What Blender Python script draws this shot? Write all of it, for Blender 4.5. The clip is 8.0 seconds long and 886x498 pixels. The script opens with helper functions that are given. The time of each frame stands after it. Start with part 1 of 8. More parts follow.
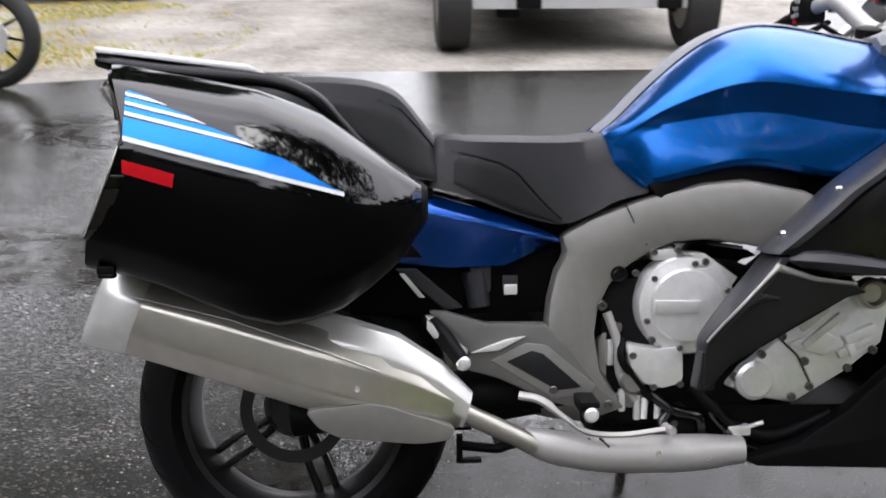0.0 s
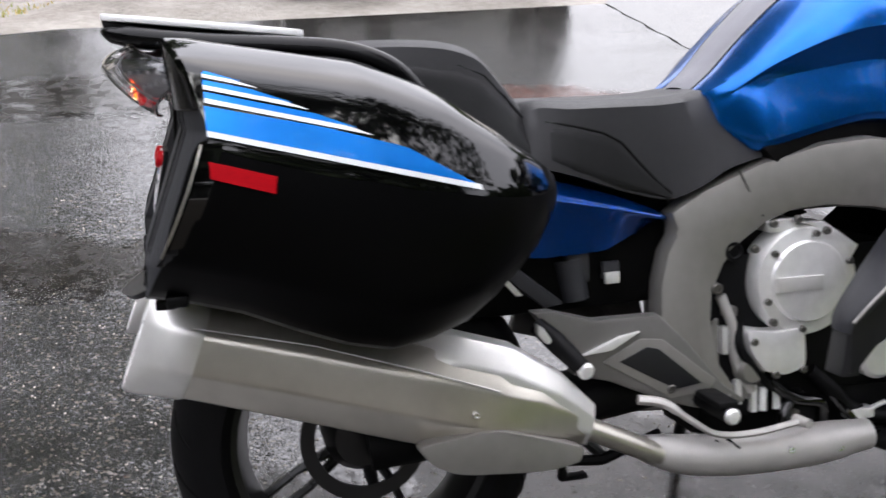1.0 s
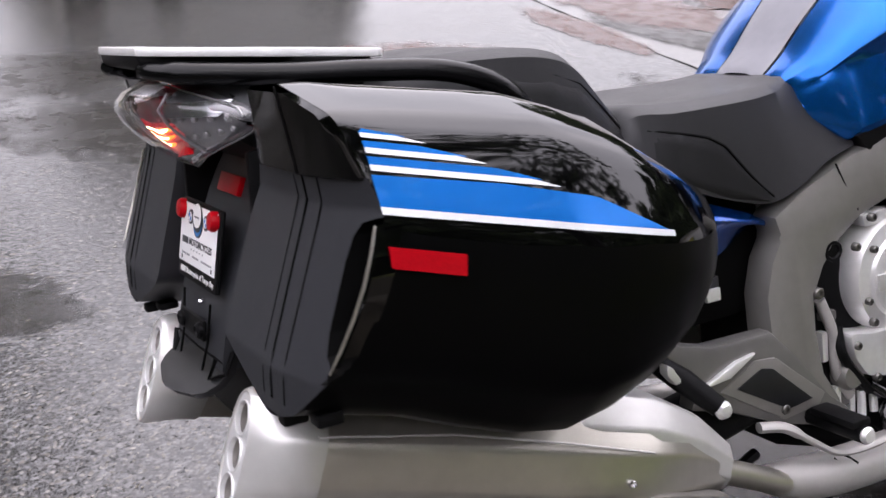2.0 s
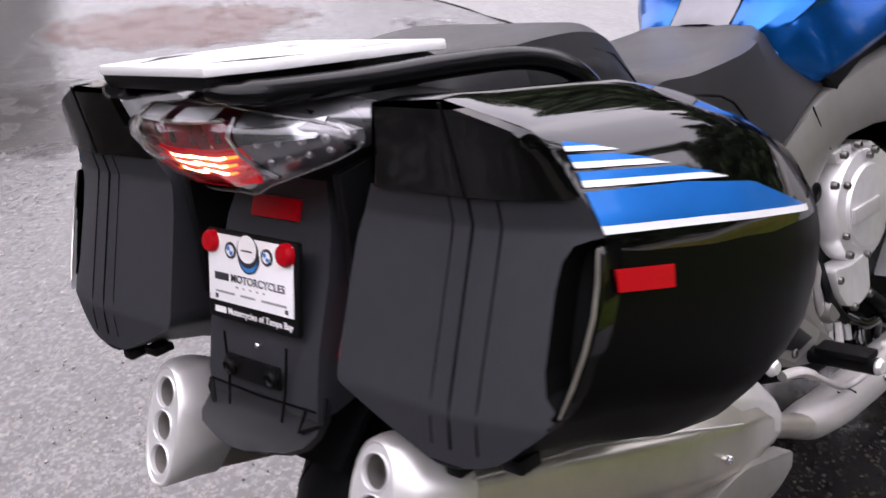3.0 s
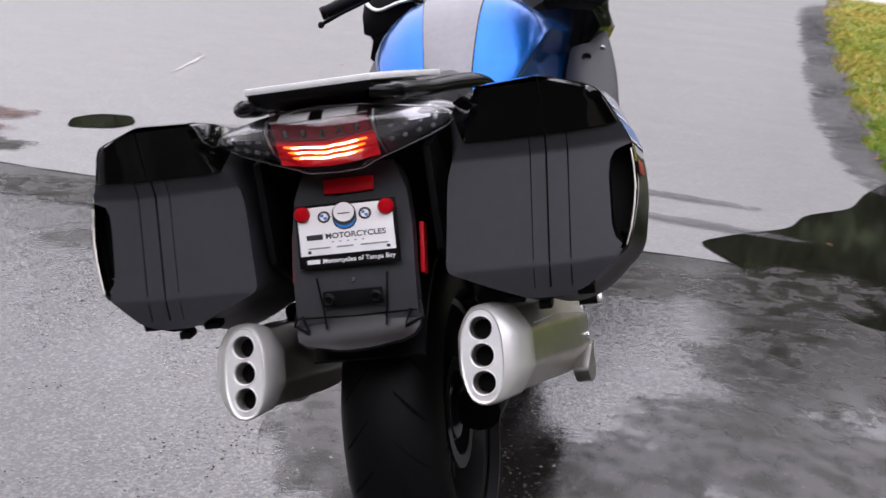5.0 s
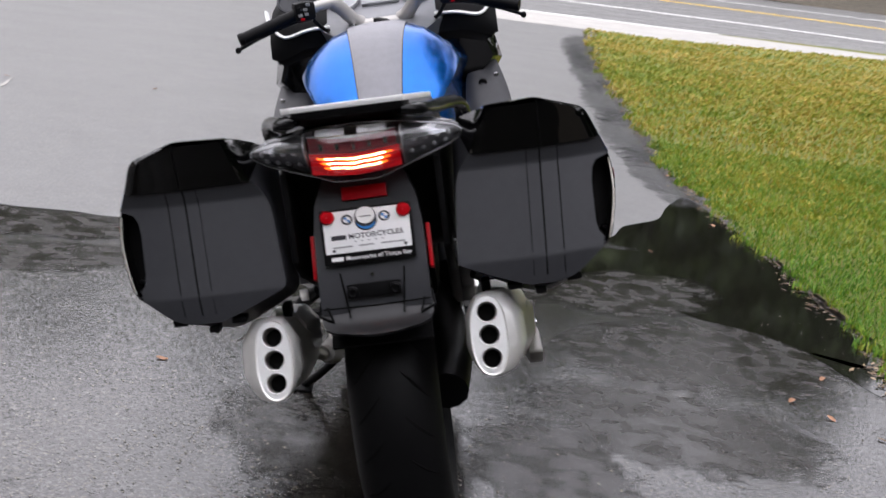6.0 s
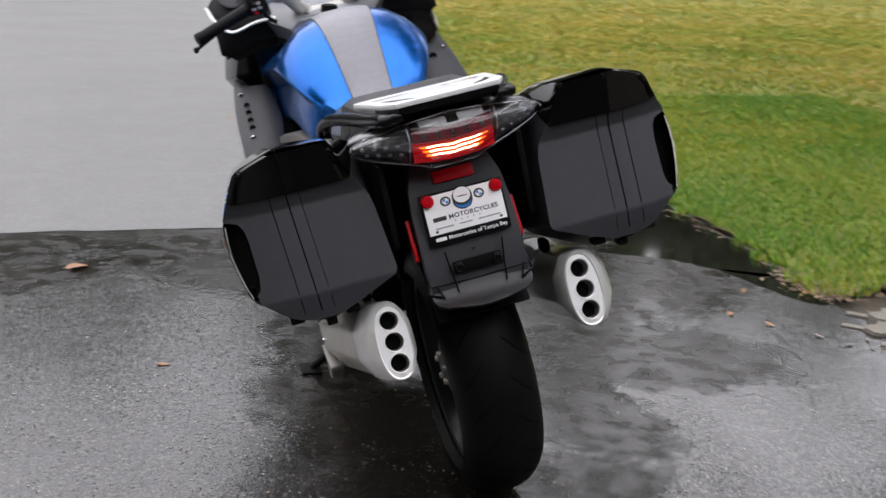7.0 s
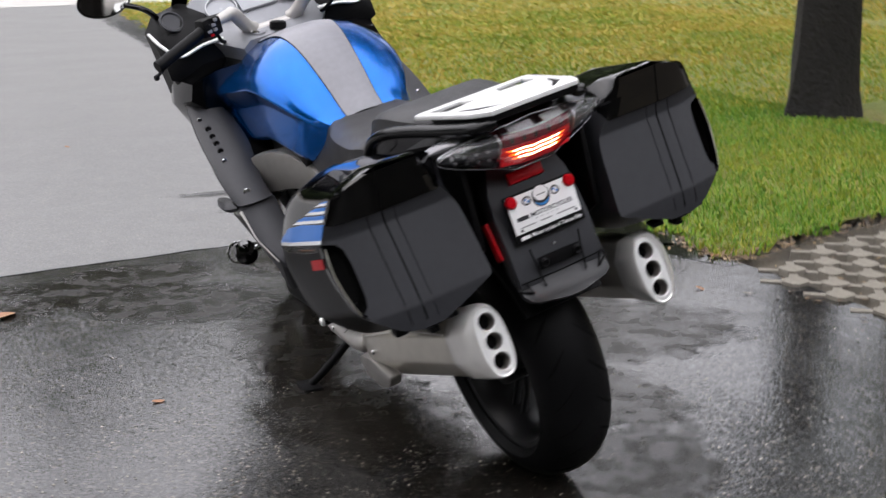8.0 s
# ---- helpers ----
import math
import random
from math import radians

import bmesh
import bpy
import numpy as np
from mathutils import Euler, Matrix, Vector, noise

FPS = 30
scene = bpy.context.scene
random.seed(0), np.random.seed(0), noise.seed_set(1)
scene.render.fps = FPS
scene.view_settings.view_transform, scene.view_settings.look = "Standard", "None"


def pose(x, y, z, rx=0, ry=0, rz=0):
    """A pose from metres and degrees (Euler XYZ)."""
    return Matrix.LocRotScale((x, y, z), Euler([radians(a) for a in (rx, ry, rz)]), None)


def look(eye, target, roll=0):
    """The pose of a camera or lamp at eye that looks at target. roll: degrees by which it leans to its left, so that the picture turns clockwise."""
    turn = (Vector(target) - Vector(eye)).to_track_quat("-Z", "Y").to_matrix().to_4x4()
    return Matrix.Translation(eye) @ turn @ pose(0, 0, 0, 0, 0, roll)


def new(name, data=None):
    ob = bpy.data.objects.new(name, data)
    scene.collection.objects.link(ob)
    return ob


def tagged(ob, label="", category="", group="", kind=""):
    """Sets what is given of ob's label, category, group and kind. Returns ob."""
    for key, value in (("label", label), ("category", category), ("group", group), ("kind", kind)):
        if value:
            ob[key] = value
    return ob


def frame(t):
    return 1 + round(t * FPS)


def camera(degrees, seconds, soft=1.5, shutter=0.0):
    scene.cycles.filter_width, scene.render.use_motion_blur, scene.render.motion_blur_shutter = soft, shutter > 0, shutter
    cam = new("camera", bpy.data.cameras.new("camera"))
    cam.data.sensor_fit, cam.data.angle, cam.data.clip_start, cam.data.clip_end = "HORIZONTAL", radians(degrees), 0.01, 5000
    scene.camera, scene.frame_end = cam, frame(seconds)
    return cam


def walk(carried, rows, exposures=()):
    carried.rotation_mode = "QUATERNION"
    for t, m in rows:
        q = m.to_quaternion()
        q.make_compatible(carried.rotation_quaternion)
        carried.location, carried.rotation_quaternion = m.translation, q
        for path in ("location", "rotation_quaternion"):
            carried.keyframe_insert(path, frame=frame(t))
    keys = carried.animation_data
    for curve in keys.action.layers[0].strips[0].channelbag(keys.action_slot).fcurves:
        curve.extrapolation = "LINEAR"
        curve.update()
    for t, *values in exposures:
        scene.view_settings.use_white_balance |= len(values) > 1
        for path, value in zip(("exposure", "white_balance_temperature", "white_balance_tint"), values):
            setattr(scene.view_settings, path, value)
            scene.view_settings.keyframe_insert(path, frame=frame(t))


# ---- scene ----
# ---- camera ----
cam = camera(40.57, 8.0, shutter=0.5)
PATH = [
    (0.0, 2.1574, 0.1796, 1.4563, 70.081, -0.106, 86.925),
    (0.5, 1.9131, -0.0856, 1.4065, 68.236, -0.815, 80.65),
    (1.0, 1.7142, -0.3039, 1.4095, 67.299, -0.154, 75.796),
    (1.5, 1.4651, -0.5096, 1.4306, 64.447, 0.866, 70.875),
    (1.7, 1.3552, -0.578, 1.4335, 64.366, 0.891, 67.286),
    (2.8, 0.8902, -0.9333, 1.4448, 61.819, -1.154, 48.763),
    (3.0, 0.7964, -0.9904, 1.4492, 61.306, -0.385, 44.685),
    (3.5, 0.6082, -1.197, 1.3924, 64.714, -1.711, 34.056),
    (4.0, 0.4828, -1.4876, 1.3478, 66.622, -2.239, 23.568),
    (4.2, 0.4551, -1.6126, 1.328, 68.257, -3.635, 20.257),
    (5.3, 0.199, -2.3232, 1.3634, 73.062, -4.925, 8.2),
    (5.5, 0.116, -2.4123, 1.3746, 73.34, -5.155, 5.454),
    (6.0, -0.131, -2.524, 1.3378, 74.972, -7.09, -0.355),
    (6.5, -0.4577, -2.5911, 1.338, 75.703, -5.654, -4.441),
    (7.0, -0.8246, -2.5991, 1.3522, 74.146, -2.677, -13.629),
    (7.5, -1.1552, -2.5532, 1.3554, 75.078, -2.443, -20.86),
    (8.0, -1.5053, -2.4266, 1.366, 74.375, 0.371, -26.814),
]
walk(cam, [(r[0], pose(*r[1:])) for r in PATH], [(0.0, 0.66, 6350, 8), (1.0, 0.6, 6350, 9), (1.7, 0.58, 6400, 13), (3.0, 0.68, 6450, 18), (4.2, 0.62, 6450, 17), (5.5, 0.28, 6400, 12), (7.0, 0.2, 6500, 8), (8.0, 0.3, 6500, 8)])

# ---- sky and sun: bright overcast after rain ----
world = bpy.data.worlds.new("overcast")
scene.world = world
world.use_nodes = True
wn, wl = world.node_tree.nodes, world.node_tree.links
wn.clear()
SUN_EL, SUN_ROT = radians(55), radians(-60)
sky = wn.new("ShaderNodeTexSky")
sky.sky_type, sky.sun_disc = "NISHITA", False
sky.sun_elevation, sky.sun_rotation = SUN_EL, SUN_ROT
sky.dust_density, sky.air_density = 4.0, 1.5
coord = wn.new("ShaderNodeTexCoord")
cloud = wn.new("ShaderNodeTexNoise")
cloud.inputs["Scale"].default_value, cloud.inputs["Detail"].default_value = 2.2, 5.0
ramp = wn.new("ShaderNodeValToRGB")
ramp.color_ramp.elements[0].position, ramp.color_ramp.elements[0].color = 0.3, (10.9, 10.8, 11.9, 1)
ramp.color_ramp.elements[1].position, ramp.color_ramp.elements[1].color = 0.72, (20.2, 19.3, 20.4, 1)
blend = wn.new("ShaderNodeMix")
blend.data_type = "RGBA"
blend.inputs["Factor"].default_value = 0.88
back = wn.new("ShaderNodeBackground")
back.inputs["Strength"].default_value = 0.15
out = wn.new("ShaderNodeOutputWorld")
wl.new(coord.outputs["Generated"], cloud.inputs["Vector"])
wl.new(cloud.outputs["Fac"], ramp.inputs["Fac"])
wl.new(sky.outputs["Color"], blend.inputs["A"])
wl.new(ramp.outputs["Color"], blend.inputs["B"])
# an overcast sky is brighter overhead than at the horizon
split = wn.new("ShaderNodeSeparateXYZ")
wl.new(coord.outputs["Generated"], split.inputs["Vector"])
rise = wn.new("ShaderNodeMapRange")
rise.inputs["From Min"].default_value, rise.inputs["From Max"].default_value = 0.0, 1.0
rise.inputs["To Min"].default_value, rise.inputs["To Max"].default_value = 0.6, 1.42
wl.new(split.outputs["Z"], rise.inputs["Value"])
level = wn.new("ShaderNodeVectorMath")
level.operation = "SCALE"
wl.new(blend.outputs["Result"], level.inputs[0])
wl.new(rise.outputs["Result"], level.inputs["Scale"])
wl.new(level.outputs["Vector"], back.inputs["Color"])
wl.new(back.outputs["Background"], out.inputs["Surface"])

sun_data = bpy.data.lights.new("sun", "SUN")
sun_data.energy, sun_data.angle, sun_data.color = 0.8, radians(25), (1.0, 0.97, 0.92)
sun = new("sun", sun_data)
sun.matrix_world = look((6 * math.sin(-SUN_ROT), 6 * math.cos(SUN_ROT), 9), (0, 0, 0))

# ---- materials ----
def mat(name, color=(0.5, 0.5, 0.5), rough=0.5, metal=0.0, coat=0.0, vary=0.15, scale=40.0, bump=0.0, bump_scale=400.0,
        rough_vary=0.1, emit=None, power=0.0, spec=0.5, flake=0.0):
    """A surface with colour and gloss varied at two scales and fine relief."""
    m = bpy.data.materials.new(name)
    m.use_nodes = True
    n, l = m.node_tree.nodes, m.node_tree.links
    b = n["Principled BSDF"]
    tc = n.new("ShaderNodeTexCoord")
    big, fine = n.new("ShaderNodeTexNoise"), n.new("ShaderNodeTexNoise")
    for node, s, d in ((big, scale * 0.12, 3.0), (fine, scale, 4.0)):
        node.inputs["Scale"].default_value, node.inputs["Detail"].default_value = s, d
        l.new(tc.outputs["Object"], node.inputs["Vector"])
    both = n.new("ShaderNodeMath")
    both.operation = "ADD"
    l.new(big.outputs["Fac"], both.inputs[0])
    l.new(fine.outputs["Fac"], both.inputs[1])
    span = n.new("ShaderNodeMapRange")
    span.inputs["From Min"].default_value, span.inputs["From Max"].default_value = 0.6, 1.4
    span.inputs["To Min"].default_value, span.inputs["To Max"].default_value = 1 - vary, 1 + vary
    l.new(both.outputs[0], span.inputs["Value"])
    tint = n.new("ShaderNodeVectorMath")
    tint.operation = "SCALE"
    tint.inputs[0].default_value = color
    l.new(span.outputs["Result"], tint.inputs["Scale"])
    l.new(tint.outputs["Vector"], b.inputs["Base Color"])
    gloss = n.new("ShaderNodeMapRange")
    gloss.inputs["From Min"].default_value, gloss.inputs["From Max"].default_value = 0.3, 0.7
    gloss.inputs["To Min"].default_value, gloss.inputs["To Max"].default_value = max(0.0, rough - rough_vary * rough), min(1.0, rough + rough_vary * rough)
    l.new(big.outputs["Fac"], gloss.inputs["Value"])
    l.new(gloss.outputs["Result"], b.inputs["Roughness"])
    b.inputs["Metallic"].default_value = metal
    b.inputs["Coat Weight"].default_value = coat
    b.inputs["Coat Roughness"].default_value = 0.03
    b.inputs["Specular IOR Level"].default_value = spec
    if bump:
        grain = n.new("ShaderNodeTexNoise")
        grain.inputs["Scale"].default_value, grain.inputs["Detail"].default_value = bump_scale, 2.0
        l.new(tc.outputs["Object"], grain.inputs["Vector"])
        bp = n.new("ShaderNodeBump")
        bp.inputs["Strength"].default_value, bp.inputs["Distance"].default_value = bump, 0.001
        l.new(grain.outputs["Fac"], bp.inputs["Height"])
        l.new(bp.outputs["Normal"], b.inputs["Normal"])
    if emit:
        b.inputs["Emission Color"].default_value = (*emit, 1)
        b.inputs["Emission Strength"].default_value = power
    return m


def clear(name, color, rough=0.02, ior=1.45):
    """Clear or tinted plastic and glass."""
    m = bpy.data.materials.new(name)
    m.use_nodes = True
    b = m.node_tree.nodes["Principled BSDF"]
    b.inputs["Base Color"].default_value = (*color, 1)
    b.inputs["Roughness"].default_value = rough
    b.inputs["Transmission Weight"].default_value = 1.0
    b.inputs["IOR"].default_value = ior
    return m


M = {
    "black_gloss": mat("black_gloss", (0.001, 0.001, 0.0012), 0.05, spec=0.55, vary=0.2, scale=8),
    "black_lower": mat("black_lower", (0.0013, 0.0013, 0.0015), 0.36, spec=0.06, vary=0.2, scale=12),
    "black_satin": mat("black_satin", (0.0025, 0.0025, 0.003), 0.28, spec=0.3, vary=0.2, scale=20),
    "black_matte": mat("black_matte", (0.003, 0.003, 0.0034), 0.5, spec=0.13, vary=0.2, scale=60, bump=0.25, bump_scale=900),
    "rail_black": mat("rail_black", (0.002, 0.002, 0.0024), 0.22, spec=0.2, vary=0.2, scale=20),
    "shell_grey": mat("shell_grey", (0.025, 0.026, 0.030), 0.5, spec=0.36, vary=0.12, scale=50, bump=0.3, bump_scale=1200),
    "leg_black": mat("leg_black", (0.010, 0.0102, 0.0115), 0.36, spec=0.35, vary=0.15, scale=40, bump=0.2, bump_scale=900),
    "bolt": mat("bolt_grey", (0.16, 0.155, 0.145), 0.35, metal=0.8, vary=0.15),
    "holder": mat("holder_plastic", (0.019, 0.0195, 0.0218), 0.46, spec=0.35, vary=0.12, scale=50, bump=0.3, bump_scale=1200),
    "blue": mat("blue_metallic", (0.0002, 0.092, 0.37), 0.23, metal=0.8, coat=0.3, vary=0.1, scale=30),
    "blue_deep": mat("blue_deep", (0.001, 0.075, 0.40), 0.22, metal=0.8, coat=1.0, vary=0.1, scale=30),
    "blue_stripe": mat("blue_stripe", (0.001, 0.17, 0.62), 0.3, metal=0.6, coat=0.15, vary=0.06, scale=30),
    "white_stripe": mat("white_stripe", (0.72, 0.74, 0.75), 0.25, coat=0.6, vary=0.05),
    "silver": mat("silver_satin", (0.70, 0.69, 0.665), 0.36, metal=0.6, vary=0.1, scale=25, bump=0.06, bump_scale=700),
    "steel_dark": mat("brushed_steel", (0.54, 0.515, 0.455), 0.31, metal=0.88, vary=0.12, scale=25, bump=0.08, bump_scale=500),
    "alu": mat("cast_aluminium", (0.84, 0.835, 0.82), 0.38, metal=0.62, vary=0.1, scale=45, bump=0.2, bump_scale=600),
    "frame_grey": mat("frame_grey", (0.25, 0.24, 0.224), 0.42, metal=0.55, vary=0.1, scale=35, bump=0.12, bump_scale=900),
    "silver_matte": mat("silver_matte", (0.46, 0.445, 0.425), 0.5, metal=0.5, vary=0.1, scale=25, bump=0.08, bump_scale=500),
    "hanger_grey": mat("hanger_grey", (0.17, 0.165, 0.155), 0.38, metal=0.5, vary=0.1, scale=35, bump=0.12, bump_scale=900),
    "rack_white": mat("rack_silver", (0.84, 0.84, 0.83), 0.3, metal=0.12, coat=0.3, vary=0.06),
    "rubber": mat("tyre_rubber", (0.0036, 0.0036, 0.004), 0.5, spec=0.12, vary=0.25, scale=60, bump=0.4, bump_scale=500),
    "rim": mat("rim_dark", (0.02, 0.02, 0.021), 0.3, metal=0.5, vary=0.15),
    "chrome": mat("chrome", (0.75, 0.75, 0.76), 0.12, metal=1.0, vary=0.05),
    "seat": mat("seat_vinyl", (0.0155, 0.0155, 0.017), 0.46, spec=0.33, vary=0.15, scale=70, bump=0.5, bump_scale=700),
    "seat_side": mat("seat_side_vinyl", (0.008, 0.008, 0.0088), 0.5, spec=0.25, vary=0.15, scale=70, bump=0.5, bump_scale=900),
    "pad": mat("tank_pad", (0.19, 0.19, 0.21), 0.4, vary=0.1, scale=60, bump=0.25, bump_scale=1100),
    "trim_grey": mat("fairing_grey", (0.025, 0.0255, 0.0295), 0.42, spec=0.4, vary=0.1, scale=60, bump=0.3, bump_scale=1100),
    "red_reflex": mat("red_reflector", (0.42, 0.002, 0.008), 0.35, spec=0.15, vary=0.15, scale=300, bump=0.3, bump_scale=350),
    "face_silver": mat("face_silver", (0.8, 0.8, 0.79), 0.35, metal=0.55, vary=0.06),
    # near-black that paints shade into hollows; also colours seams and grooves
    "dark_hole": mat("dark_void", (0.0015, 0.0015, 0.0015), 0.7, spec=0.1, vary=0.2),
    "pipe_inner": mat("pipe_inner", (0.3, 0.28, 0.26), 0.5, metal=0.8, vary=0.3),
    "plate_white": mat("plate_white", (0.9, 0.9, 0.9), 0.35, vary=0.03),
    "ink": mat("ink", (0.03, 0.03, 0.035), 0.4, vary=0.05),
    "ink_grey": mat("ink_grey", (0.3, 0.3, 0.31), 0.5, vary=0.05),
    "ink_blue": mat("ink_blue", (0.03, 0.22, 0.6), 0.4, vary=0.05),
    "lettering": mat("lettering_white", (0.8, 0.8, 0.8), 0.4, vary=0.03),
    "led_on": mat("led_strip_lit", (0.6, 0.1, 0.02), 0.4, emit=(1.0, 0.14, 0.01), power=3.2),
    "led_hot": mat("led_core_lit", (0.8, 0.4, 0.1), 0.4, emit=(1.0, 0.8, 0.4), power=11.0),
    "red_inner": mat("red_lamp_inner", (0.2, 0.02, 0.035), 0.25, coat=0.5, vary=0.2, scale=200),
    "lamp_silver": mat("lamp_reflector", (0.4, 0.4, 0.41), 0.35, metal=0.6, vary=0.1),
    "lens": clear("lens_clear", (0.9, 0.9, 0.91)),
    "lamp_mid": mat("lamp_mid_grey", (0.28, 0.28, 0.29), 0.22, metal=0.8, vary=0.1),
    "lamp_dark": mat("lamp_dark_grey", (0.19, 0.19, 0.2), 0.28, metal=0.6, vary=0.15),
    "lamp_mirror": mat("lamp_mirror", (0.33, 0.335, 0.35), 0.2, metal=0.95, vary=0.08),
    "red_lit": mat("red_lamp_lit", (0.4, 0.004, 0.008), 0.3, coat=0.3, vary=0.1, emit=(1.0, 0.0, 0.012), power=0.16),
    # white that paints the sky's reflection in the lens top
    "sky_patch_white": mat("lens_sky_white", (0.7, 0.7, 0.71), 0.3, vary=0.05),
    "glass": clear("clear_lens", (0.95, 0.95, 0.95)),
    "mirror": mat("mirror_glass", (0.85, 0.85, 0.85), 0.02, metal=1.0, vary=0.0),
    "dash": mat("dash_silver", (0.20, 0.205, 0.22), 0.42, metal=0.3, vary=0.1),
    "dial": mat("dial_face", (0.30, 0.31, 0.33), 0.25, vary=0.08),
}


def nodes_of(name):
    m = bpy.data.materials.new(name)
    m.use_nodes = True
    return m, m.node_tree.nodes, m.node_tree.links, m.node_tree.nodes["Principled BSDF"]


def noise_node(n, l, vec, scale, detail=4.0, rough=0.55):
    t = n.new("ShaderNodeTexNoise")
    t.inputs["Scale"].default_value, t.inputs["Detail"].default_value, t.inputs["Roughness"].default_value = scale, detail, rough
    l.new(vec, t.inputs["Vector"])
    return t.outputs["Fac"]


def ramp_node(n, l, fac, stops):
    r = n.new("ShaderNodeValToRGB")
    el = r.color_ramp.elements
    while len(el) < len(stops):
        el.new(0.5)
    for e, (p, c) in zip(el, stops):
        e.position = p
        e.color = (*c, 1) if isinstance(c, tuple) else (c, c, c, 1)
    l.new(fac, r.inputs["Fac"])
    return r.outputs["Color"]


def math_node(n, l, op, a, b):
    t = n.new("ShaderNodeMath")
    t.operation = op
    for i, v in enumerate((a, b)):
        if isinstance(v, (int, float)):
            t.inputs[i].default_value = v
        else:
            l.new(v, t.inputs[i])
    return t.outputs[0]


def asphalt(name, dark, stones, share, smooth, coarse, relief, stain, stone_scale=130.0, stain_at=0.58, wet_lo=0.42, wet_hi=0.58, even=0.12, mottle=0.7):
    """Wet asphalt: dark binder with pale stones, a water film of uneven depth, brown stains."""
    m, n, l, b = nodes_of(name)
    v = n.new("ShaderNodeTexCoord").outputs["Object"]
    vor = n.new("ShaderNodeTexVoronoi")
    vor.inputs["Scale"].default_value = stone_scale
    l.new(v, vor.inputs["Vector"])
    cell = n.new("ShaderNodeSeparateColor")
    l.new(vor.outputs["Color"], cell.inputs["Color"])
    long_map = n.new("ShaderNodeMapping")
    long_map.inputs["Scale"].default_value = (0.8, 1.3, 1.0)
    long_map.inputs["Rotation"].default_value = (0, 0, radians(18))
    l.new(v, long_map.inputs["Vector"])
    patch = noise_node(n, l, long_map.outputs["Vector"], 1.3, 8.0, 0.6)
    mid = noise_node(n, l, v, 6.5, 7.0, 0.7)
    fine = noise_node(n, l, v, 75.0, 3.0)
    col = ramp_node(n, l, cell.outputs["Red"], [(0.0, dark * 0.6), (1.0 - share - 0.12, dark), (1.0 - share, stones * 0.45), (1.0, (stones, stones * 0.95, stones * 0.86))])
    dirt = ramp_node(n, l, mid, [(0.36, 1 - mottle), (0.64, 1 + mottle)])
    mul = n.new("ShaderNodeMix")
    mul.data_type, mul.blend_type = "RGBA", "MULTIPLY"
    mul.inputs["Factor"].default_value = 1.0
    l.new(col, mul.inputs["A"])
    l.new(dirt, mul.inputs["B"])
    tint = n.new("ShaderNodeMix")
    tint.data_type = "RGBA"
    l.new(ramp_node(n, l, noise_node(n, l, v, 2.7, 5.0, 0.6), [(stain_at, 0.0), (stain_at + 0.14, 0.6)]), tint.inputs["Factor"])
    l.new(mul.outputs["Result"], tint.inputs["A"])
    tint.inputs["B"].default_value = (*stain, 1)
    wet = math_node(n, l, "ADD", math_node(n, l, "MULTIPLY", patch, 0.62), math_node(n, l, "MULTIPLY", mid, 0.38))
    l.new(tint.outputs["Result"], b.inputs["Base Color"])
    l.new(ramp_node(n, l, wet, [(wet_lo, smooth), (wet_hi, coarse)]), b.inputs["Roughness"])
    bp = n.new("ShaderNodeBump")
    bp.inputs["Distance"].default_value = relief
    l.new(ramp_node(n, l, wet, [(wet_lo, even), (wet_hi, 1.0)]), bp.inputs["Strength"])
    h = math_node(n, l, "ADD", math_node(n, l, "MULTIPLY", vor.outputs["Distance"], -0.8), math_node(n, l, "MULTIPLY", fine, 0.7))
    l.new(h, bp.inputs["Height"])
    l.new(bp.outputs["Normal"], b.inputs["Normal"])
    return m


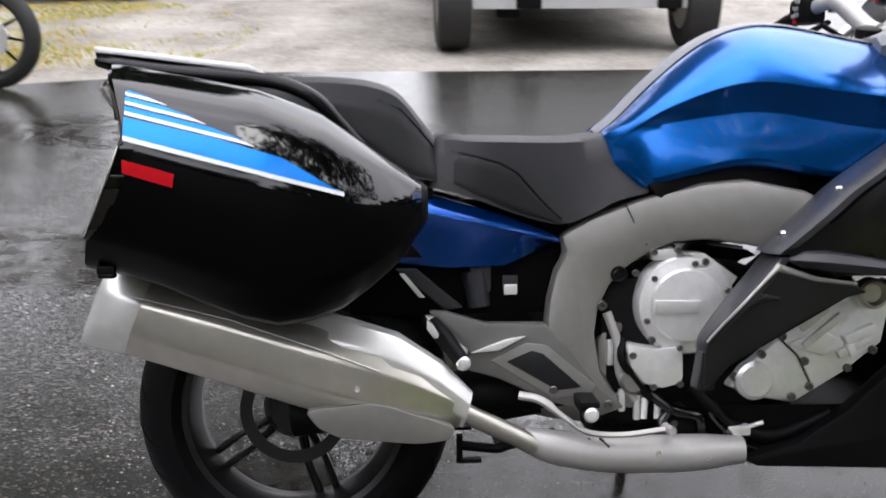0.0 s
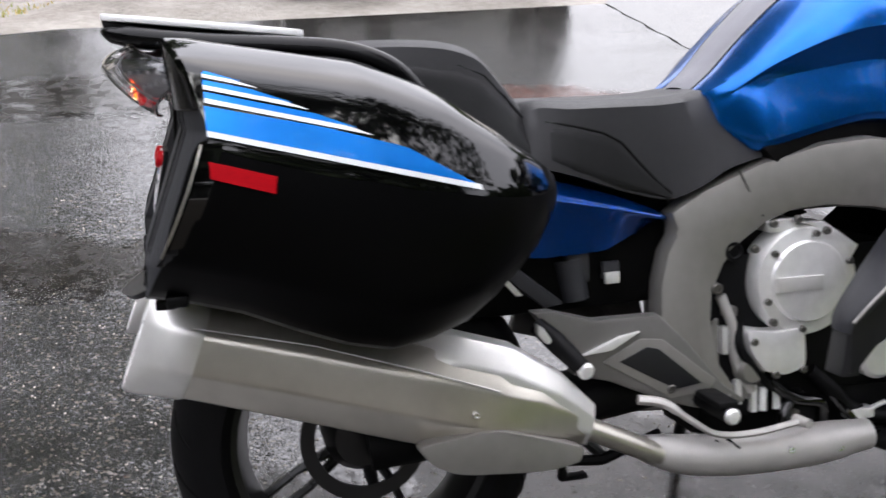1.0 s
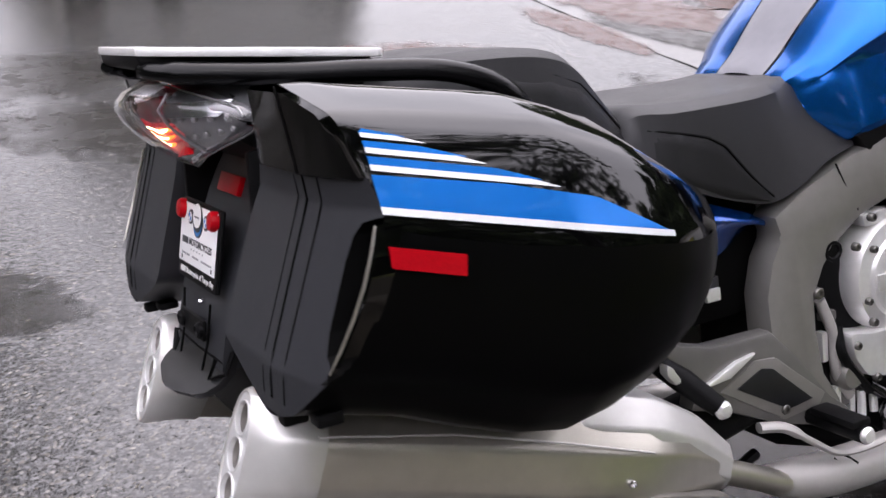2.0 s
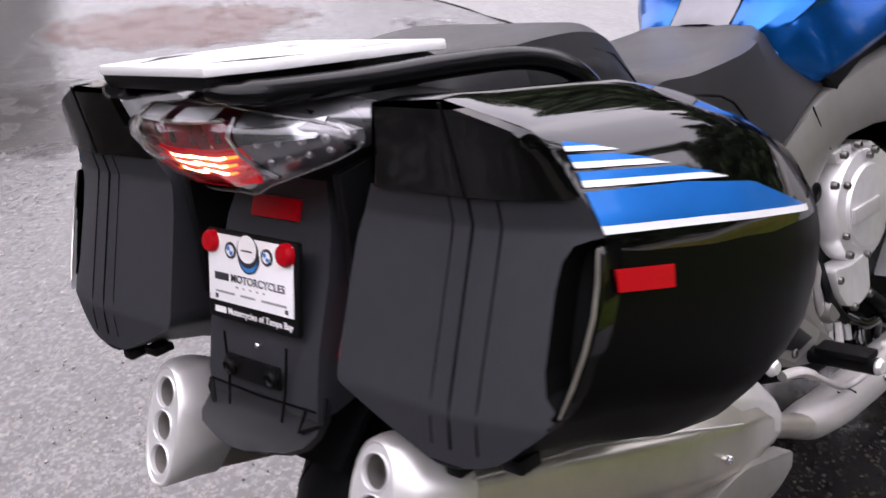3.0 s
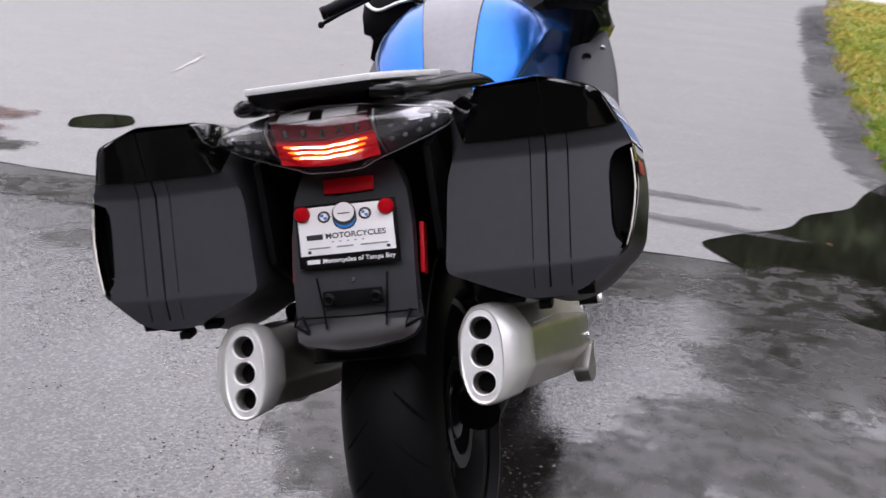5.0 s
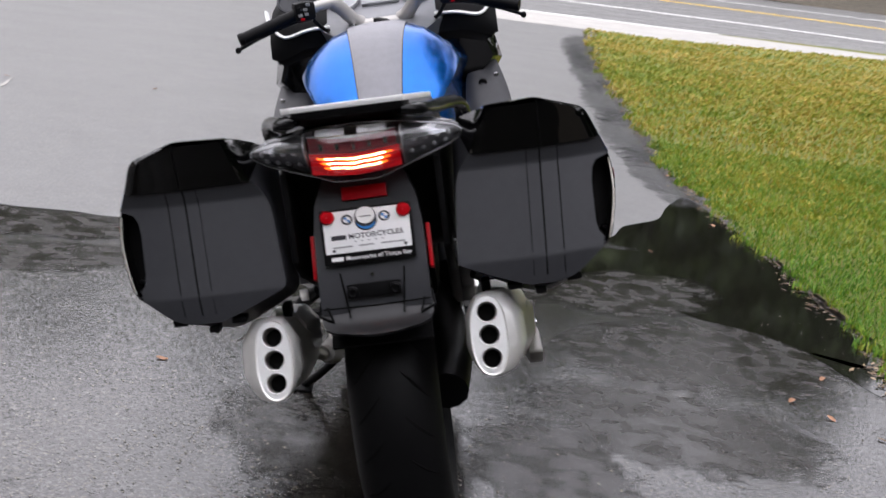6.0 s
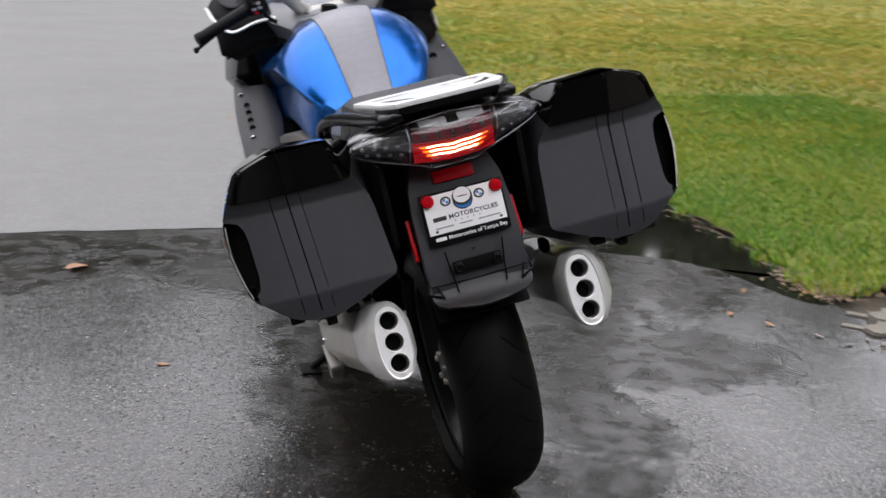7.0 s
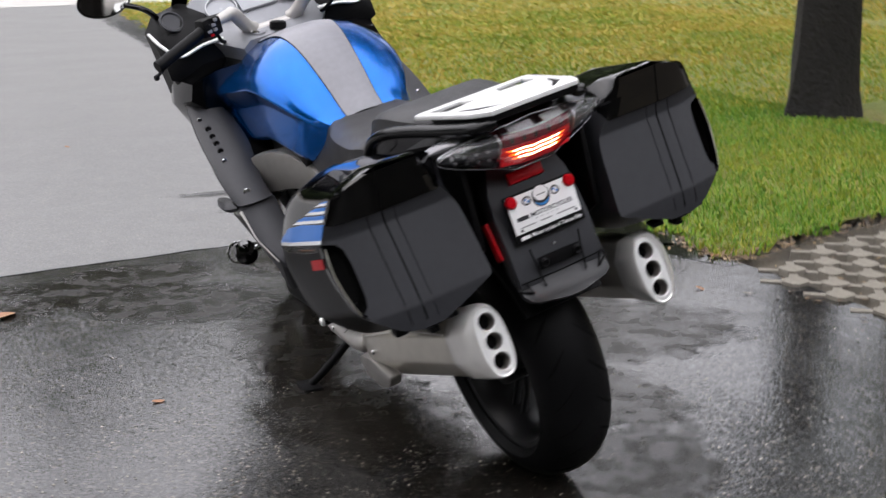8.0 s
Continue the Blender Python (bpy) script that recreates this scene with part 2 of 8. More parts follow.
def wet_asphalt(name):
    """Old coarse asphalt after rain: dark binder, brownish stones, a water film that lies deeper on the lawn's side."""
    m, n, l, b = nodes_of(name)
    v = n.new("ShaderNodeTexCoord").outputs["Object"]
    stone = n.new("ShaderNodeTexVoronoi")
    stone.inputs["Scale"].default_value = 135.0
    l.new(v, stone.inputs["Vector"])
    cell = n.new("ShaderNodeSeparateColor")
    l.new(stone.outputs["Color"], cell.inputs["Color"])
    col = ramp_node(n, l, cell.outputs["Red"], [(0.0, (0.009, 0.009, 0.0095)), (0.55, (0.016, 0.0155, 0.015)), (0.85, (0.028, 0.026, 0.0235)), (1.0, (0.075, 0.067, 0.053))])
    run = n.new("ShaderNodeMapping")
    run.inputs["Scale"].default_value = (2.1, 0.55, 1.0)
    run.inputs["Rotation"].default_value = (0, 0, radians(-14))
    l.new(v, run.inputs["Vector"])
    big = noise_node(n, l, run.outputs["Vector"], 1.15, 9.0, 0.62)
    mid = noise_node(n, l, v, 5.0, 9.0, 0.68)
    fine = noise_node(n, l, v, 210.0, 3.0, 0.6)
    mul = n.new("ShaderNodeMix")
    mul.data_type, mul.blend_type = "RGBA", "MULTIPLY"
    mul.inputs["Factor"].default_value = 1.0
    l.new(col, mul.inputs["A"])
    l.new(ramp_node(n, l, mid, [(0.34, 0.75), (0.66, 1.3)]), mul.inputs["B"])
    l.new(mul.outputs["Result"], b.inputs["Base Color"])
    at = n.new("ShaderNodeSeparateXYZ")
    l.new(v, at.inputs["Vector"])
    low = n.new("ShaderNodeMapRange")
    for key, val in zip(("From Min", "From Max", "To Min", "To Max"), (-0.5, 0.7, 0.03, -0.10)):
        low.inputs[key].default_value = val
    l.new(at.outputs["X"], low.inputs["Value"])
    ahead = n.new("ShaderNodeMapRange")
    for key, val in zip(("From Min", "From Max", "To Min", "To Max"), (-0.5, 0.5, 0.02, -0.11)):
        ahead.inputs[key].default_value = val
    l.new(at.outputs["Y"], ahead.inputs["Value"])
    film = math_node(n, l, "ADD", low.outputs["Result"], ahead.outputs["Result"])
    dry = math_node(n, l, "ADD", math_node(n, l, "ADD", math_node(n, l, "MULTIPLY", big, 0.6), math_node(n, l, "MULTIPLY", mid, 0.4)), film)
    l.new(math_node(n, l, "MULTIPLY", ramp_node(n, l, dry, [(0.36, 0.85), (0.48, 0.9), (0.6, 1.0)]), ramp_node(n, l, cell.outputs["Green"], [(0.5, 0.7), (0.85, 1.2)])), b.inputs["Specular IOR Level"])
    l.new(ramp_node(n, l, dry, [(0.32, 0.13), (0.50, 0.16), (0.66, 0.18)]), b.inputs["Roughness"])
    bp = n.new("ShaderNodeBump")
    bp.inputs["Distance"].default_value = 0.0035
    l.new(ramp_node(n, l, dry, [(0.30, 0.06), (0.47, 0.14), (0.64, 0.24)]), bp.inputs["Strength"])
    h = math_node(n, l, "ADD", math_node(n, l, "MULTIPLY", stone.outputs["Distance"], -0.8), math_node(n, l, "MULTIPLY", fine, 0.5))
    l.new(h, bp.inputs["Height"])
    # each stone's wet top lies at a slant of its own
    slant = n.new("ShaderNodeVectorMath")
    slant.operation = "SUBTRACT"
    l.new(stone.outputs["Color"], slant.inputs[0])
    slant.inputs[1].default_value = (0.5, 0.5, 0.5)
    proud = math_node(n, l, "MULTIPLY", ramp_node(n, l, cell.outputs["Blue"], [(0.45, 0.15), (0.75, 1.0)]), ramp_node(n, l, dry, [(0.32, 0.05), (0.50, 0.16), (0.64, 0.38)]))
    tilt = n.new("ShaderNodeVectorMath")
    tilt.operation = "SCALE"
    l.new(slant.outputs["Vector"], tilt.inputs[0])
    l.new(proud, tilt.inputs["Scale"])
    lift = n.new("ShaderNodeVectorMath")
    lift.operation = "ADD"
    l.new(bp.outputs["Normal"], lift.inputs[0])
    l.new(tilt.outputs["Vector"], lift.inputs[1])
    unit = n.new("ShaderNodeVectorMath")
    unit.operation = "NORMALIZE"
    l.new(lift.outputs["Vector"], unit.inputs[0])
    l.new(unit.outputs["Vector"], b.inputs["Normal"])
    return m


def soil(name, stops, scale, rough, relief, bump_scale=60.0, extra=None):
    m, n, l, b = nodes_of(name)
    v = n.new("ShaderNodeTexCoord").outputs["Object"]
    a = noise_node(n, l, v, scale, 6.0, 0.6)
    f = noise_node(n, l, v, scale * 14, 4.0, 0.6)
    s = math_node(n, l, "ADD", math_node(n, l, "MULTIPLY", a, 0.65), math_node(n, l, "MULTIPLY", f, 0.35))
    l.new(ramp_node(n, l, s, stops), b.inputs["Base Color"])
    b.inputs["Roughness"].default_value = rough
    bp = n.new("ShaderNodeBump")
    bp.inputs["Strength"].default_value, bp.inputs["Distance"].default_value = 0.8, relief
    l.new(noise_node(n, l, v, bump_scale, 4.0), bp.inputs["Height"])
    l.new(bp.outputs["Normal"], b.inputs["Normal"])
    return m


M["asphalt_old"] = wet_asphalt("asphalt_old_wet")
M["asphalt_new"] = asphalt("asphalt_new_wet", 0.18, 0.235, 0.2, 0.36, 0.44, 0.0003, (0.15, 0.145, 0.14), 170.0, 0.62, wet_lo=0.3, wet_hi=0.7, mottle=0.10)
M["asphalt_edge"] = asphalt("asphalt_edge_crumbled", 0.05, 0.2, 0.2, 0.4, 0.6, 0.004, (0.06, 0.045, 0.03), 90.0)
M["road"] = asphalt("road_asphalt", 0.14, 0.24, 0.2, 0.45, 0.6, 0.002, (0.13, 0.11, 0.1), 200.0)
M["concrete"] = soil("pale_concrete", [(0.3, (0.24, 0.232, 0.216)), (0.7, (0.38, 0.367, 0.345))], 2.0, 0.7, 0.004)
M["dirt"] = soil("pale_dirt", [(0.3, (0.085, 0.075, 0.062)), (0.46, (0.22, 0.2, 0.175)), (0.68, (0.38, 0.355, 0.32))], 1.6, 0.8, 0.02)
M["lawn"] = soil("lawn_soil", [(0.3, (0.06, 0.085, 0.012)), (0.5, (0.13, 0.15, 0.02)), (0.68, (0.24, 0.19, 0.05))], 0.7, 0.9, 0.03)
M["line_white"] = soil("road_paint_white", [(0.3, (0.6, 0.6, 0.58)), (0.7, (0.8, 0.8, 0.78))], 4.0, 0.6, 0.002)
M["line_yellow"] = soil("road_paint_yellow", [(0.3, (0.6, 0.38, 0.02)), (0.7, (0.75, 0.5, 0.04))], 4.0, 0.6, 0.002)
M["bark"] = soil("bark_dark", [(0.3, (0.005, 0.004, 0.003)), (0.6, (0.010, 0.008, 0.0065)), (0.8, (0.03, 0.026, 0.022))], 3.0, 0.85, 0.03, 25.0)
M["paver"] = soil("paver_concrete", [(0.3, (0.13, 0.118, 0.096)), (0.7, (0.25, 0.228, 0.186))], 6.0, 0.65, 0.004, 150.0)
M["water"] = mat("puddle_water", (0.008, 0.008, 0.006), 0.05, vary=0.1, spec=0.25, bump=0.03, bump_scale=30)
M["earth"] = soil("damp_earth", [(0.3, (0.02, 0.016, 0.012)), (0.7, (0.09, 0.075, 0.05))], 5.0, 0.8, 0.01, 90.0)
M["tyre_dusty"] = mat("tyre_dusty", (0.011, 0.0105, 0.01), 0.7, vary=0.4, scale=30, bump=0.4, bump_scale=120)
M["grit"] = mat("grit_stone", (0.24, 0.22, 0.185), 0.14, vary=0.5, scale=20, spec=0.7)
M["litter"] = mat("dry_leaf", (0.3, 0.15, 0.075), 0.6, vary=0.3)


def leafy(name, lo, mid_c, hi, rough=0.55):
    m, n, l, b = nodes_of(name)
    geo = n.new("ShaderNodeNewGeometry")
    big = noise_node(n, l, geo.outputs["Position"], 0.6, 8.0, 0.66)
    s = math_node(n, l, "ADD", math_node(n, l, "MULTIPLY", geo.outputs["Random Per Island"], 0.3), math_node(n, l, "MULTIPLY", big, 0.7))
    l.new(ramp_node(n, l, s, [(0.36, lo), (0.5, mid_c), (0.62, hi)]), b.inputs["Base Color"])
    b.inputs["Roughness"].default_value = rough
    b.inputs["Subsurface Weight"].default_value = 0.0
    b.inputs["Transmission Weight"].default_value = 0.0
    return m


M["grass"] = leafy("grass_blades", (0.12, 0.23, 0.006), (0.25, 0.32, 0.012), (0.46, 0.34, 0.045))
M["grass_near"] = leafy("grass_green", (0.07, 0.19, 0.007), (0.15, 0.29, 0.014), (0.32, 0.32, 0.03))
M["grass_far"] = leafy("grass_straw", (0.16, 0.22, 0.012), (0.32, 0.29, 0.032), (0.48, 0.33, 0.065))
M["litter_mix"] = leafy("leaf_litter", (0.03, 0.02, 0.012), (0.10, 0.065, 0.035), (0.26, 0.18, 0.09))
M["leaves"] = leafy("tree_leaves", (0.012, 0.022, 0.005), (0.028, 0.05, 0.010), (0.06, 0.09, 0.02))
M["van_paint"] = mat("van_silver", (0.5, 0.5, 0.5), 0.3, metal=0.3, coat=0.5, vary=0.08, scale=6)



def stain_mat(name, color, cover):
    """A thin stain or painted patch that fades out in uneven tongues."""
    m, n, l, b = nodes_of(name)
    v = n.new("ShaderNodeTexCoord").outputs["Object"]
    ln = n.new("ShaderNodeVectorMath")
    ln.operation = "LENGTH"
    l.new(v, ln.inputs[0])
    edge = math_node(n, l, "SUBTRACT", 1.0, ln.outputs["Value"])
    geo = n.new("ShaderNodeNewGeometry").outputs["Position"]
    s = math_node(n, l, "ADD", math_node(n, l, "MULTIPLY", edge, 0.8), math_node(n, l, "MULTIPLY", noise_node(n, l, geo, 7.5, 10.0, 0.8), 1.6))
    l.new(ramp_node(n, l, s, [(0.85, 0.0), (1.55, cover)]), b.inputs["Alpha"])
    b.inputs["Base Color"].default_value = (*color, 1)
    b.inputs["Specular IOR Level"].default_value = 0.3
    l.new(ramp_node(n, l, noise_node(n, l, geo, 11.0, 4.0), [(0.4, 0.12), (0.65, 0.4)]), b.inputs["Roughness"])
    return m


# dark stain colour that also paints dark reflections of bike and trees
M["stain_reflect_dark"] = stain_mat("stain_reflect_dark", (0.016, 0.014, 0.011), 0.75)
M["stain_grey"] = stain_mat("stain_grey", (0.075, 0.075, 0.079), 0.5)
M["stain_rust"] = stain_mat("stain_rust", (0.09, 0.04, 0.03), 0.6)
# ---- building helpers ----
def empty(name, label, category, m=None, group="", kind=""):
    ob = new(name)
    ob.empty_display_size = 0.1
    if m:
        ob.matrix_world = m
    return tagged(ob, label, category, group, kind)


def finish(name, bm, material, smooth=40.0):
    me = bpy.data.meshes.new(name)
    bmesh.ops.recalc_face_normals(bm, faces=bm.faces)
    bm.to_mesh(me)
    bm.free()
    me.materials.append(material)
    if smooth:
        me.shade_smooth()
        me.set_sharp_from_angle(angle=radians(smooth))
    return me


def part(name, bm, material, parent, label="", smooth=40.0):
    ob = new(name, finish(name, bm, material, smooth))
    ob.parent = parent
    return tagged(ob, label)


def solo(name, bm, material, label, category="", kind="", group="", smooth=40.0):
    return tagged(new(name, finish(name, bm, material, smooth)), label, category, group, kind)


def flip(bm):
    """The mirror image across the bike's middle plane."""
    for v in bm.verts:
        v.co.x = -v.co.x
    return bm


def add_loft(bm, rings, cap0=True, cap1=True, closed=True):
    vs = [[bm.verts.new(p) for p in r] for r in rings]
    n = len(rings[0])
    for a, b in zip(vs, vs[1:]):
        for i in range(n if closed else n - 1):
            j = (i + 1) % n
            bm.faces.new((a[i], a[j], b[j], b[i]))
    if closed and cap0:
        bm.faces.new(vs[0][::-1])
    if closed and cap1:
        bm.faces.new(vs[-1])
    return bm


def loft(rings, cap0=True, cap1=True, closed=True):
    return add_loft(bmesh.new(), rings, cap0, cap1, closed)


def add_tube(bm, path, radius, sides=12, flat=1.0):
    """A round bar along a path; radius is one number or one for each point."""
    pts = [Vector(p) for p in path]
    rad = radius if isinstance(radius, (list, tuple)) else [radius] * len(pts)
    rings, side = [], None
    for i, p in enumerate(pts):
        d = (pts[min(i + 1, len(pts) - 1)] - pts[max(i - 1, 0)]).normalized()
        if side is None:
            side = d.cross(Vector((0, 0, 1)))
            if side.length < 0.05:
                side = d.cross(Vector((1, 0, 0)))
        side = (side - d * side.dot(d)).normalized()
        up = side.cross(d)
        rings.append([p + rad[i] * (math.cos(a) * side + math.sin(a) * up * flat) for a in (math.tau * k / sides for k in range(sides))])
    return add_loft(bm, rings)


def tube(path, radius, sides=12, flat=1.0):
    return add_tube(bmesh.new(), path, radius, sides, flat)


def curve_path(path, steps=6):
    """A smooth line through the points."""
    p = [Vector(q) for q in path]
    p = [2 * p[0] - p[1]] + p + [2 * p[-1] - p[-2]]
    res = []
    for i in range(1, len(p) - 2):
        for k in range(steps):
            t = k / steps
            a, b, c, d = p[i - 1:i + 3]
            res.append(0.5 * (2 * b + (c - a) * t + (2 * a - 5 * b + 4 * c - d) * t * t + (3 * b - a - 3 * c + d) * t ** 3))
    return res + [p[-2]]


def bevelled(bm, width, segments=2, angle=25.0):
    if width:
        edges = [e for e in bm.edges if len(e.link_faces) == 2 and e.calc_face_angle(0) > radians(angle)]
        bmesh.ops.bevel(bm, geom=edges, offset=width, segments=segments, profile=0.6, affect="EDGES", clamp_overlap=True)
    return bm


def slab(poly, x0, x1, bevel=0.004, lean=None):
    """A plate with the side outline poly of (y, z), from x0 to x1. lean(y, z): how far the plate is shifted in x there."""
    bm = bmesh.new()
    f = bm.faces.new([bm.verts.new((x0, y, z)) for y, z in poly])
    r = bmesh.ops.extrude_face_region(bm, geom=[f])
    for v in r["geom"]:
        if isinstance(v, bmesh.types.BMVert):
            v.co.x = x1
    bmesh.ops.recalc_face_normals(bm, faces=bm.faces)
    bevelled(bm, bevel, 2)
    if lean:
        for v in bm.verts:
            v.co.x += lean(v.co.y, v.co.z)
    return bm


def block(cx, cy, cz, sx, sy, sz, bevel=0.003, m=None, segments=2):
    bm = bmesh.new()
    bmesh.ops.create_cube(bm, size=1.0)
    for v in bm.verts:
        v.co = Vector((v.co.x * sx, v.co.y * sy, v.co.z * sz))
    bevelled(bm, bevel, segments)
    bmesh.ops.transform(bm, matrix=Matrix.Translation((cx, cy, cz)) @ (m or Matrix()), verts=bm.verts)
    return bm


def add_lathe(bm, profile, m=None, sides=48, closed=False):
    """Profile of (radius, along x) turned round the x axis, then moved by m."""
    m = m or Matrix()
    rings = []
    for r, x in profile:
        rings.append([m @ Vector((x, r * math.cos(a), r * math.sin(a))) for a in (math.tau * k / sides for k in range(sides))])
    if closed:
        rings.append(rings[0])
        vs = [[bm.verts.new(p) for p in r] for r in rings[:-1]]
        vs.append(vs[0])
        for a, b in zip(vs, vs[1:]):
            for i in range(sides):
                j = (i + 1) % sides
                bm.faces.new((a[i], a[j], b[j], b[i]))
        return bm
    return add_loft(bm, rings, profile[0][0] > 0.001, profile[-1][0] > 0.001)


def lathe(profile, m=None, sides=48, closed=False):
    return add_lathe(bmesh.new(), profile, m, sides, closed)


def rounded(poly, cut=0.2, n=3):
    """The closed 2D outline with each corner rounded off."""
    res, k = [], len(poly)
    for i in range(k):
        a, b, c = (Vector(poly[(i + j) % k]) for j in (-1, 0, 1))
        p, q = b.lerp(a, cut), b.lerp(c, cut)
        for j in range(n):
            t = j / (n - 1)
            res.append(tuple((1 - t) ** 2 * p + 2 * t * (1 - t) * b + t * t * q))
    return res


def table(x, pts):
    """Linear look-up in a list of (x, value)."""
    return float(np.interp(x, [p[0] for p in pts], [p[1] for p in pts]))


def merge(*bms):
    """Several bmeshes as one."""
    out = bmesh.new()
    for b in bms:
        me = bpy.data.meshes.new("tmp")
        b.to_mesh(me)
        b.free()
        out.from_mesh(me)
        bpy.data.meshes.remove(me)
    return out


def bolt_mesh(p, axis="x", r=0.007, h=0.006):
    """A hexagon-socket bolt head standing out along the axis from p."""
    s = 1 if axis[-1] != "-" else -1
    turn = {"x": Matrix(), "y": Matrix.Rotation(radians(90), 4, "Z"), "z": Matrix.Rotation(radians(-90), 4, "Y")}[axis[0]]
    m = Matrix.Translation(p) @ turn @ Matrix.Diagonal((s, 1, 1, 1))
    return lathe([(r, -0.003), (r, h * 0.7), (r * 0.8, h), (r * 0.5, h), (r * 0.45, h * 0.4), (0.0005, h * 0.4)], m, 14)


# ---- ground ----
def sheet(name, poly, z, material, label, category="", kind="structure", cuts=0, wave=0.0):
    bm = bmesh.new()
    f = bm.faces.new([bm.verts.new((x, y, z)) for x, y in poly])
    if f.normal.z < 0:
        f.normal_flip()
    bm.normal_update()
    if f.normal.z < 0:
        bmesh.ops.reverse_faces(bm, faces=[f])
    if cuts:
        bmesh.ops.triangulate(bm, faces=bm.faces)
        bmesh.ops.subdivide_edges(bm, edges=bm.edges, cuts=cuts, use_grid_fill=True)
        for v in bm.verts:
            v.co.z += wave * noise.noise(Vector((v.co.x * 0.5, v.co.y * 0.5, 0)))
    me = bpy.data.meshes.new(name)
    bm.to_mesh(me)
    bm.free()
    me.materials.append(material)
    return tagged(new(name, me), label, category, kind=kind)


EDGE = [(1.70, -9.0), (1.68, 0.9), (1.66, 1.15), (1.68, 1.55), (1.72, 1.9), (1.66, 2.5), (1.68, 3.0), (1.60, 3.9), (1.57, 4.6), (1.56, 5.1), (1.62, 6.3), (1.69, 7.6), (1.80, 9.4), (1.92, 11.0), (2.2, 14.5), (2.55, 17.6)]

sheet("ground", [(-400, -400), (400, -400), (400, 400), (-400, 400)], -0.06, M["dirt"], "pale sandy ground with patches of grit", "ground")
sheet("driveway", [(-4.4, -9.0)] + [p for p in EDGE if p[1] < 2.4] + [(1.66, 2.41), (0.2, 2.42), (-1.3, 2.39), (-1.9, 2.37), (-5.0, 2.4), (-5.0, 0.6), (-5.03, -0.74), (-4.82, -1.6), (-4.65, -2.3)],
      0.0, M["asphalt_old"], "old wet asphalt driveway with pale stones and stains", "driveway")
sheet("driveway_apron", [(-5.0, 2.4), (-1.9, 2.37), (-1.3, 2.39), (0.2, 2.42), (1.66, 2.41)] + [p for p in EDGE if p[1] > 2.42] + [(2.6, 18.0), (-12, 17.0), (-12, 6.0)],
      -0.004, M["asphalt_new"], "newer smooth wet grey asphalt beyond a seam", "driveway")
sheet("lawn_bed", [(1.72, 1.32), (1.8, 1.31), (2.4, 1.46), (12, 3.0), (60, 12.0), (60, 38.0), (14, 21.6), (9.95, 20.0), (6.6, 18.68), (4.87, 18.0), (3.75, 17.45), (2.72, 17.68), (1.95, 10.9), (1.73, 7.6), (1.62, 5.1), (1.66, 3.9), (1.71, 2.5), (1.75, 1.9)],
      0.006, M["lawn"], "lawn soil under patchy green and straw-yellow grass", "lawn")
# unseen dark ground, added to keep the pannier sides' reflections dark
sheet("dark_yard_fill", [(1.7, -9.0), (14, -9.0), (14, 3.2), (12, 2.98), (2.4, 1.44), (1.8, 1.29), (1.72, 1.3)], -0.05, M["earth"], "unseen dark earth added beside the driveway to darken reflections", "ground")
sheet("pavement", [(-14, 17.0), (2.6, 17.75), (3.75, 17.5), (4.87, 18.05), (6.6, 18.73), (9.95, 20.05), (14, 21.65), (14, 22.1), (9.6, 20.85), (5.2, 20.98), (1.4, 20.98), (-14, 20.6)], -0.002, M["concrete"], "pale concrete pavement strip beside the road", "pavement")
sheet("verge", [(5.2, 20.98), (9.6, 20.85), (14, 22.1), (60, 40.0), (60, 41.0), (14, 22.7), (10.6, 21.72), (7.0, 21.3)], 0.002, M["lawn"], "narrow grass verge between pavement and road", "verge")
sheet("road", [(-60, 19.8), (-14, 20.6), (1.4, 20.98), (5.2, 20.98), (7.0, 21.3), (10.6, 21.72), (14, 22.7), (60, 41.0), (90, 60), (60, 62), (-60, 60)], -0.012, M["road"], "grey asphalt road with painted lines", "road")


def stripe(name, pts, width, material, label, z):
    bm = bmesh.new()
    rows = []
    for i, p in enumerate(pts):
        a, b = Vector(pts[max(i - 1, 0)]), Vector(pts[min(i + 1, len(pts) - 1)])
        d = (b - a).normalized()
        s = Vector((-d.y, d.x)) * width / 2
        rows.append([(p[0] - s.x, p[1] - s.y, z), (p[0] + s.x, p[1] + s.y, z)])
    add_loft(bm, rows, closed=False)
    return solo(name, bm, material, label, "road line", kind="structure", smooth=0)


stripe("road_line_white", [(-20, 27.6), (4.3, 27.2), (7.9, 26.95), (10.5, 26.3), (12.7, 26.1), (40, 24.5)], 0.34, M["line_white"], "worn white lane line on the road", -0.006)
stripe("road_line_edge", [(-20, 20.55), (1.4, 21.08), (5.1, 21.1), (5.6, 21.12)], 0.22, M["line_white"], "worn white edge line along the pavement", -0.004)
stripe("road_line_yellow", [(-20, 37.5), (6.8, 35.8), (11.1, 35.5), (16.6, 34.8), (50, 32)], 0.55, M["line_yellow"], "yellow centre line on the road", -0.006)
stripe("road_line_far", [(-30, 41.0), (15.4, 42.8), (20.7, 43.9), (50, 49)], 0.4, M["line_white"], "thin white edge line on the road's far side", -0.006)
bm = bmesh.new()
add_loft(bm, [[(x, y + 0.35 * math.sin(x * 0.7), z + 0.06 * math.sin(x * 2.3 + y)) for y, z in ((51.8, -0.02), (52.4, 0.22), (54.5, 0.5), (60, 0.75), (66, 0.9))] for x in range(-60, 62, 2)], closed=False)
solo("roadside_bank", bm, M["earth"], "dark earth bank at the foot of the woods", "bank", kind="structure")


def puddle(name, poly, label):
    bm = bmesh.new()
    bm.faces.new([bm.verts.new((x, y, 0.0016)) for x, y in rounded(poly, 0.3, 5)])
    return solo(name, bm, M["water"], label, "puddle", kind="stuff", smooth=0)


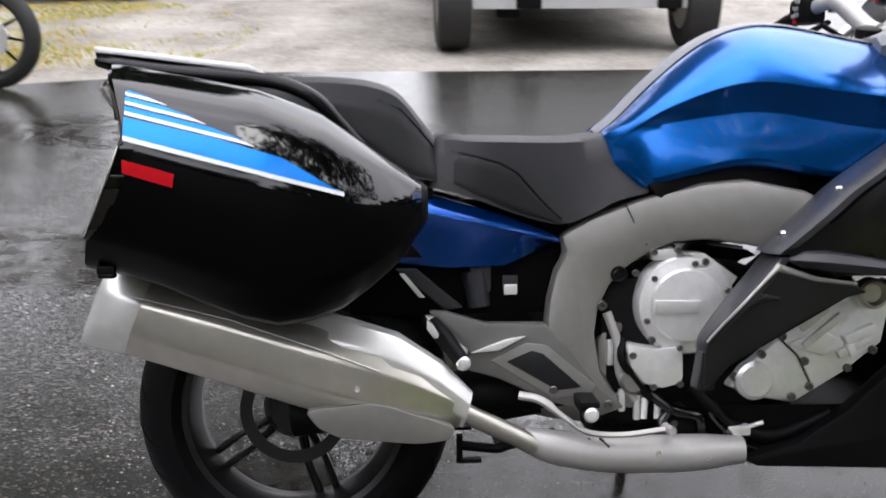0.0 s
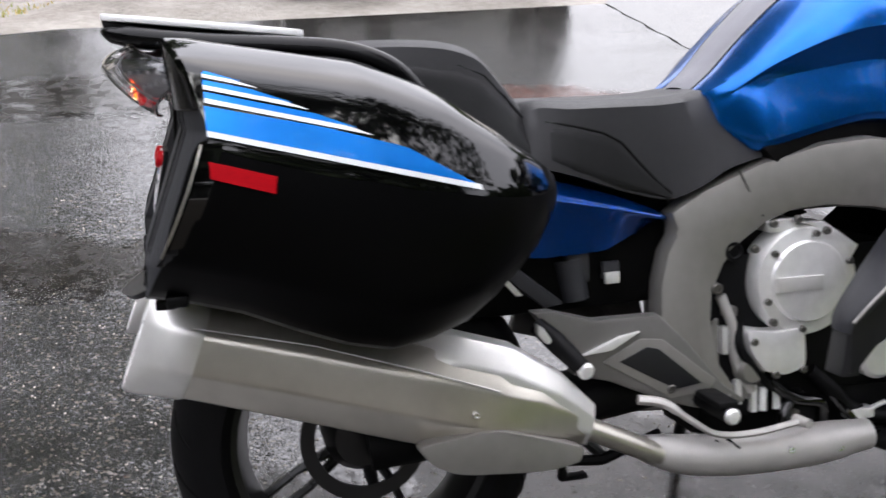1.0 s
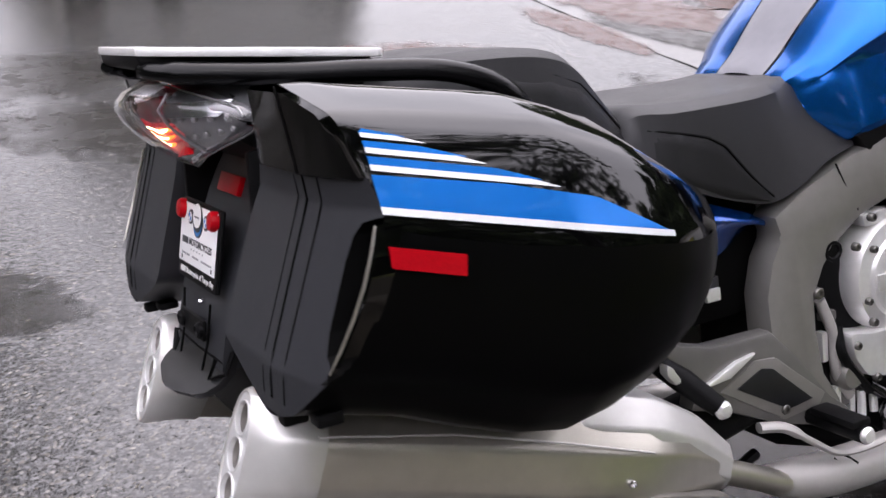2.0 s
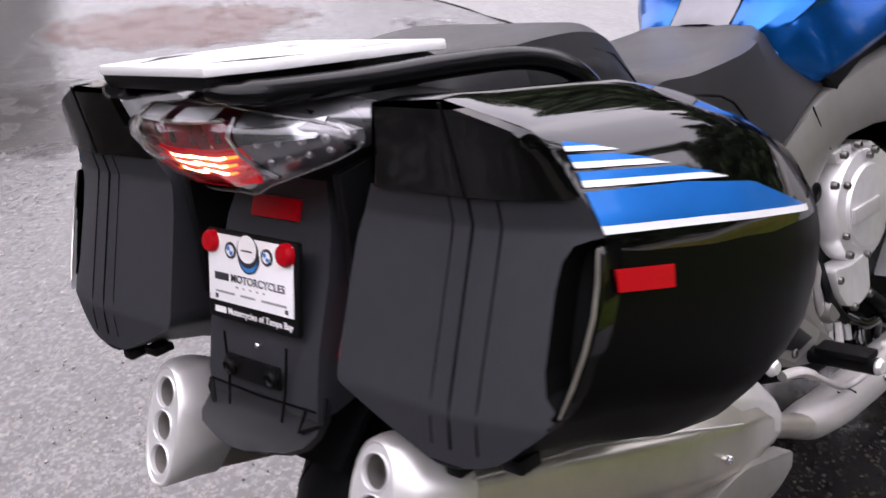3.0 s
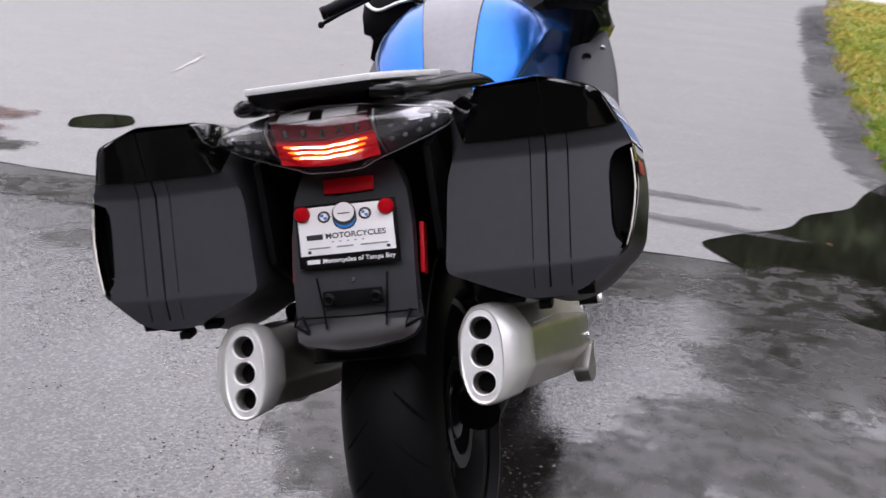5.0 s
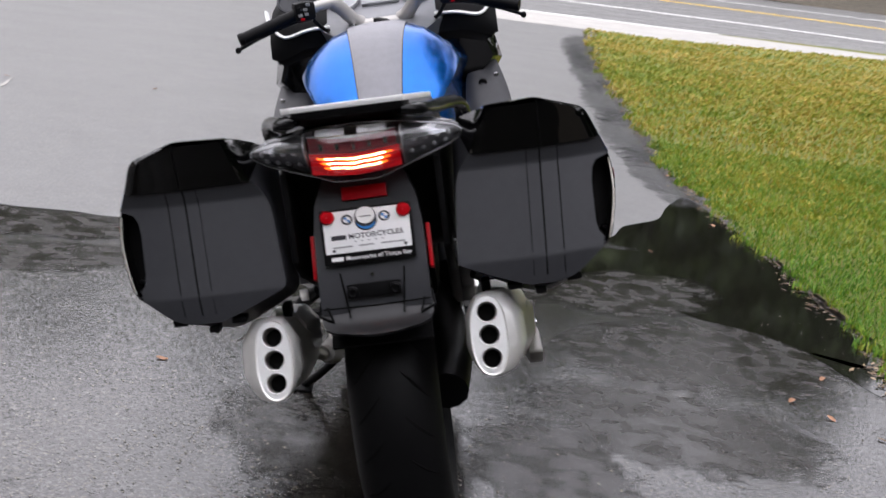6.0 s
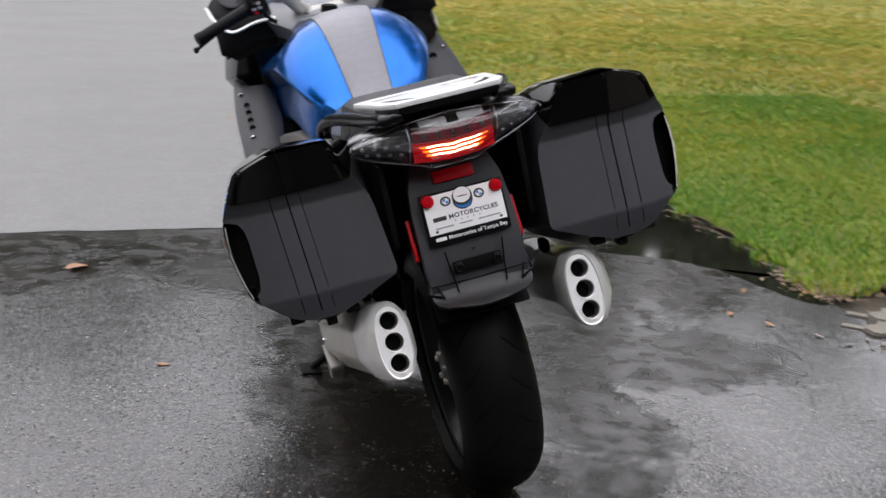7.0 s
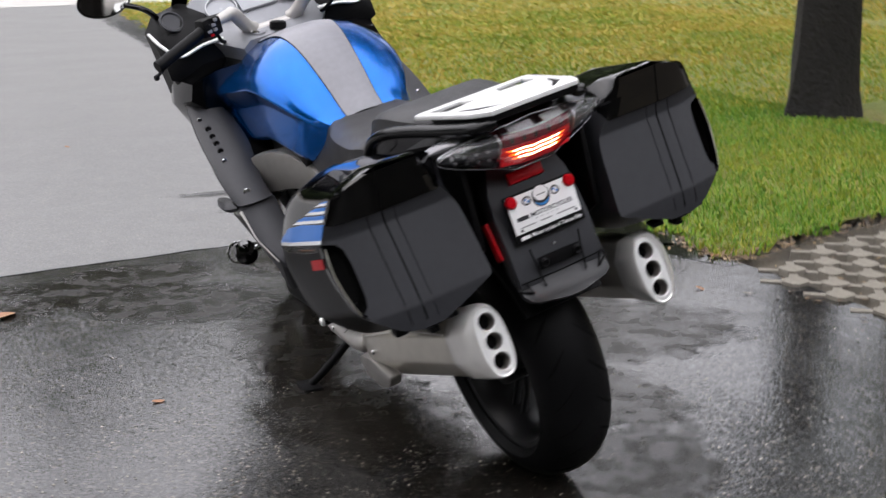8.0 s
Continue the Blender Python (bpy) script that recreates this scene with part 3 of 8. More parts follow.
puddle("puddle", [(1.5, 4.35), (1.32, 3.95), (1.22, 3.6), (0.98, 3.35), (0.9, 3.08), (0.66, 2.86), (0.5, 2.66), (0.62, 2.46), (0.72, 2.28), (0.96, 2.05), (1.02, 1.92), (1.3, 1.78), (1.42, 1.62), (1.58, 1.5), (1.68, 1.7), (1.67, 2.4), (1.67, 3.1), (1.58, 3.9)],
       "still rain puddle on asphalt beside the lawn, reflecting dark trees")
SMALL = "small rain puddle on the grey asphalt"
puddle("puddle", [(-2.55, 3.16), (-2.62, 3.34), (-2.56, 3.5), (-2.40, 3.56), (-2.30, 3.40), (-2.34, 3.26), (-2.44, 3.2)], SMALL)
puddle("puddle", [(-3.2, 2.88), (-3.37, 3.1), (-3.36, 3.3), (-3.28, 3.5), (-3.08, 3.44), (-3.04, 3.18), (-3.12, 3.0)], SMALL)
puddle("puddle", [(1.40, 1.66), (1.66, 1.52), (1.69, 1.24), (1.62, 1.15), (1.54, 1.24), (1.48, 1.42)], "narrow rain puddle along the lawn's edge")
stripe("crumbled_edge", [(p[0] + 0.02, p[1]) for p in EDGE if p[1] > 2.6], 0.16, M["asphalt_edge"], "dark crumbling asphalt edge along the lawn", 0.001)


STAINS = []


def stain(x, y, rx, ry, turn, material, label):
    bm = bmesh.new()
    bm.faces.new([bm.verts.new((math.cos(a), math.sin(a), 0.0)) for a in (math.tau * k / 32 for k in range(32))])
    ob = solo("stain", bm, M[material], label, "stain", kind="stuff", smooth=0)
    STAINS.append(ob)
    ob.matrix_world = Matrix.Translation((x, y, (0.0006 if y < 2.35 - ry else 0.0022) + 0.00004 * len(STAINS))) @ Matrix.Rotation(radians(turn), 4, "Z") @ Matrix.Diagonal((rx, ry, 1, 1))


# stains by the seam; patches round the bike and rightward paint dark reflections
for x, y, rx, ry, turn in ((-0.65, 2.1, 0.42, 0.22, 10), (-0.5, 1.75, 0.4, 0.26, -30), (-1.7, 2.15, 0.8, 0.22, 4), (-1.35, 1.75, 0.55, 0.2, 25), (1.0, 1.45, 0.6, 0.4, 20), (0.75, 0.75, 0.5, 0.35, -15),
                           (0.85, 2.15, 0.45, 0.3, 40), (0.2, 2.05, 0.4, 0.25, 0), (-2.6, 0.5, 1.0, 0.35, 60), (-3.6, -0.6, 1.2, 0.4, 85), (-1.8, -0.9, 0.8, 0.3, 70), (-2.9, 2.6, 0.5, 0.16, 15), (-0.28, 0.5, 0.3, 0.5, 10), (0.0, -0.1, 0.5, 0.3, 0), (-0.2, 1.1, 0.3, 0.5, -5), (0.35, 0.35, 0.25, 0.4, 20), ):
    stain(x, y, rx, ry, turn, "stain_reflect_dark", "dark wet patch on the asphalt, part stain, part painted reflection")
for x, y, rx, ry, turn in ((1.48, 5.0, 0.24, 1.1, 0), (1.52, 6.6, 0.27, 1.5, -4), (1.64, 8.6, 0.27, 1.8, -5), (1.82, 11.0, 0.3, 2.2, -5), (2.05, 14.0, 0.32, 2.4, -6), (1.95, 12.5, 0.3, 2.0, -5), (0.5, 2.95, 0.5, 0.07, -8), (0.35, 3.4, 0.5, 0.06, -6)):
    stain(x, y, rx, ry, turn, "stain_grey", "darker damp margin of the asphalt")
for x, y, rx, ry, turn in ((-3.2, 2.75, 0.55, 0.28, 20), (-3.0, 1.45, 0.55, 0.3, 60), (-3.3, 3.2, 0.6, 0.2, 10), (-3.1, 2.3, 0.5, 0.12, 5)):
    stain(x, y, rx, ry, turn, "stain_rust", "reddish-brown dirt stain on the asphalt")

bm = bmesh.new()
add_loft(bm, [[(x - w, y, 0.0005), (x + w, y, 0.0005)] for x, y, w in ((-2.76, 4.90, 0.003), (-2.775, 5.05, 0.010), (-2.80, 5.2, 0.006), (-2.81, 5.35, 0.016), (-2.84, 5.52, 0.009), (-2.86, 5.68, 0.003))], closed=False)
solo("chalk_mark", bm, M["concrete"], "faint pale scuff mark on the grey asphalt", "scuff mark", kind="stuff", smooth=0)

bm = bmesh.new()
seam = []
for k in range(60):
    x = -5.0 + 6.66 * k / 59
    y = table(x, [(-5.0, 2.4), (-1.9, 2.37), (-1.3, 2.39), (0.2, 2.42), (1.66, 2.41)]) + 0.006 * math.sin(k * 1.7) + 0.004 * math.sin(k * 4.1)
    seam.append((x, y, 0.0005))
add_tube(bm, seam, [0.007 + 0.004 * math.sin(k * 2.3) for k in range(60)], 6, 0.1)
solo("asphalt_seam", bm, M["dark_hole"], "dark tar seam between two asphalt layers", "seam", kind="structure")


# ---- grass ----
def blades(name, count, region, height, width, label, seed, dense=None, material="grass"):
    rng = np.random.default_rng(seed)
    x0, x1, y0, y1 = region
    px, py = rng.uniform(x0, x1, count * 2), rng.uniform(y0, y1, count * 2)
    keep = dense(px, py)
    px, py = px[keep][:count], py[keep][:count]
    k = len(px)
    h = height * rng.uniform(0.5, 1.25, k)
    w = width * rng.uniform(0.7, 1.3, k)
    a = rng.uniform(0, math.tau, k)
    lean = rng.uniform(0.15, 0.9, k) * h
    la = rng.uniform(0, math.tau, k)
    v = np.zeros((k, 5, 3))
    dx, dy = np.cos(a) * w / 2, np.sin(a) * w / 2
    lx, ly = np.cos(la) * lean, np.sin(la) * lean
    for i, (s, f, u) in enumerate(((-1, 0, 0), (1, 0, 0), (0.8, 0.35, 0.6), (-0.8, 0.35, 0.6), (0, 1, 1))):
        v[:, i, 0], v[:, i, 1], v[:, i, 2] = px + s * dx + f * lx, py + s * dy + f * ly, 0.002 + u * h
    base = np.arange(k)[:, None] * 5
    faces = [tuple(r) for r in (base + [0, 1, 2, 3]).tolist()] + [tuple(r) for r in (base + [3, 2, 4]).tolist()]
    me = bpy.data.meshes.new(name)
    me.from_pydata(v.reshape(-1, 3).tolist(), [], faces)
    me.materials.append(M[material])
    return tagged(new(name, me), label, "grass", kind="stuff")


def lawn_side(px, py):
    left = np.interp(py, [p[1] for p in EDGE], [p[0] for p in EDGE])
    wob = 0.035 * np.sin(py * 9.1) + 0.03 * np.sin(py * 23.7 + 1.0) + 0.04 * np.sin(py * 3.3)
    low = 1.25 + 0.22 * (px - 1.7) + 0.05 * np.sin(px * 13.0)
    return (px > left + wob - 0.02) & (py > low) & (py < np.interp(px, [2.6, 3.75, 4.87, 6.6, 9.95, 14.0, 60.0], [17.7, 17.5, 18.0, 18.68, 20.0, 21.6, 38.0]))


blades("grass", 60000, (1.5, 4.6, 1.1, 6.2), 0.034, 0.0065, "short wet green grass at the lawn's edge", 1, lawn_side, "grass_near")
blades("grass", 55000, (1.5, 9.5, 4.0, 12.5), 0.038, 0.012, "patchy green and yellow lawn grass", 2, lawn_side)
blades("grass", 45000, (1.8, 22.0, 9.0, 24.0), 0.045, 0.026, "straw-yellow lawn grass towards the road", 3, lawn_side, "grass_far")
blades("grass", 26000, (1.6, 10.0, 6.5, 16.0), 0.04, 0.016, "straw-yellow tufts in the lawn", 4, lawn_side, "grass_far")

# ---- the touring motorcycle, built upright and leant on its side stand ----
bike = empty("touring_motorcycle", "blue and black touring motorcycle with panniers, leaning on its stand", "motorcycle",
             pose(0, 0, 0.003, 0, -14.2, 0))


def both(name, make, material, parent, label="", smooth=40.0):
    """The same part on the right and, mirrored, on the left."""
    return [part(name, make(), material, parent, label, smooth), part(name, flip(make()), material, parent, label, smooth)]


# ---- wheels ----
def tyre_profile(radius, width, rim):
    h = width / 2
    pts = []
    for k in range(17):
        a = math.pi * (k / 16 - 0.5)
        pts.append((radius - 0.078 * (1 - math.cos(a)) * (1.0 if width > 0.15 else 0.8), h * math.sin(a)))
    return [(rim, -h * 0.82)] + [(max(r, rim + 0.012), x) for r, x in pts] + [(rim, h * 0.82)]


def wheel(name, y, z, radius, width, rim, spokes, label):
    m = Matrix.Translation((0, y, z))
    w = width * 0.42
    base = part(name, lathe([(rim + 0.002, -w), (rim + 0.004, -w * 0.92), (rim - 0.012, -w * 0.85), (rim - 0.03, -w * 0.3), (rim - 0.032, w * 0.3),
                             (rim - 0.012, w * 0.85), (rim + 0.004, w * 0.92), (rim + 0.002, w), (rim + 0.01, w * 0.9), (rim + 0.01, -w * 0.9)], m, 64, True), M["rim"], bike, label)
    part("tyre", lathe(tyre_profile(radius, width, rim), m, 96, True), M["rubber"], base, "black sport touring tyre")
    part("hub", lathe([(0.03, -0.07), (0.062, -0.06), (0.066, 0.03), (0.05, 0.06), (0.025, 0.062)], m, 32), M["rim"], base)
    for k in range(spokes):
        for off in (-0.09, 0.09):
            a = math.tau * k / spokes
            c, s = math.cos(a + off * 1.6), math.sin(a + off * 1.6)
            c2, s2 = math.cos(a + off), math.sin(a + off)
            part("spoke", tube([m @ Vector((0.02, 0.05 * c, 0.05 * s)), m @ Vector((0.012, 0.13 * c, 0.13 * s)), m @ Vector((0.0, (rim - 0.025) * c2, (rim - 0.025) * s2))],
                               [0.016, 0.011, 0.013], 8, 0.7), M["rim"], base)
    return base


rear_wheel = wheel("rear_wheel", 0, 0.32, 0.32, 0.19, 0.226, 5, "dark cast rear wheel with paired spokes")
for k in range(5):
    a = math.tau * k / 5 + 0.3
    part("wheel_bolt", bolt_mesh((-0.062, 0.036 * math.cos(a), 0.32 + 0.036 * math.sin(a)), "x-", 0.008, 0.014), M["steel_dark"], rear_wheel)
part("brake_disc", lathe([(0.085, 0.0), (0.11, 0.0), (0.11, 0.006), (0.085, 0.006)], Matrix.Translation((0.06, 0, 0.32)), 48, True), M["rim"], rear_wheel)
# tread grooves
for k in range(22):
    a = math.tau * k / 22
    for s in (1, -1):
        path = []
        for j in range(6):
            q = j / 5
            x = s * (0.012 + 0.068 * q)
            ang = a + (0.0 if s > 0 else math.pi / 22) + 0.24 * q
            r = 0.3165 - 0.078 * (1 - math.sqrt(max(0.0, 1 - (x / 0.095) ** 2)))
            path.append((x, r * math.cos(ang), 0.32 + r * math.sin(ang)))
        part("tread_groove", tube(path, [0.002, 0.0042, 0.005, 0.005, 0.0042, 0.002], 6), M["dark_hole"], rear_wheel)

front_wheel = wheel("front_wheel", 1.618, 0.3, 0.3, 0.12, 0.226, 5, "dark cast front wheel with paired spokes")
for s in (1, -1):
    part("brake_disc", lathe([(0.1, 0.0), (0.16, 0.0), (0.16, 0.005), (0.1, 0.005)], Matrix.Translation((s * 0.068, 1.618, 0.3)), 48, True), M["steel_dark"], front_wheel)

# ---- panniers ----
def fillet(poly, radii, n=4):
    """The closed outline with every corner rounded off over its own length, n points a corner."""
    res, k = [], len(poly)
    for i in range(k):
        a, b, c = (Vector(poly[(i + j) % k]) for j in (-1, 0, 1))
        p = b + (a - b) * min(0.45, radii[i] / (a - b).length)
        q = b + (c - b) * min(0.45, radii[i] / (c - b).length)
        for j in range(n):
            t = j / (n - 1)
            res.append(tuple((1 - t) ** 2 * p + 2 * t * (1 - t) * b + t * t * q))
    return res


# corners of the case's cross-section, as shares of its width and height, from the inner foot up and round
PAN_CORNERS = [(0.0, 0.15), (0.02, 0.66), (0.05, 0.93), (0.25, 0.985), (0.565, 1.0), (0.85, 0.918), (0.982, 0.65), (1.0, 0.46), (0.935, 0.195), (0.70, 0.02), (0.48, -0.03), (0.25, 0.05)]
PAN_BLEND = [0.06, 0.1, 0.06, 0.05, 0.06, 0.10, 0.045, 0.12, 0.06, 0.08, 0.12, 0.08]
PAN_RING = fillet(PAN_CORNERS, PAN_BLEND)
# at the rear wall the inner upper corner is cut off aslant
PAN_RING_REAR = fillet([(0.0, 0.15), (0.04, 0.63), (0.145, 0.755)] + PAN_CORNERS[3:], [0.04, 0.1, 0.03, 0.02, 0.02, 0.05, 0.03, 0.1, 0.05, 0.06, 0.08, 0.06])
PAN_BOT = [(-0.36, 0.655), (-0.29, 0.642), (-0.2, 0.615), (-0.08, 0.560), (0.013, 0.540), (0.098, 0.562), (0.178, 0.618), (0.222, 0.66), (0.25, 0.70)]
PAN_TOP = [(-0.36, 0.999), (-0.25, 0.994), (-0.16, 0.977), (-0.02, 0.950), (0.077, 0.910), (0.15, 0.860), (0.2, 0.824), (0.25, 0.788)]
PAN_OUT = [(-0.36, 0.484), (-0.20, 0.487), (0.0, 0.486), (0.10, 0.476), (0.17, 0.452), (0.22, 0.415), (0.25, 0.375)]
PAN_IN = [(-0.36, 0.163), (-0.1, 0.175), (0.1, 0.2), (0.25, 0.235)]
PAN_REAR = [(0.6, -0.335), (0.70, -0.327), (0.87, -0.262), (0.93, -0.268), (1.0, -0.277)]


def pan_rear(x, z):
    return table(z, PAN_REAR) + 0.03 * max(0.0, (x - 0.33) / 0.15) ** 2


def pan_point(u, v, y):
    x = table(y, PAN_IN) + u * (table(y, PAN_OUT) - table(y, PAN_IN))
    z = table(y, PAN_BOT) + v * (table(y, PAN_TOP) - table(y, PAN_BOT))
    return x, z


def pan_rings():
    stations = [0.0, 0.012, 0.05, 0.12, 0.22, 0.34, 0.46, 0.57, 0.67, 0.76, 0.84, 0.90, 0.95, 0.985, 1.0]
    rings = []
    for s in stations:
        ring = []
        f = min(1.0, s / 0.12)
        for (u0, v0), (u1, v1) in zip(PAN_RING_REAR, PAN_RING):
            u, v = u0 + f * (u1 - u0), v0 + f * (v1 - v0)
            y = -0.29
            for _ in range(3):
                x, z = pan_point(u, v, y)
                y = pan_rear(x, z) * (1 - s) + 0.25 * s
            ring.append((x, y, z))
        rings.append(ring)
    return rings


RINGS = pan_rings()
RN = len(PAN_RING)
LID0, LID1 = 9, 38
SLOT = [(0.708, 0.47), (0.716, 0.4525), (0.728, 0.4415), (0.75, 0.4375), (0.82, 0.4395), (0.844, 0.4435), (0.857, 0.4525), (0.864, 0.475)]


def pan_face_x(y, z):
    """Where the lid's outer face lies at y, z."""
    best = None
    pts = [pan_point(u, v, y) for u, v in PAN_RING]
    for a, b in zip(pts, pts[1:] + pts[:1]):
        if (a[1] - z) * (b[1] - z) <= 0 and a[1] != b[1]:
            x = a[0] + (z - a[1]) / (b[1] - a[1]) * (b[0] - a[0])
            best = x if best is None else max(best, x)
    return best if best is not None else table(y, PAN_OUT)


def pan_loft(i0, i1):
    idx = [(i0 + k) % RN for k in range((i1 - i0) % RN + 1)]
    bm = bmesh.new()
    add_loft(bm, [[r[i] for i in idx] for r in RINGS], closed=False)
    return bm


def pan_span(z):
    """Inner and outer end of the rear wall at a height."""
    ring, xs = RINGS[0], []
    for a, b in zip(ring, ring[1:] + ring[:1]):
        if (a[2] - z) * (b[2] - z) <= 0 and a[2] != b[2]:
            xs.append(a[0] + (z - a[2]) / (b[2] - a[2]) * (b[0] - a[0]))
    return (min(xs), max(xs)) if len(xs) > 1 else None


def pan_heights(z0, z1):
    return sorted({z0, z1} | {z0 + (z1 - z0) * k / 60 for k in range(61)} | {z for z, _ in SLOT if z0 < z < z1})


def pan_rear_face(z0, z1, dy=0.0):
    """The rear wall between two heights, left open where the handle slot goes in."""
    rows = []
    for z in pan_heights(z0, z1):
        span = pan_span(z)
        if not span:
            continue
        lo, hi = span
        if SLOT[0][0] < z < SLOT[-1][0]:
            hi = min(hi - 0.012, table(z, SLOT))
        rows.append([(lo + (hi - lo) * j / 14, pan_rear(lo + (hi - lo) * j / 14, z) + dy, z) for j in range(15)])
    return loft(rows, closed=False)


def pan_hood():
    """The glossy band over the rear wall: proud of it, with a lip turned in below."""
    rows = []
    low = 0.899
    for z, dy in [(low, 0.004), (low, -0.004), (low + 0.002, -0.006)] + [(low + 0.004 + 0.0105 * k, -0.006) for k in range(9)]:
        span = pan_span(z)
        if not span:
            continue
        lo, hi = span
        rows.append([(lo + (hi - lo) * j / 16, pan_rear(lo + (hi - lo) * j / 16, z) + (dy if 0 < j < 16 else 0.002), z) for j in range(17)])
    return loft(rows, closed=False)


def pan_slot():
    """The deep handle slot beside the lid's edge."""
    rows = []
    for z in pan_heights(SLOT[0][0], SLOT[-1][0]):
        lo, hi = pan_span(z)
        x0 = min(hi - 0.012, table(z, SLOT))
        rows.append([(x0, pan_rear(x0, z), z), (x0 + 0.001, pan_rear(x0, z) + 0.034, z), (hi - 0.007, pan_rear(hi, z) + 0.034, z), (hi - 0.006, pan_rear(hi, z) + 0.001, z)])
    return loft(rows, closed=False)


def pan_fin():
    """The lid's rear edge, standing free along the slot."""
    rows = []
    for z in pan_heights(SLOT[0][0] - 0.004, 0.858):
        lo, hi = pan_span(z)
        y = pan_rear(hi, z)
        rows.append([(hi - 0.0065, y + 0.02, z), (hi - 0.006, y - 0.005, z), (hi - 0.0035, y - 0.008, z), (hi + 0.0002, y - 0.004, z), (hi + 0.0012, y + 0.02, z)])
    return loft(rows, closed=False)


def pan_patch(lower, upper, n=28, m=5, lift=0.0012):
    """A decal on the lid between two lines of (y, z) points."""
    bm = bmesh.new()
    rows = []
    for i in range(n + 1):
        t = i / n
        yl = lower[0][0] + t * (lower[-1][0] - lower[0][0])
        yu = upper[0][0] + t * (upper[-1][0] - upper[0][0])
        zl, zu = table(yl, lower), table(yu, upper)
        row = []
        for j in range(m + 1):
            f = j / m
            y, z = yl + f * (yu - yl), zl + f * (zu - zl)
            row.append((pan_face_x(y, z) + lift, y, z + lift * 0.5))
        rows.append(row)
    return add_loft(bm, rows, closed=False)


def pannier(sign):
    f = (lambda b: b) if sign > 0 else flip
    shell = part("pannier", f(merge(pan_loft(LID1, LID0 + RN), pan_rear_face(0.634, 0.902))), M["shell_grey"], bike, "matte dark grey hard-shell pannier with a glossy black lid", 32)
    part("lid", f(merge(pan_loft(LID0, 27), pan_hood())), M["black_gloss"], shell, "glossy black pannier lid", 32)
    part("lid_side", f(pan_loft(27, LID1)), M["black_lower"], shell, "satin black lower lid side", 32)
    front = f(loft([RINGS[-1], [(0.3 + 0.75 * (x - 0.3), 0.262, 0.75 + 0.7 * (z - 0.75)) for x, y, z in RINGS[-1]]]))
    part("front_cap", front, M["black_matte"], shell)
    # stripes: three thin white ones over a broad blue wedge
    part("blue_stripe", f(pan_patch([(-0.236, 0.873), (0.118, 0.776)], [(-0.236, 0.904), (-0.09, 0.868), (0.02, 0.834), (0.11, 0.779)])), M["blue_stripe"], shell, "bright blue wedge stripe")
    part("white_stripe", f(pan_patch([(-0.236, 0.866), (0.12, 0.769)], [(-0.236, 0.8735), (0.119, 0.7765)], 28, 1, 0.0016)), M["white_stripe"], shell, "thin white pinstripe")
    for z0, z1, z2, end in ((0.9075, 0.9135, 0.9215, -0.025), (0.9245, 0.930, 0.9365, -0.105), (0.9395, 0.944, 0.949, -0.168)):
        drop = lambda z, y: z - 0.262 * (y + 0.235)
        part("white_stripe", f(pan_patch([(-0.235, z0), (end, drop(z0, end))], [(-0.235, z1), (end - 0.03, drop(z1, end - 0.03)), (end, drop(z0, end) + 0.0006)], 24, 1, 0.0016)), M["white_stripe"], shell, "thin white pinstripe")
        part("blue_stripe", f(pan_patch([(-0.235, z1), (end - 0.02, drop(z1, end - 0.02))], [(-0.235, z2), (end - 0.07, drop(z2, end - 0.07)), (end - 0.02, drop(z1, end - 0.02) + 0.0005)], 20, 1, 0.0014)), M["blue_stripe"], shell, "thin blue stripe")
    # side reflector
    bm = pan_patch([(-0.237, 0.812), (-0.157, 0.787)], [(-0.237, 0.834), (-0.154, 0.809)], 6, 2, 0.004)
    part("side_reflector", f(bm), M["red_reflex"], shell, "red rectangular side reflector")
    # seams and ribs down the rear wall
    for x, w, material in ((0.320, 0.0009, "black_matte"), (0.346, 0.0017, "dark_hole"), (0.3805, 0.0012, "black_matte")):
        path = []
        for k in range(11):
            z = 0.898 - 0.026 * k
            span = pan_span(z)
            if span:
                xx = x - 0.055 * (0.898 - z)
                path.append((xx, pan_rear(xx, z) - 0.0001, z))
        part("seam", f(tube(path, w, 6)), M[material], shell)
    path = [(0.3485, pan_rear(0.3485, z) - 0.0062, z) for z in (0.900, 0.93, 0.96, 0.985, 0.9935)]
    part("seam", f(tube(path, 0.0015, 6)), M["dark_hole"], shell)
    # the slot's shade is painted in near-black
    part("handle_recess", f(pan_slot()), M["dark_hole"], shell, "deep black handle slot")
    part("handle_bar", f(block(0.458, -0.268, 0.728, 0.016, 0.012, 0.008, 0.002)), M["black_satin"], shell)
    part("edge_trim", f(pan_fin()), M["black_gloss"], shell, "worn shiny lid edge")
    edge = []
    for z in (0.857, 0.845, 0.83, 0.80, 0.77, 0.74, 0.715):
        hi = pan_span(z)[1]
        edge.append((hi - 0.0035, pan_rear(hi, z) - 0.0078, z))
    part("edge_wear", f(tube(edge, [0.0012, 0.0018, 0.0018, 0.002, 0.002, 0.0018, 0.001], 6)), M["steel_dark"], shell, "bare worn edge")
    part("latch", f(block(0.385, -0.29, 0.646, 0.03, 0.03, 0.016, 0.004)), M["black_matte"], shell)
    part("hinge", f(block(0.318, -0.305, 0.630, 0.022, 0.03, 0.014, 0.004)), M["black_matte"], shell)
    part("hinge", f(block(0.27, -0.295, 0.640, 0.03, 0.03, 0.012, 0.004)), M["black_matte"], shell)
    return shell


for sign in (1, -1):
    pannier(sign)
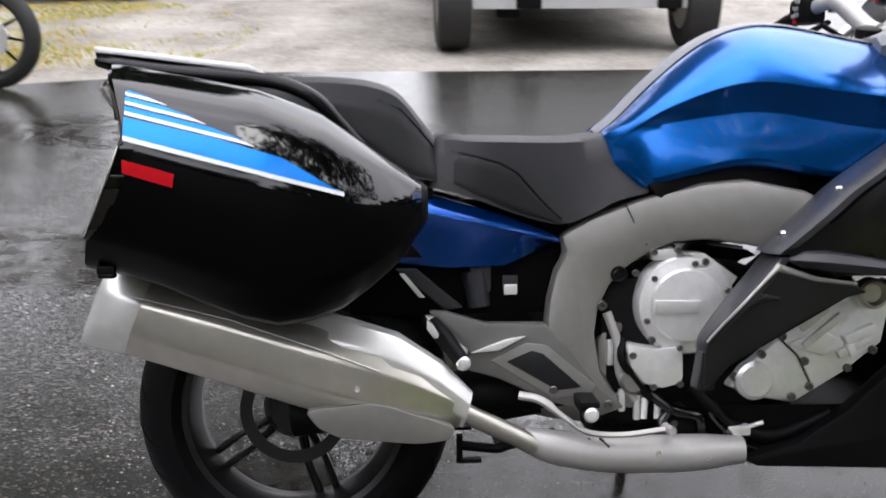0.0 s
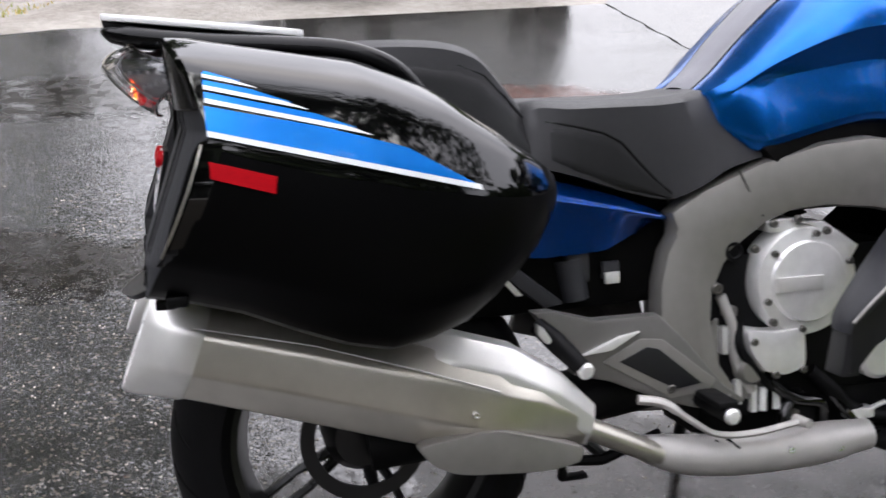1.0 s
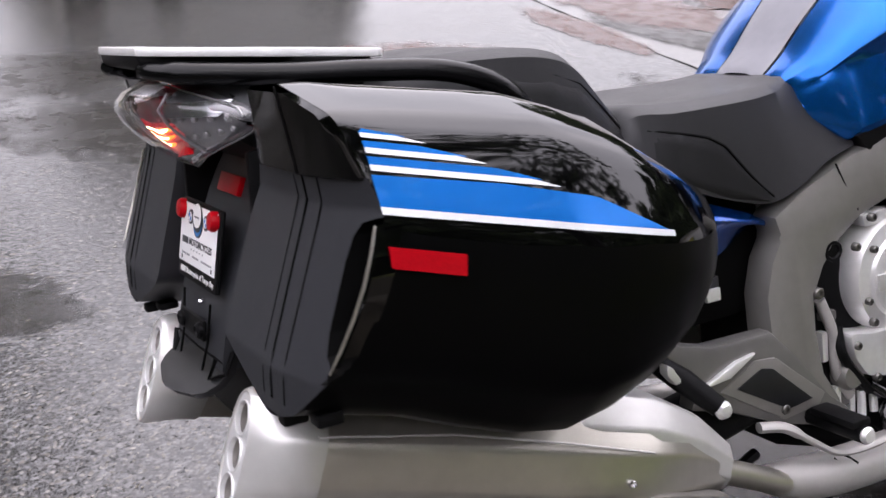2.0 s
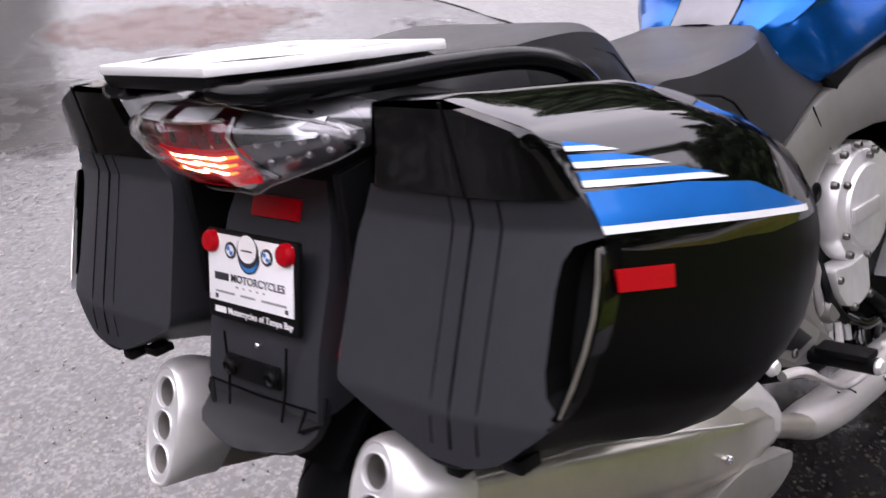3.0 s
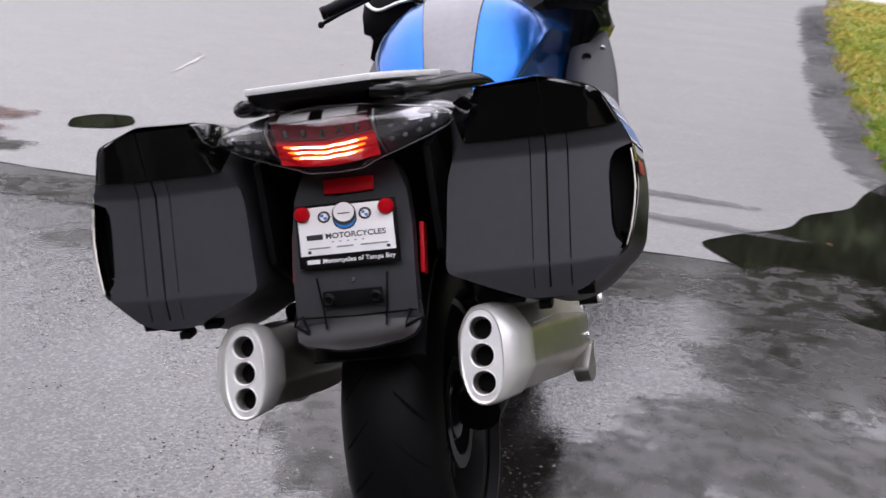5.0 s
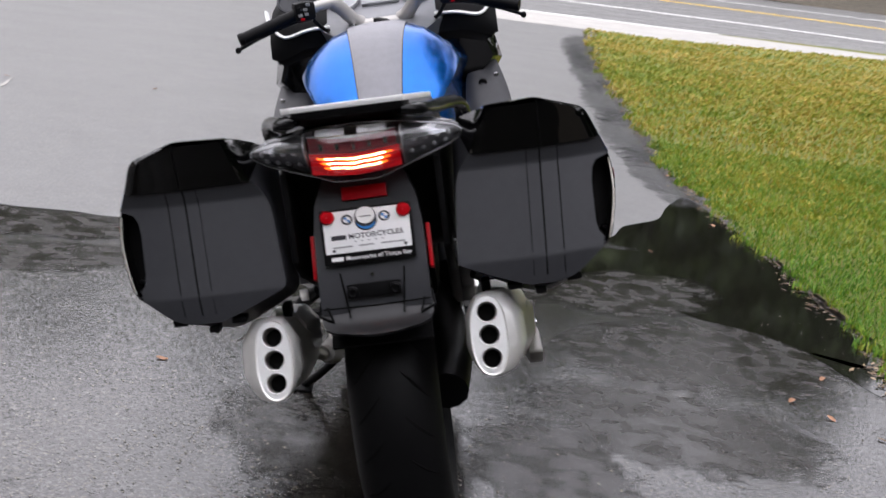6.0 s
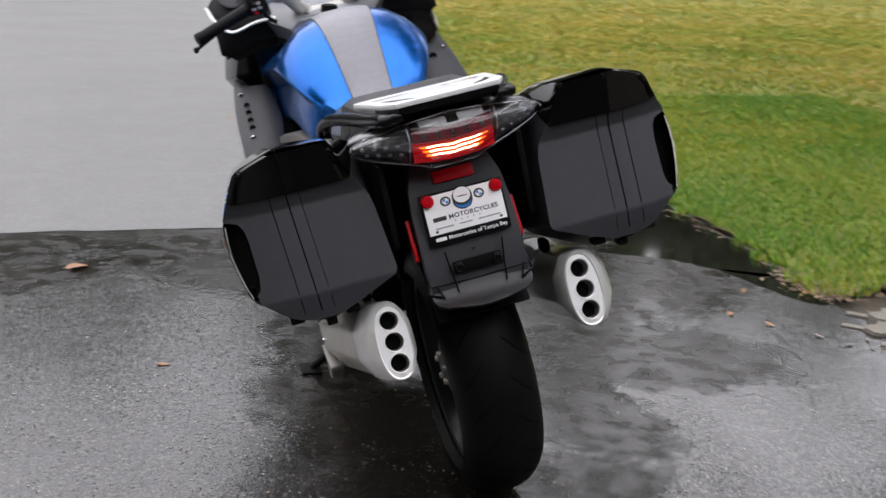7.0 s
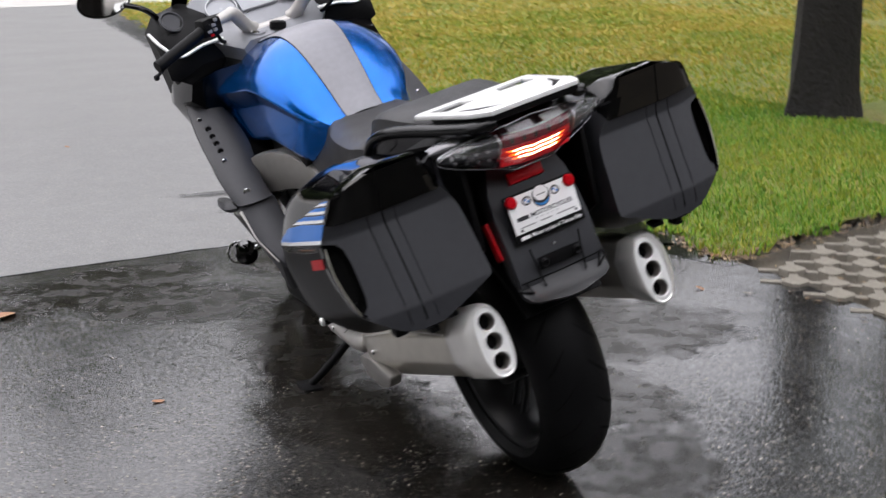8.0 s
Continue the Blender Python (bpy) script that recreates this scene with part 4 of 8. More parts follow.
both("pannier_carrier", lambda: slab([(-0.262, 0.905), (-0.10, 0.925), (0.2, 0.80), (0.2, 0.64), (0.0, 0.60), (-0.2, 0.68), (-0.272, 0.73)], 0.142, 0.156, 0.004), M["black_matte"], bike, "black pannier carrier plate")


# ---- fuel tank ----
TANK = [  # y, top z, pad half width, shoulder x and z, crease x and z, undercut x and z, low x and z
    (0.612, 0.868, 0.054, 0.085, 0.861, 0.112, 0.846, 0.120, 0.832, 0.128, 0.800),
    (0.655, 0.905, 0.056, 0.106, 0.888, 0.148, 0.868, 0.150, 0.856, 0.156, 0.762),
    (0.70, 0.950, 0.060, 0.124, 0.925, 0.176, 0.902, 0.168, 0.878, 0.180, 0.768),
    (0.76, 1.006, 0.066, 0.142, 0.972, 0.201, 0.932, 0.178, 0.889, 0.195, 0.784),
    (0.82, 1.050, 0.072, 0.153, 1.006, 0.216, 0.953, 0.184, 0.898, 0.204, 0.798),
    (0.88, 1.076, 0.078, 0.158, 1.028, 0.226, 0.964, 0.188, 0.904, 0.209, 0.807),
    (0.94, 1.083, 0.083, 0.158, 1.028, 0.232, 0.960, 0.192, 0.902, 0.212, 0.798),
    (1.01, 1.075, 0.086, 0.156, 1.010, 0.239, 0.948, 0.200, 0.888, 0.214, 0.784),
    (1.09, 1.058, 0.085, 0.155, 0.992, 0.247, 0.938, 0.212, 0.874, 0.218, 0.775),
    (1.18, 1.040, 0.080, 0.155, 0.970, 0.250, 0.925, 0.222, 0.862, 0.220, 0.770),
]


def tank_half(r):
    y, zt, w, sx, sz, cx, cz, ux, uz, lx, lz = r
    return [(w, zt - 0.008), ((w + sx) / 2 + 0.010, (zt + sz) / 2 + 0.004), (sx + 0.012, sz + 0.002), ((sx + cx) / 2 + 0.010, (sz + cz) / 2 + 0.006), (cx - 0.002, cz + 0.003), (cx, cz - 0.003),
            ((cx + ux) / 2 - 0.002, (cz + uz) / 2), (ux, uz), (ux + 0.003, uz - 0.012), (ux + 0.42 * (lx - ux) + 0.003, uz + 0.36 * (lz - uz)), (ux + 0.8 * (lx - ux) + 0.004, uz + 0.7 * (lz - uz)), (lx + 0.002, lz + 0.012), (lx - 0.005, lz), (lx - 0.03, lz - 0.008)]


def dense(rows, n=4):
    """More stations along a list of number rows, smoothly."""
    y = [r[0] for r in rows]
    out_rows = []
    for i in range(len(rows) - 1):
        for k in range(n):
            t = k / n
            a, b, c, d = (np.array(rows[max(0, min(len(rows) - 1, i + j))]) for j in (-1, 0, 1, 2))
            out_rows.append(0.5 * (2 * b + (c - a) * t + (2 * a - 5 * b + 4 * c - d) * t * t + (3 * b - a - 3 * c + d) * t ** 3))
    return [tuple(map(float, r)) for r in out_rows] + [rows[-1]]


def eased(rows, times=3):
    """Number rows with each column but the first evened out along the list."""
    for _ in range(times):
        rows = [rows[0]] + [(b[0],) + tuple((a[k] + 2 * b[k] + c[k]) / 4 for k in range(1, len(b))) for a, b, c in zip(rows, rows[1:], rows[2:])] + [rows[-1]]
    return rows


TANK_D = eased(dense(TANK, 5), 6)


def tank_side(sign):
    rows = [[(sign * x, r[0] + 0.35 * max(0.0, 0.86 - z) * max(0.0, (0.70 - r[0]) / 0.09), z) for x, z in tank_half(r)] for r in TANK_D]
    return loft(rows, closed=False)


tank = part("fuel_tank", merge(tank_side(1), tank_side(-1)), M["blue"], bike, "metallic blue fuel tank", smooth=28)
rows = []
for r in TANK_D:
    y, zt, w = r[:3]
    rows.append([(w * k / 6 + (0.002 if k == 6 else -0.002 if k == -6 else 0), y, zt + 0.004 - 0.010 * (abs(k) / 6) ** 3) for k in range(-6, 7)])
part("tank_pad", loft(rows, closed=False), M["pad"], tank, "grey rubbery tank centre cover")
part("tank_edge", merge(*[tube([(s * (r[2] + 0.002), r[0], r[1] - 0.007) for r in TANK_D], 0.0018, 6) for s in (1, -1)]), M["black_gloss"], tank)
both("tank_base", lambda: slab([(0.69, 0.768), (0.76, 0.792), (0.87, 0.816), (0.985, 0.795), (0.985, 0.74), (0.87, 0.765), (0.72, 0.735)], 0.12, 0.178, 0.004), M["black_matte"], tank)
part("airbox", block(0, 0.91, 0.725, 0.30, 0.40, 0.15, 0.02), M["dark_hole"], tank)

# ---- seats ----
def seat(rows, lean=0.0):
    """Rows of y, top z, low z, top half width, low half width, dish."""
    rings = []
    for y, zt, zl, wt, wl, dish in dense(rows, 4):
        half = [(0.0, zt - dish), (wt * 0.5, zt - dish * 0.55), (wt * 0.82, zt - 0.002), (wt * 0.97, zt - 0.014), (wt + (wl - wt) * 0.3, zt - 0.03 - 0.25 * (zt - zl - 0.03)), (wt + (wl - wt) * 0.75, zl + 0.25 * (zt - zl)), (wl, zl)]
        rings.append([(x, y, z) for x, z in half] + [(-x, y, z) for x, z in reversed(half[1:])])
    return loft(rings)


rider = part("rider_seat", seat([
    (0.262, 0.800, 0.765, 0.13, 0.15, 0.0), (0.292, 0.868, 0.765, 0.150, 0.17, 0.004), (0.36, 0.868, 0.745, 0.168, 0.18, 0.010), (0.44, 0.866, 0.715, 0.165, 0.176, 0.012),
    (0.52, 0.864, 0.695, 0.152, 0.172, 0.008), (0.58, 0.866, 0.712, 0.134, 0.174, 0.004), (0.625, 0.868, 0.735, 0.118, 0.172, 0.0), (0.660, 0.835, 0.745, 0.130, 0.168, 0.0), (0.695, 0.785, 0.752, 0.150, 0.166, 0.0)]), M["seat"], bike, "dark grey vinyl rider seat")
pillion = part("passenger_seat", seat([
    (-0.10, 0.955, 0.93, 0.09, 0.1, 0.0), (-0.06, 0.982, 0.925, 0.12, 0.135, 0.0), (0.03, 0.984, 0.90, 0.142, 0.155, 0.003), (0.11, 0.981, 0.86, 0.15, 0.165, 0.003), (0.17, 0.972, 0.83, 0.15, 0.17, 0.002),
    (0.215, 0.952, 0.80, 0.145, 0.17, 0.0), (0.255, 0.905, 0.785, 0.14, 0.168, 0.0), (0.292, 0.855, 0.78, 0.138, 0.165, 0.0)]), M["seat"], bike, "dark grey vinyl passenger seat")
def seat_patch(rows, y0, y1, top, low, s, lift=0.003):
    """A panel on the seat's side between two heights; top and low are lists of (y, share of the way down)."""
    grid = []
    for k in range(25):
        y = y0 + (y1 - y0) * k / 24
        zt, zl, wt, wl = (table(y, [(r[0], r[j]) for r in rows]) for j in (1, 2, 3, 4))
        prof = [(wt * 0.97, zt - 0.014), (wt + (wl - wt) * 0.3, zt - 0.03 - 0.25 * (zt - zl - 0.03)), (wt + (wl - wt) * 0.75, zl + 0.25 * (zt - zl)), (wl, zl)]
        f0, f1 = table(y, top), table(y, low)
        line = []
        for j in range(9):
            f = (f0 + (f1 - f0) * j / 8) * 3
            i = min(2, int(f))
            q = f - i
            edge = 0.0 if j in (0, 8) or k in (0, 24) else lift
            line.append((s * (prof[i][0] + q * (prof[i + 1][0] - prof[i][0]) + edge), y, prof[i][1] + q * (prof[i + 1][1] - prof[i][1])))
        grid.append(line)
    return loft(grid, closed=False)


RIDER = [(0.262, 0.800, 0.765, 0.13, 0.15), (0.292, 0.868, 0.765, 0.150, 0.17), (0.36, 0.868, 0.745, 0.168, 0.18), (0.44, 0.866, 0.715, 0.165, 0.176), (0.52, 0.864, 0.695, 0.152, 0.172), (0.58, 0.866, 0.712, 0.132, 0.166)]
PILLION = [(-0.06, 0.982, 0.925, 0.12, 0.135), (0.03, 0.984, 0.90, 0.142, 0.155), (0.11, 0.981, 0.86, 0.15, 0.165), (0.17, 0.972, 0.83, 0.15, 0.17), (0.215, 0.952, 0.80, 0.145, 0.17), (0.255, 0.905, 0.785, 0.14, 0.168), (0.292, 0.855, 0.78, 0.138, 0.165)]
for s in (1, -1):
    top, low = [(0.04, 0.30), (0.18, 0.22), (0.29, 0.1)], [(0.04, 0.62), (0.12, 0.8), (0.2, 0.96), (0.29, 0.98)]
    part("seat_side", seat_patch(PILLION, 0.045, 0.288, top, low, s), M["seat_side"], pillion, "ribbed darker seat side")
    part("piping", tube([seat_patch_point for seat_patch_point in ((s * (table(y, [(r[0], r[3]) for r in PILLION]) * 0.97 + 0.004), y, table(y, [(r[0], r[1]) for r in PILLION]) - 0.012 - 0.11 * table(y, top) * 0.9) for y in (0.045, 0.09, 0.14, 0.18, 0.22, 0.255, 0.285))], 0.002, 6), M["black_matte"], pillion)
    top, low = [(0.31, 0.16), (0.43, 0.34), (0.53, 0.97)], [(0.31, 0.85), (0.4, 0.97), (0.53, 0.99)]
    part("seat_side", seat_patch(RIDER, 0.312, 0.528, top, low, s), M["seat_side"], rider, "ribbed darker seat side")
    line = []
    for y in (0.315, 0.345, 0.38, 0.41, 0.44, 0.465, 0.49, 0.51, 0.525):
        zt, zl, wt, wl = (table(y, [(r[0], r[j]) for r in RIDER]) for j in (1, 2, 3, 4))
        prof = [(wt * 0.97, zt - 0.014), (wt + (wl - wt) * 0.3, zt - 0.03 - 0.25 * (zt - zl - 0.03)), (wt + (wl - wt) * 0.75, zl + 0.25 * (zt - zl)), (wl, zl)]
        q = min(2.999, 3 * table(y, top))
        i = int(q)
        line.append((s * (prof[i][0] + (q - i) * (prof[i + 1][0] - prof[i][0]) + 0.001), y, prof[i][1] + (q - i) * (prof[i + 1][1] - prof[i][1])))
    part("piping", tube(line, 0.0022, 6), M["dark_hole"], rider)

# ---- luggage rack with grab rails ----
rack_plate = [(-0.105, -0.362), (0.105, -0.362), (0.128, -0.30), (0.150, -0.075), (0.135, -0.062), (-0.135, -0.062), (-0.150, -0.075), (-0.128, -0.30)]


def rack_z(y):
    return 1.037 - 0.135 * (y + 0.36)


bm = bmesh.new()
outer = [bm.verts.new((x, y, rack_z(y) + 0.006)) for x, y in rack_plate]
holes = []
for sx in (1, -1):
    hole = [(sx * 0.03, -0.155), (sx * 0.045, -0.095), (sx * 0.122, -0.088), (sx * 0.112, -0.17)]
    holes.append([bm.verts.new((x, y, rack_z(y) + 0.006)) for x, y in hole])
edges = []
for loop in [outer] + holes:
    for a, b in zip(loop, loop[1:] + loop[:1]):
        edges.append(bm.edges.new((a, b)))
bmesh.ops.triangle_fill(bm, edges=edges, use_beauty=True)
r = bmesh.ops.extrude_face_region(bm, geom=list(bm.faces))
for v in r["geom"]:
    if isinstance(v, bmesh.types.BMVert):
        v.co.z -= 0.011
bmesh.ops.recalc_face_normals(bm, faces=bm.faces)
rack = part("luggage_rack", bevelled(bm, 0.003, 2, 50), M["rack_white"], bike, "silver-white luggage rack plate")
part("rack_base", slab([(-0.362, 1.034), (-0.07, 0.995), (-0.02, 0.962), (-0.07, 0.955), (-0.30, 1.000), (-0.358, 1.018)], -0.104, 0.104, 0.006), M["black_matte"], rack)
for s in (1, -1):
    rail = curve_path([(s * 0.094, -0.356, 1.016), (s * 0.126, -0.325, 1.008), (s * 0.149, -0.2, 0.990), (s * 0.172, -0.095, 0.980), (s * 0.198, -0.005, 0.967), (s * 0.210, 0.06, 0.938), (s * 0.206, 0.108, 0.888), (s * 0.193, 0.155, 0.835), (s * 0.178, 0.20, 0.785)], 6)
    part("grab_rail", tube(rail, [0.010, 0.012] + [0.0135] * 4 + [0.0175] * (len(rail) - 12) + [0.014] * 6, 12, 0.8), M["rail_black"], rack, "black passenger grab rail")
    part("rack_slot", tube([(s * 0.06, -0.335, rack_z(-0.335) + 0.0055), (s * 0.095, -0.29, rack_z(-0.29) + 0.0055), (s * 0.112, -0.225, rack_z(-0.225) + 0.0055)], [0.004, 0.009, 0.003], 8, 0.25), M["black_matte"], rack)
# ---- tail: light, under-tail, plate holder ----
LAMP_TOP = [(0, 0.998), (0.075, 0.993), (0.11, 0.986), (0.17, 0.972), (0.196, 0.962), (0.204, 0.952)]
LAMP_LOW = [(0, 0.880), (0.045, 0.883), (0.075, 0.896), (0.11, 0.906), (0.17, 0.924), (0.196, 0.935), (0.204, 0.944)]
LAMP_REAR = [(0, -0.371), (0.05, -0.366), (0.09, -0.352), (0.13, -0.332), (0.17, -0.307), (0.204, -0.280)]
# the lens from its foot up to its top: share of the height, and how far it lies before the nose
LAMP_FACE = [(-1.0, 0.088), (-0.8, 0.068), (-0.5, 0.044), (-0.2, 0.024), (0.1, 0.009), (0.4, 0.0), (0.6, 0.003), (0.8, 0.016), (1.0, 0.05)]


def tail_ring(x):
    """Upper and lower edge and rearmost point of the lamp at x."""
    return tuple(table(abs(x), t) for t in (LAMP_TOP, LAMP_LOW, LAMP_REAR))


def lamp_y(x, z, inset=0.0):
    """How far back the lens lies at x and z."""
    t, w, y = tail_ring(x)
    c = max(-1.0, min(1.0, (z - (t + w) / 2) / max(0.004, (t - w) / 2)))
    return y + inset + table(c, LAMP_FACE) * max(0.25, 1 - 3.4 * abs(x))


def lamp_shell(x0, x1, inset, depth, n=24, shrink=0.0):
    """A closed body behind the lens between two places across."""
    rings = []
    for k in range(n + 1):
        x = x0 + (x1 - x0) * k / n
        t, w, y = tail_ring(x)
        t, w = t - shrink, w + shrink
        zs = [w + (t - w) * (c + 1) / 2 for c, _ in LAMP_FACE]
        front = [(x, lamp_y(x, z, inset), z) for z in zs]
        back = max(p[1] for p in front) + depth
        rings.append(front + [(x, back, t - 0.002), (x, back, w + 0.002)])
    return loft(rings)


def lamp_wall(x, z):
    """The lamp's inner face: nearly upright, starting behind the lens's lower edge."""
    return tail_ring(x)[2] + 0.062 * max(0.25, 1 - 3.4 * abs(x)) - 0.28 * (z - 0.90)


def lamp_panel(x0, x1, z0, z1, lift=0.0, n=14, sag=0.008, thick=0.005):
    """A plate on the lamp's inner face between two heights."""
    rows = []
    for k in range(n + 1):
        x = x0 + (x1 - x0) * k / n
        dz = -sag * max(0.0, 1 - abs(x) / 0.08)
        a, b = lamp_wall(x, z0 + dz) - lift, lamp_wall(x, z1 + dz) - lift
        rows.append([(x, b, z1 + dz), (x, a, z0 + dz), (x, a + thick, z0 + dz), (x, b + thick, z1 + dz)])
    return loft(rows)


def lamp_band(x0, x1, z0, z1, inset, n=14, sag=0.008, thick=0.006):
    """A strip just behind the lens between two heights."""
    rows = []
    for k in range(n + 1):
        x = x0 + (x1 - x0) * k / n
        dz = -sag * max(0.0, 1 - abs(x) / 0.08)
        a, b = lamp_y(x, z0 + dz, inset), lamp_y(x, z1 + dz, inset)
        rows.append([(x, b, z1 + dz), (x, (a + b) / 2 - 0.001, (z0 + z1) / 2 + dz), (x, a, z0 + dz), (x, a + thick, z0 + dz + 0.001), (x, b + thick, z1 + dz - 0.001)])
    return loft(rows)


tail = part("tail_light", lamp_shell(-0.198, 0.198, 0.066, 0.012, 26, 0.003), M["lamp_dark"], bike, "smoked tail light cluster with lit red LED strips")
part("red_panel", lamp_panel(-0.084, 0.084, 0.906, 0.948), M["red_lit"], tail, "glowing red brake lamp panel")
part("upper_panel", lamp_panel(-0.081, 0.081, 0.950, 0.980, 0.004), M["red_inner"], tail, "dim red upper lamp panel")
part("chrome_line", lamp_panel(-0.082, 0.082, 0.980, 0.983, 0.008), M["lamp_silver"], tail, "thin silver line over the lamp panel")
for x in (-0.06, -0.03, 0.0, 0.03, 0.06):
    z = 0.963 - 0.008 * (1 - abs(x) / 0.08)
    part("led_dot", block(x, lamp_wall(x, z) - 0.004, z, 0.007, 0.004, 0.013, 0.0015), M["lamp_mid"], tail)
for k, z in enumerate((0.9395, 0.9305, 0.9215)):
    w = 0.071 - 0.006 * k
    path = []
    for j in range(17):
        x = -w + 2 * w * j / 16
        zz = z - 0.009 * max(0.0, 1 - abs(x) / 0.08) + 0.0006 * math.sin(x * 140)
        path.append((x, lamp_wall(x, zz) - 0.001, zz))
    part("led_strip", tube(path, [0.001] + [0.0026] * 15 + [0.001], 8), M["led_on"], tail, "glowing yellow-orange LED strip")
    part("led_core", tube([(x, y - 0.0016, z2) for x, y, z2 in path[1:-1]], [0.0004] + [0.0015] * 13 + [0.0004], 6), M["led_hot"], tail)
    # added rib that blocks the strip's light upwards, imitating directional LEDs
    part("led_blind", lamp_panel(-0.082, 0.082, z + 0.0024, z + 0.0048, 0.006, thick=0.008), M["red_lit"], tail, "glowing red rib added to hide the LED strip from above")
for s in (1, -1):
    part("indicator", lamp_shell(s * 0.092, s * 0.196, 0.016, 0.004, 12, 0.006), M["lamp_dark"], tail, "grey indicator lamp")
    # metal band added to imitate sky reflected in the wing's lens
    part("lens_sheen_band", lamp_band(s * 0.094, s * 0.172, 0.955, 0.972, 0.011, 8, 0.0, 0.003), M["lamp_mirror"], tail, "metal band standing in for the lens's sky reflection")
    part("indicator_rim", tube([(s * 0.09, lamp_y(0.09, z, 0.010), z) for z in (0.908, 0.925, 0.945, 0.965, 0.982)], 0.0022, 6), M["lamp_silver"], tail)
    for row, count in ((0, 4), (1, 4)):
        for k in range(count):
            x = s * (0.106 + 0.0215 * k + 0.007 * row)
            t, w, y = tail_ring(x)
            z = w + (t - w) * (0.30 if row == 0 else 0.60)
            m = Matrix.Translation((x, lamp_y(x, z, 0.0135), z)) @ Matrix.Rotation(radians(-90 + s * 28), 4, "Z")
            part("led_dot", lathe([(0.0006, 0.0015), (0.0016, 0.0015), (0.0022, 0.003), (0.0042, 0.0015), (0.0046, -0.004)], m, 12), M["lamp_silver"], tail)
    # pale pieces painted in for sky reflected by the lens top
    rows = [[(x, lamp_y(x, z, 0.0045), z) for z in (0.981, 0.986, 0.991 - 0.05 * max(0, abs(x) - 0.05))] for x in (s * q for q in (0.012, 0.03, 0.05, 0.066))]
    win = loft([r + [(p[0], p[1] + 0.004, p[2] - 0.002) for p in r[::-1]] for r in rows])
    part("lens_sky_patch", win, M["sky_patch_white"], tail, "pale patch painting the sky's reflection in the lens top")
rings = []
for k in range(41):
    x = -0.203 + 0.406 * k / 40
    t, w, y = tail_ring(x)
    mid, h = (t + w) / 2, (t - w) / 2
    face = [(c, lamp_y(x, mid + h * c)) for c, _ in LAMP_FACE]
    rings.append([(x, y2, mid + h * c) for c, y2 in face] + [(x, y2 + 0.003, mid + h * c * 0.97) for c, y2 in face[::-1]])
for zs, off in ((LAMP_TOP, -0.001), (LAMP_LOW, 0.001)):
    rim = [(x, lamp_y(x, table(abs(x), zs) + off), table(abs(x), zs) + off) for x in (-0.202 + 0.404 * k / 40 for k in range(41))]
    part("lens_rim", tube(rim, 0.0016, 6), M["lamp_mid"], tail, "grey rim of the lens")
lens = part("lens", loft(rings), M["lens"], tail, "clear plastic lens", 60)
lens.visible_shadow = False

part("under_tail", loft([[(x * w, y, z + 0.0) for x, z in ((-1, zt), (-0.6, zt + 0.015), (0.6, zt + 0.015), (1, zt), (0.92, zl), (0.5, zl - 0.012), (-0.5, zl - 0.012), (-0.92, zl))]
                         for y, w, zt, zl in ((-0.262, 0.13, 0.972, 0.920), (-0.2, 0.165, 0.965, 0.875), (-0.05, 0.178, 0.93, 0.70), (0.12, 0.178, 0.84, 0.64), (0.28, 0.15, 0.77, 0.63))]), M["black_matte"], bike)

holder = part("plate_holder", loft([[(x * w, y + dy, z) for x, dy in ((-1, 0.0), (1, 0.0), (1, 0.03), (0.8, 0.10), (-0.8, 0.10), (-1, 0.03))]
                                    for y, w, z in ((-0.216, 0.074, 0.895), (-0.233, 0.088, 0.862), (-0.246, 0.100, 0.832), (-0.268, 0.106, 0.78), (-0.290, 0.107, 0.735), (-0.300, 0.107, 0.712), (-0.316, 0.107, 0.66), (-0.322, 0.106, 0.632))]), M["shell_grey"], bike, "dark grey plastic number plate holder and mudguard")
flap = []
for y, w, z in ((-0.318, 0.107, 0.648), (-0.326, 0.109, 0.630), (-0.342, 0.108, 0.615), (-0.358, 0.102, 0.607), (-0.370, 0.084, 0.602), (-0.374, 0.060, 0.600)):
    top = [(x * w, y + 0.012 * x * x, z + 0.004 * x * x) for x in (-1, -0.75, -0.4, 0, 0.4, 0.75, 1)]
    flap.append(top + [(x, q + 0.007, r - 0.007) for x, q, r in top[::-1]])
part("mud_flap", loft(flap), M["leg_black"], holder, "flared lower lip of the mudguard")
part("mudguard_inner", loft([[(x, -0.02 - 0.36 * math.cos(a), 0.32 + 0.36 * math.sin(a)) for x in (-0.1, -0.05, 0.05, 0.1)] + [(x, -0.02 - 0.37 * math.cos(a), 0.32 + 0.37 * math.sin(a)) for x in (0.1, 0.05, -0.05, -0.1)] for a in (radians(q) for q in range(40, 121, 10))]), M["black_matte"], holder)

PLATE = Matrix.Translation((0, -0.2865, 0.7785)) @ Matrix.Rotation(radians(-13.5), 4, "X") @ Matrix.Diagonal((0.945, 1, 0.84, 1))


def on_plate(bm):
    bmesh.ops.transform(bm, matrix=PLATE, verts=bm.verts)
    return bm


def plate_piece(name, cx, cz, w, h, y, t, material, label="", bevel=0.002, parent=None):
    return part(name, on_plate(block(cx, y - t / 2, cz, w, t, h, bevel)), material, parent or holder, label)


plate_frame = plate_piece("plate_frame", 0, -0.004, 0.188, 0.128, -0.004, 0.008, M["black_matte"], "black plastic plate frame", 0.004)
plate = plate_piece("dealer_plate", 0, 0.006, 0.176, 0.096, -0.0122, 0.0015, M["plate_white"], "white dealer plate", 0.0005, plate_frame)


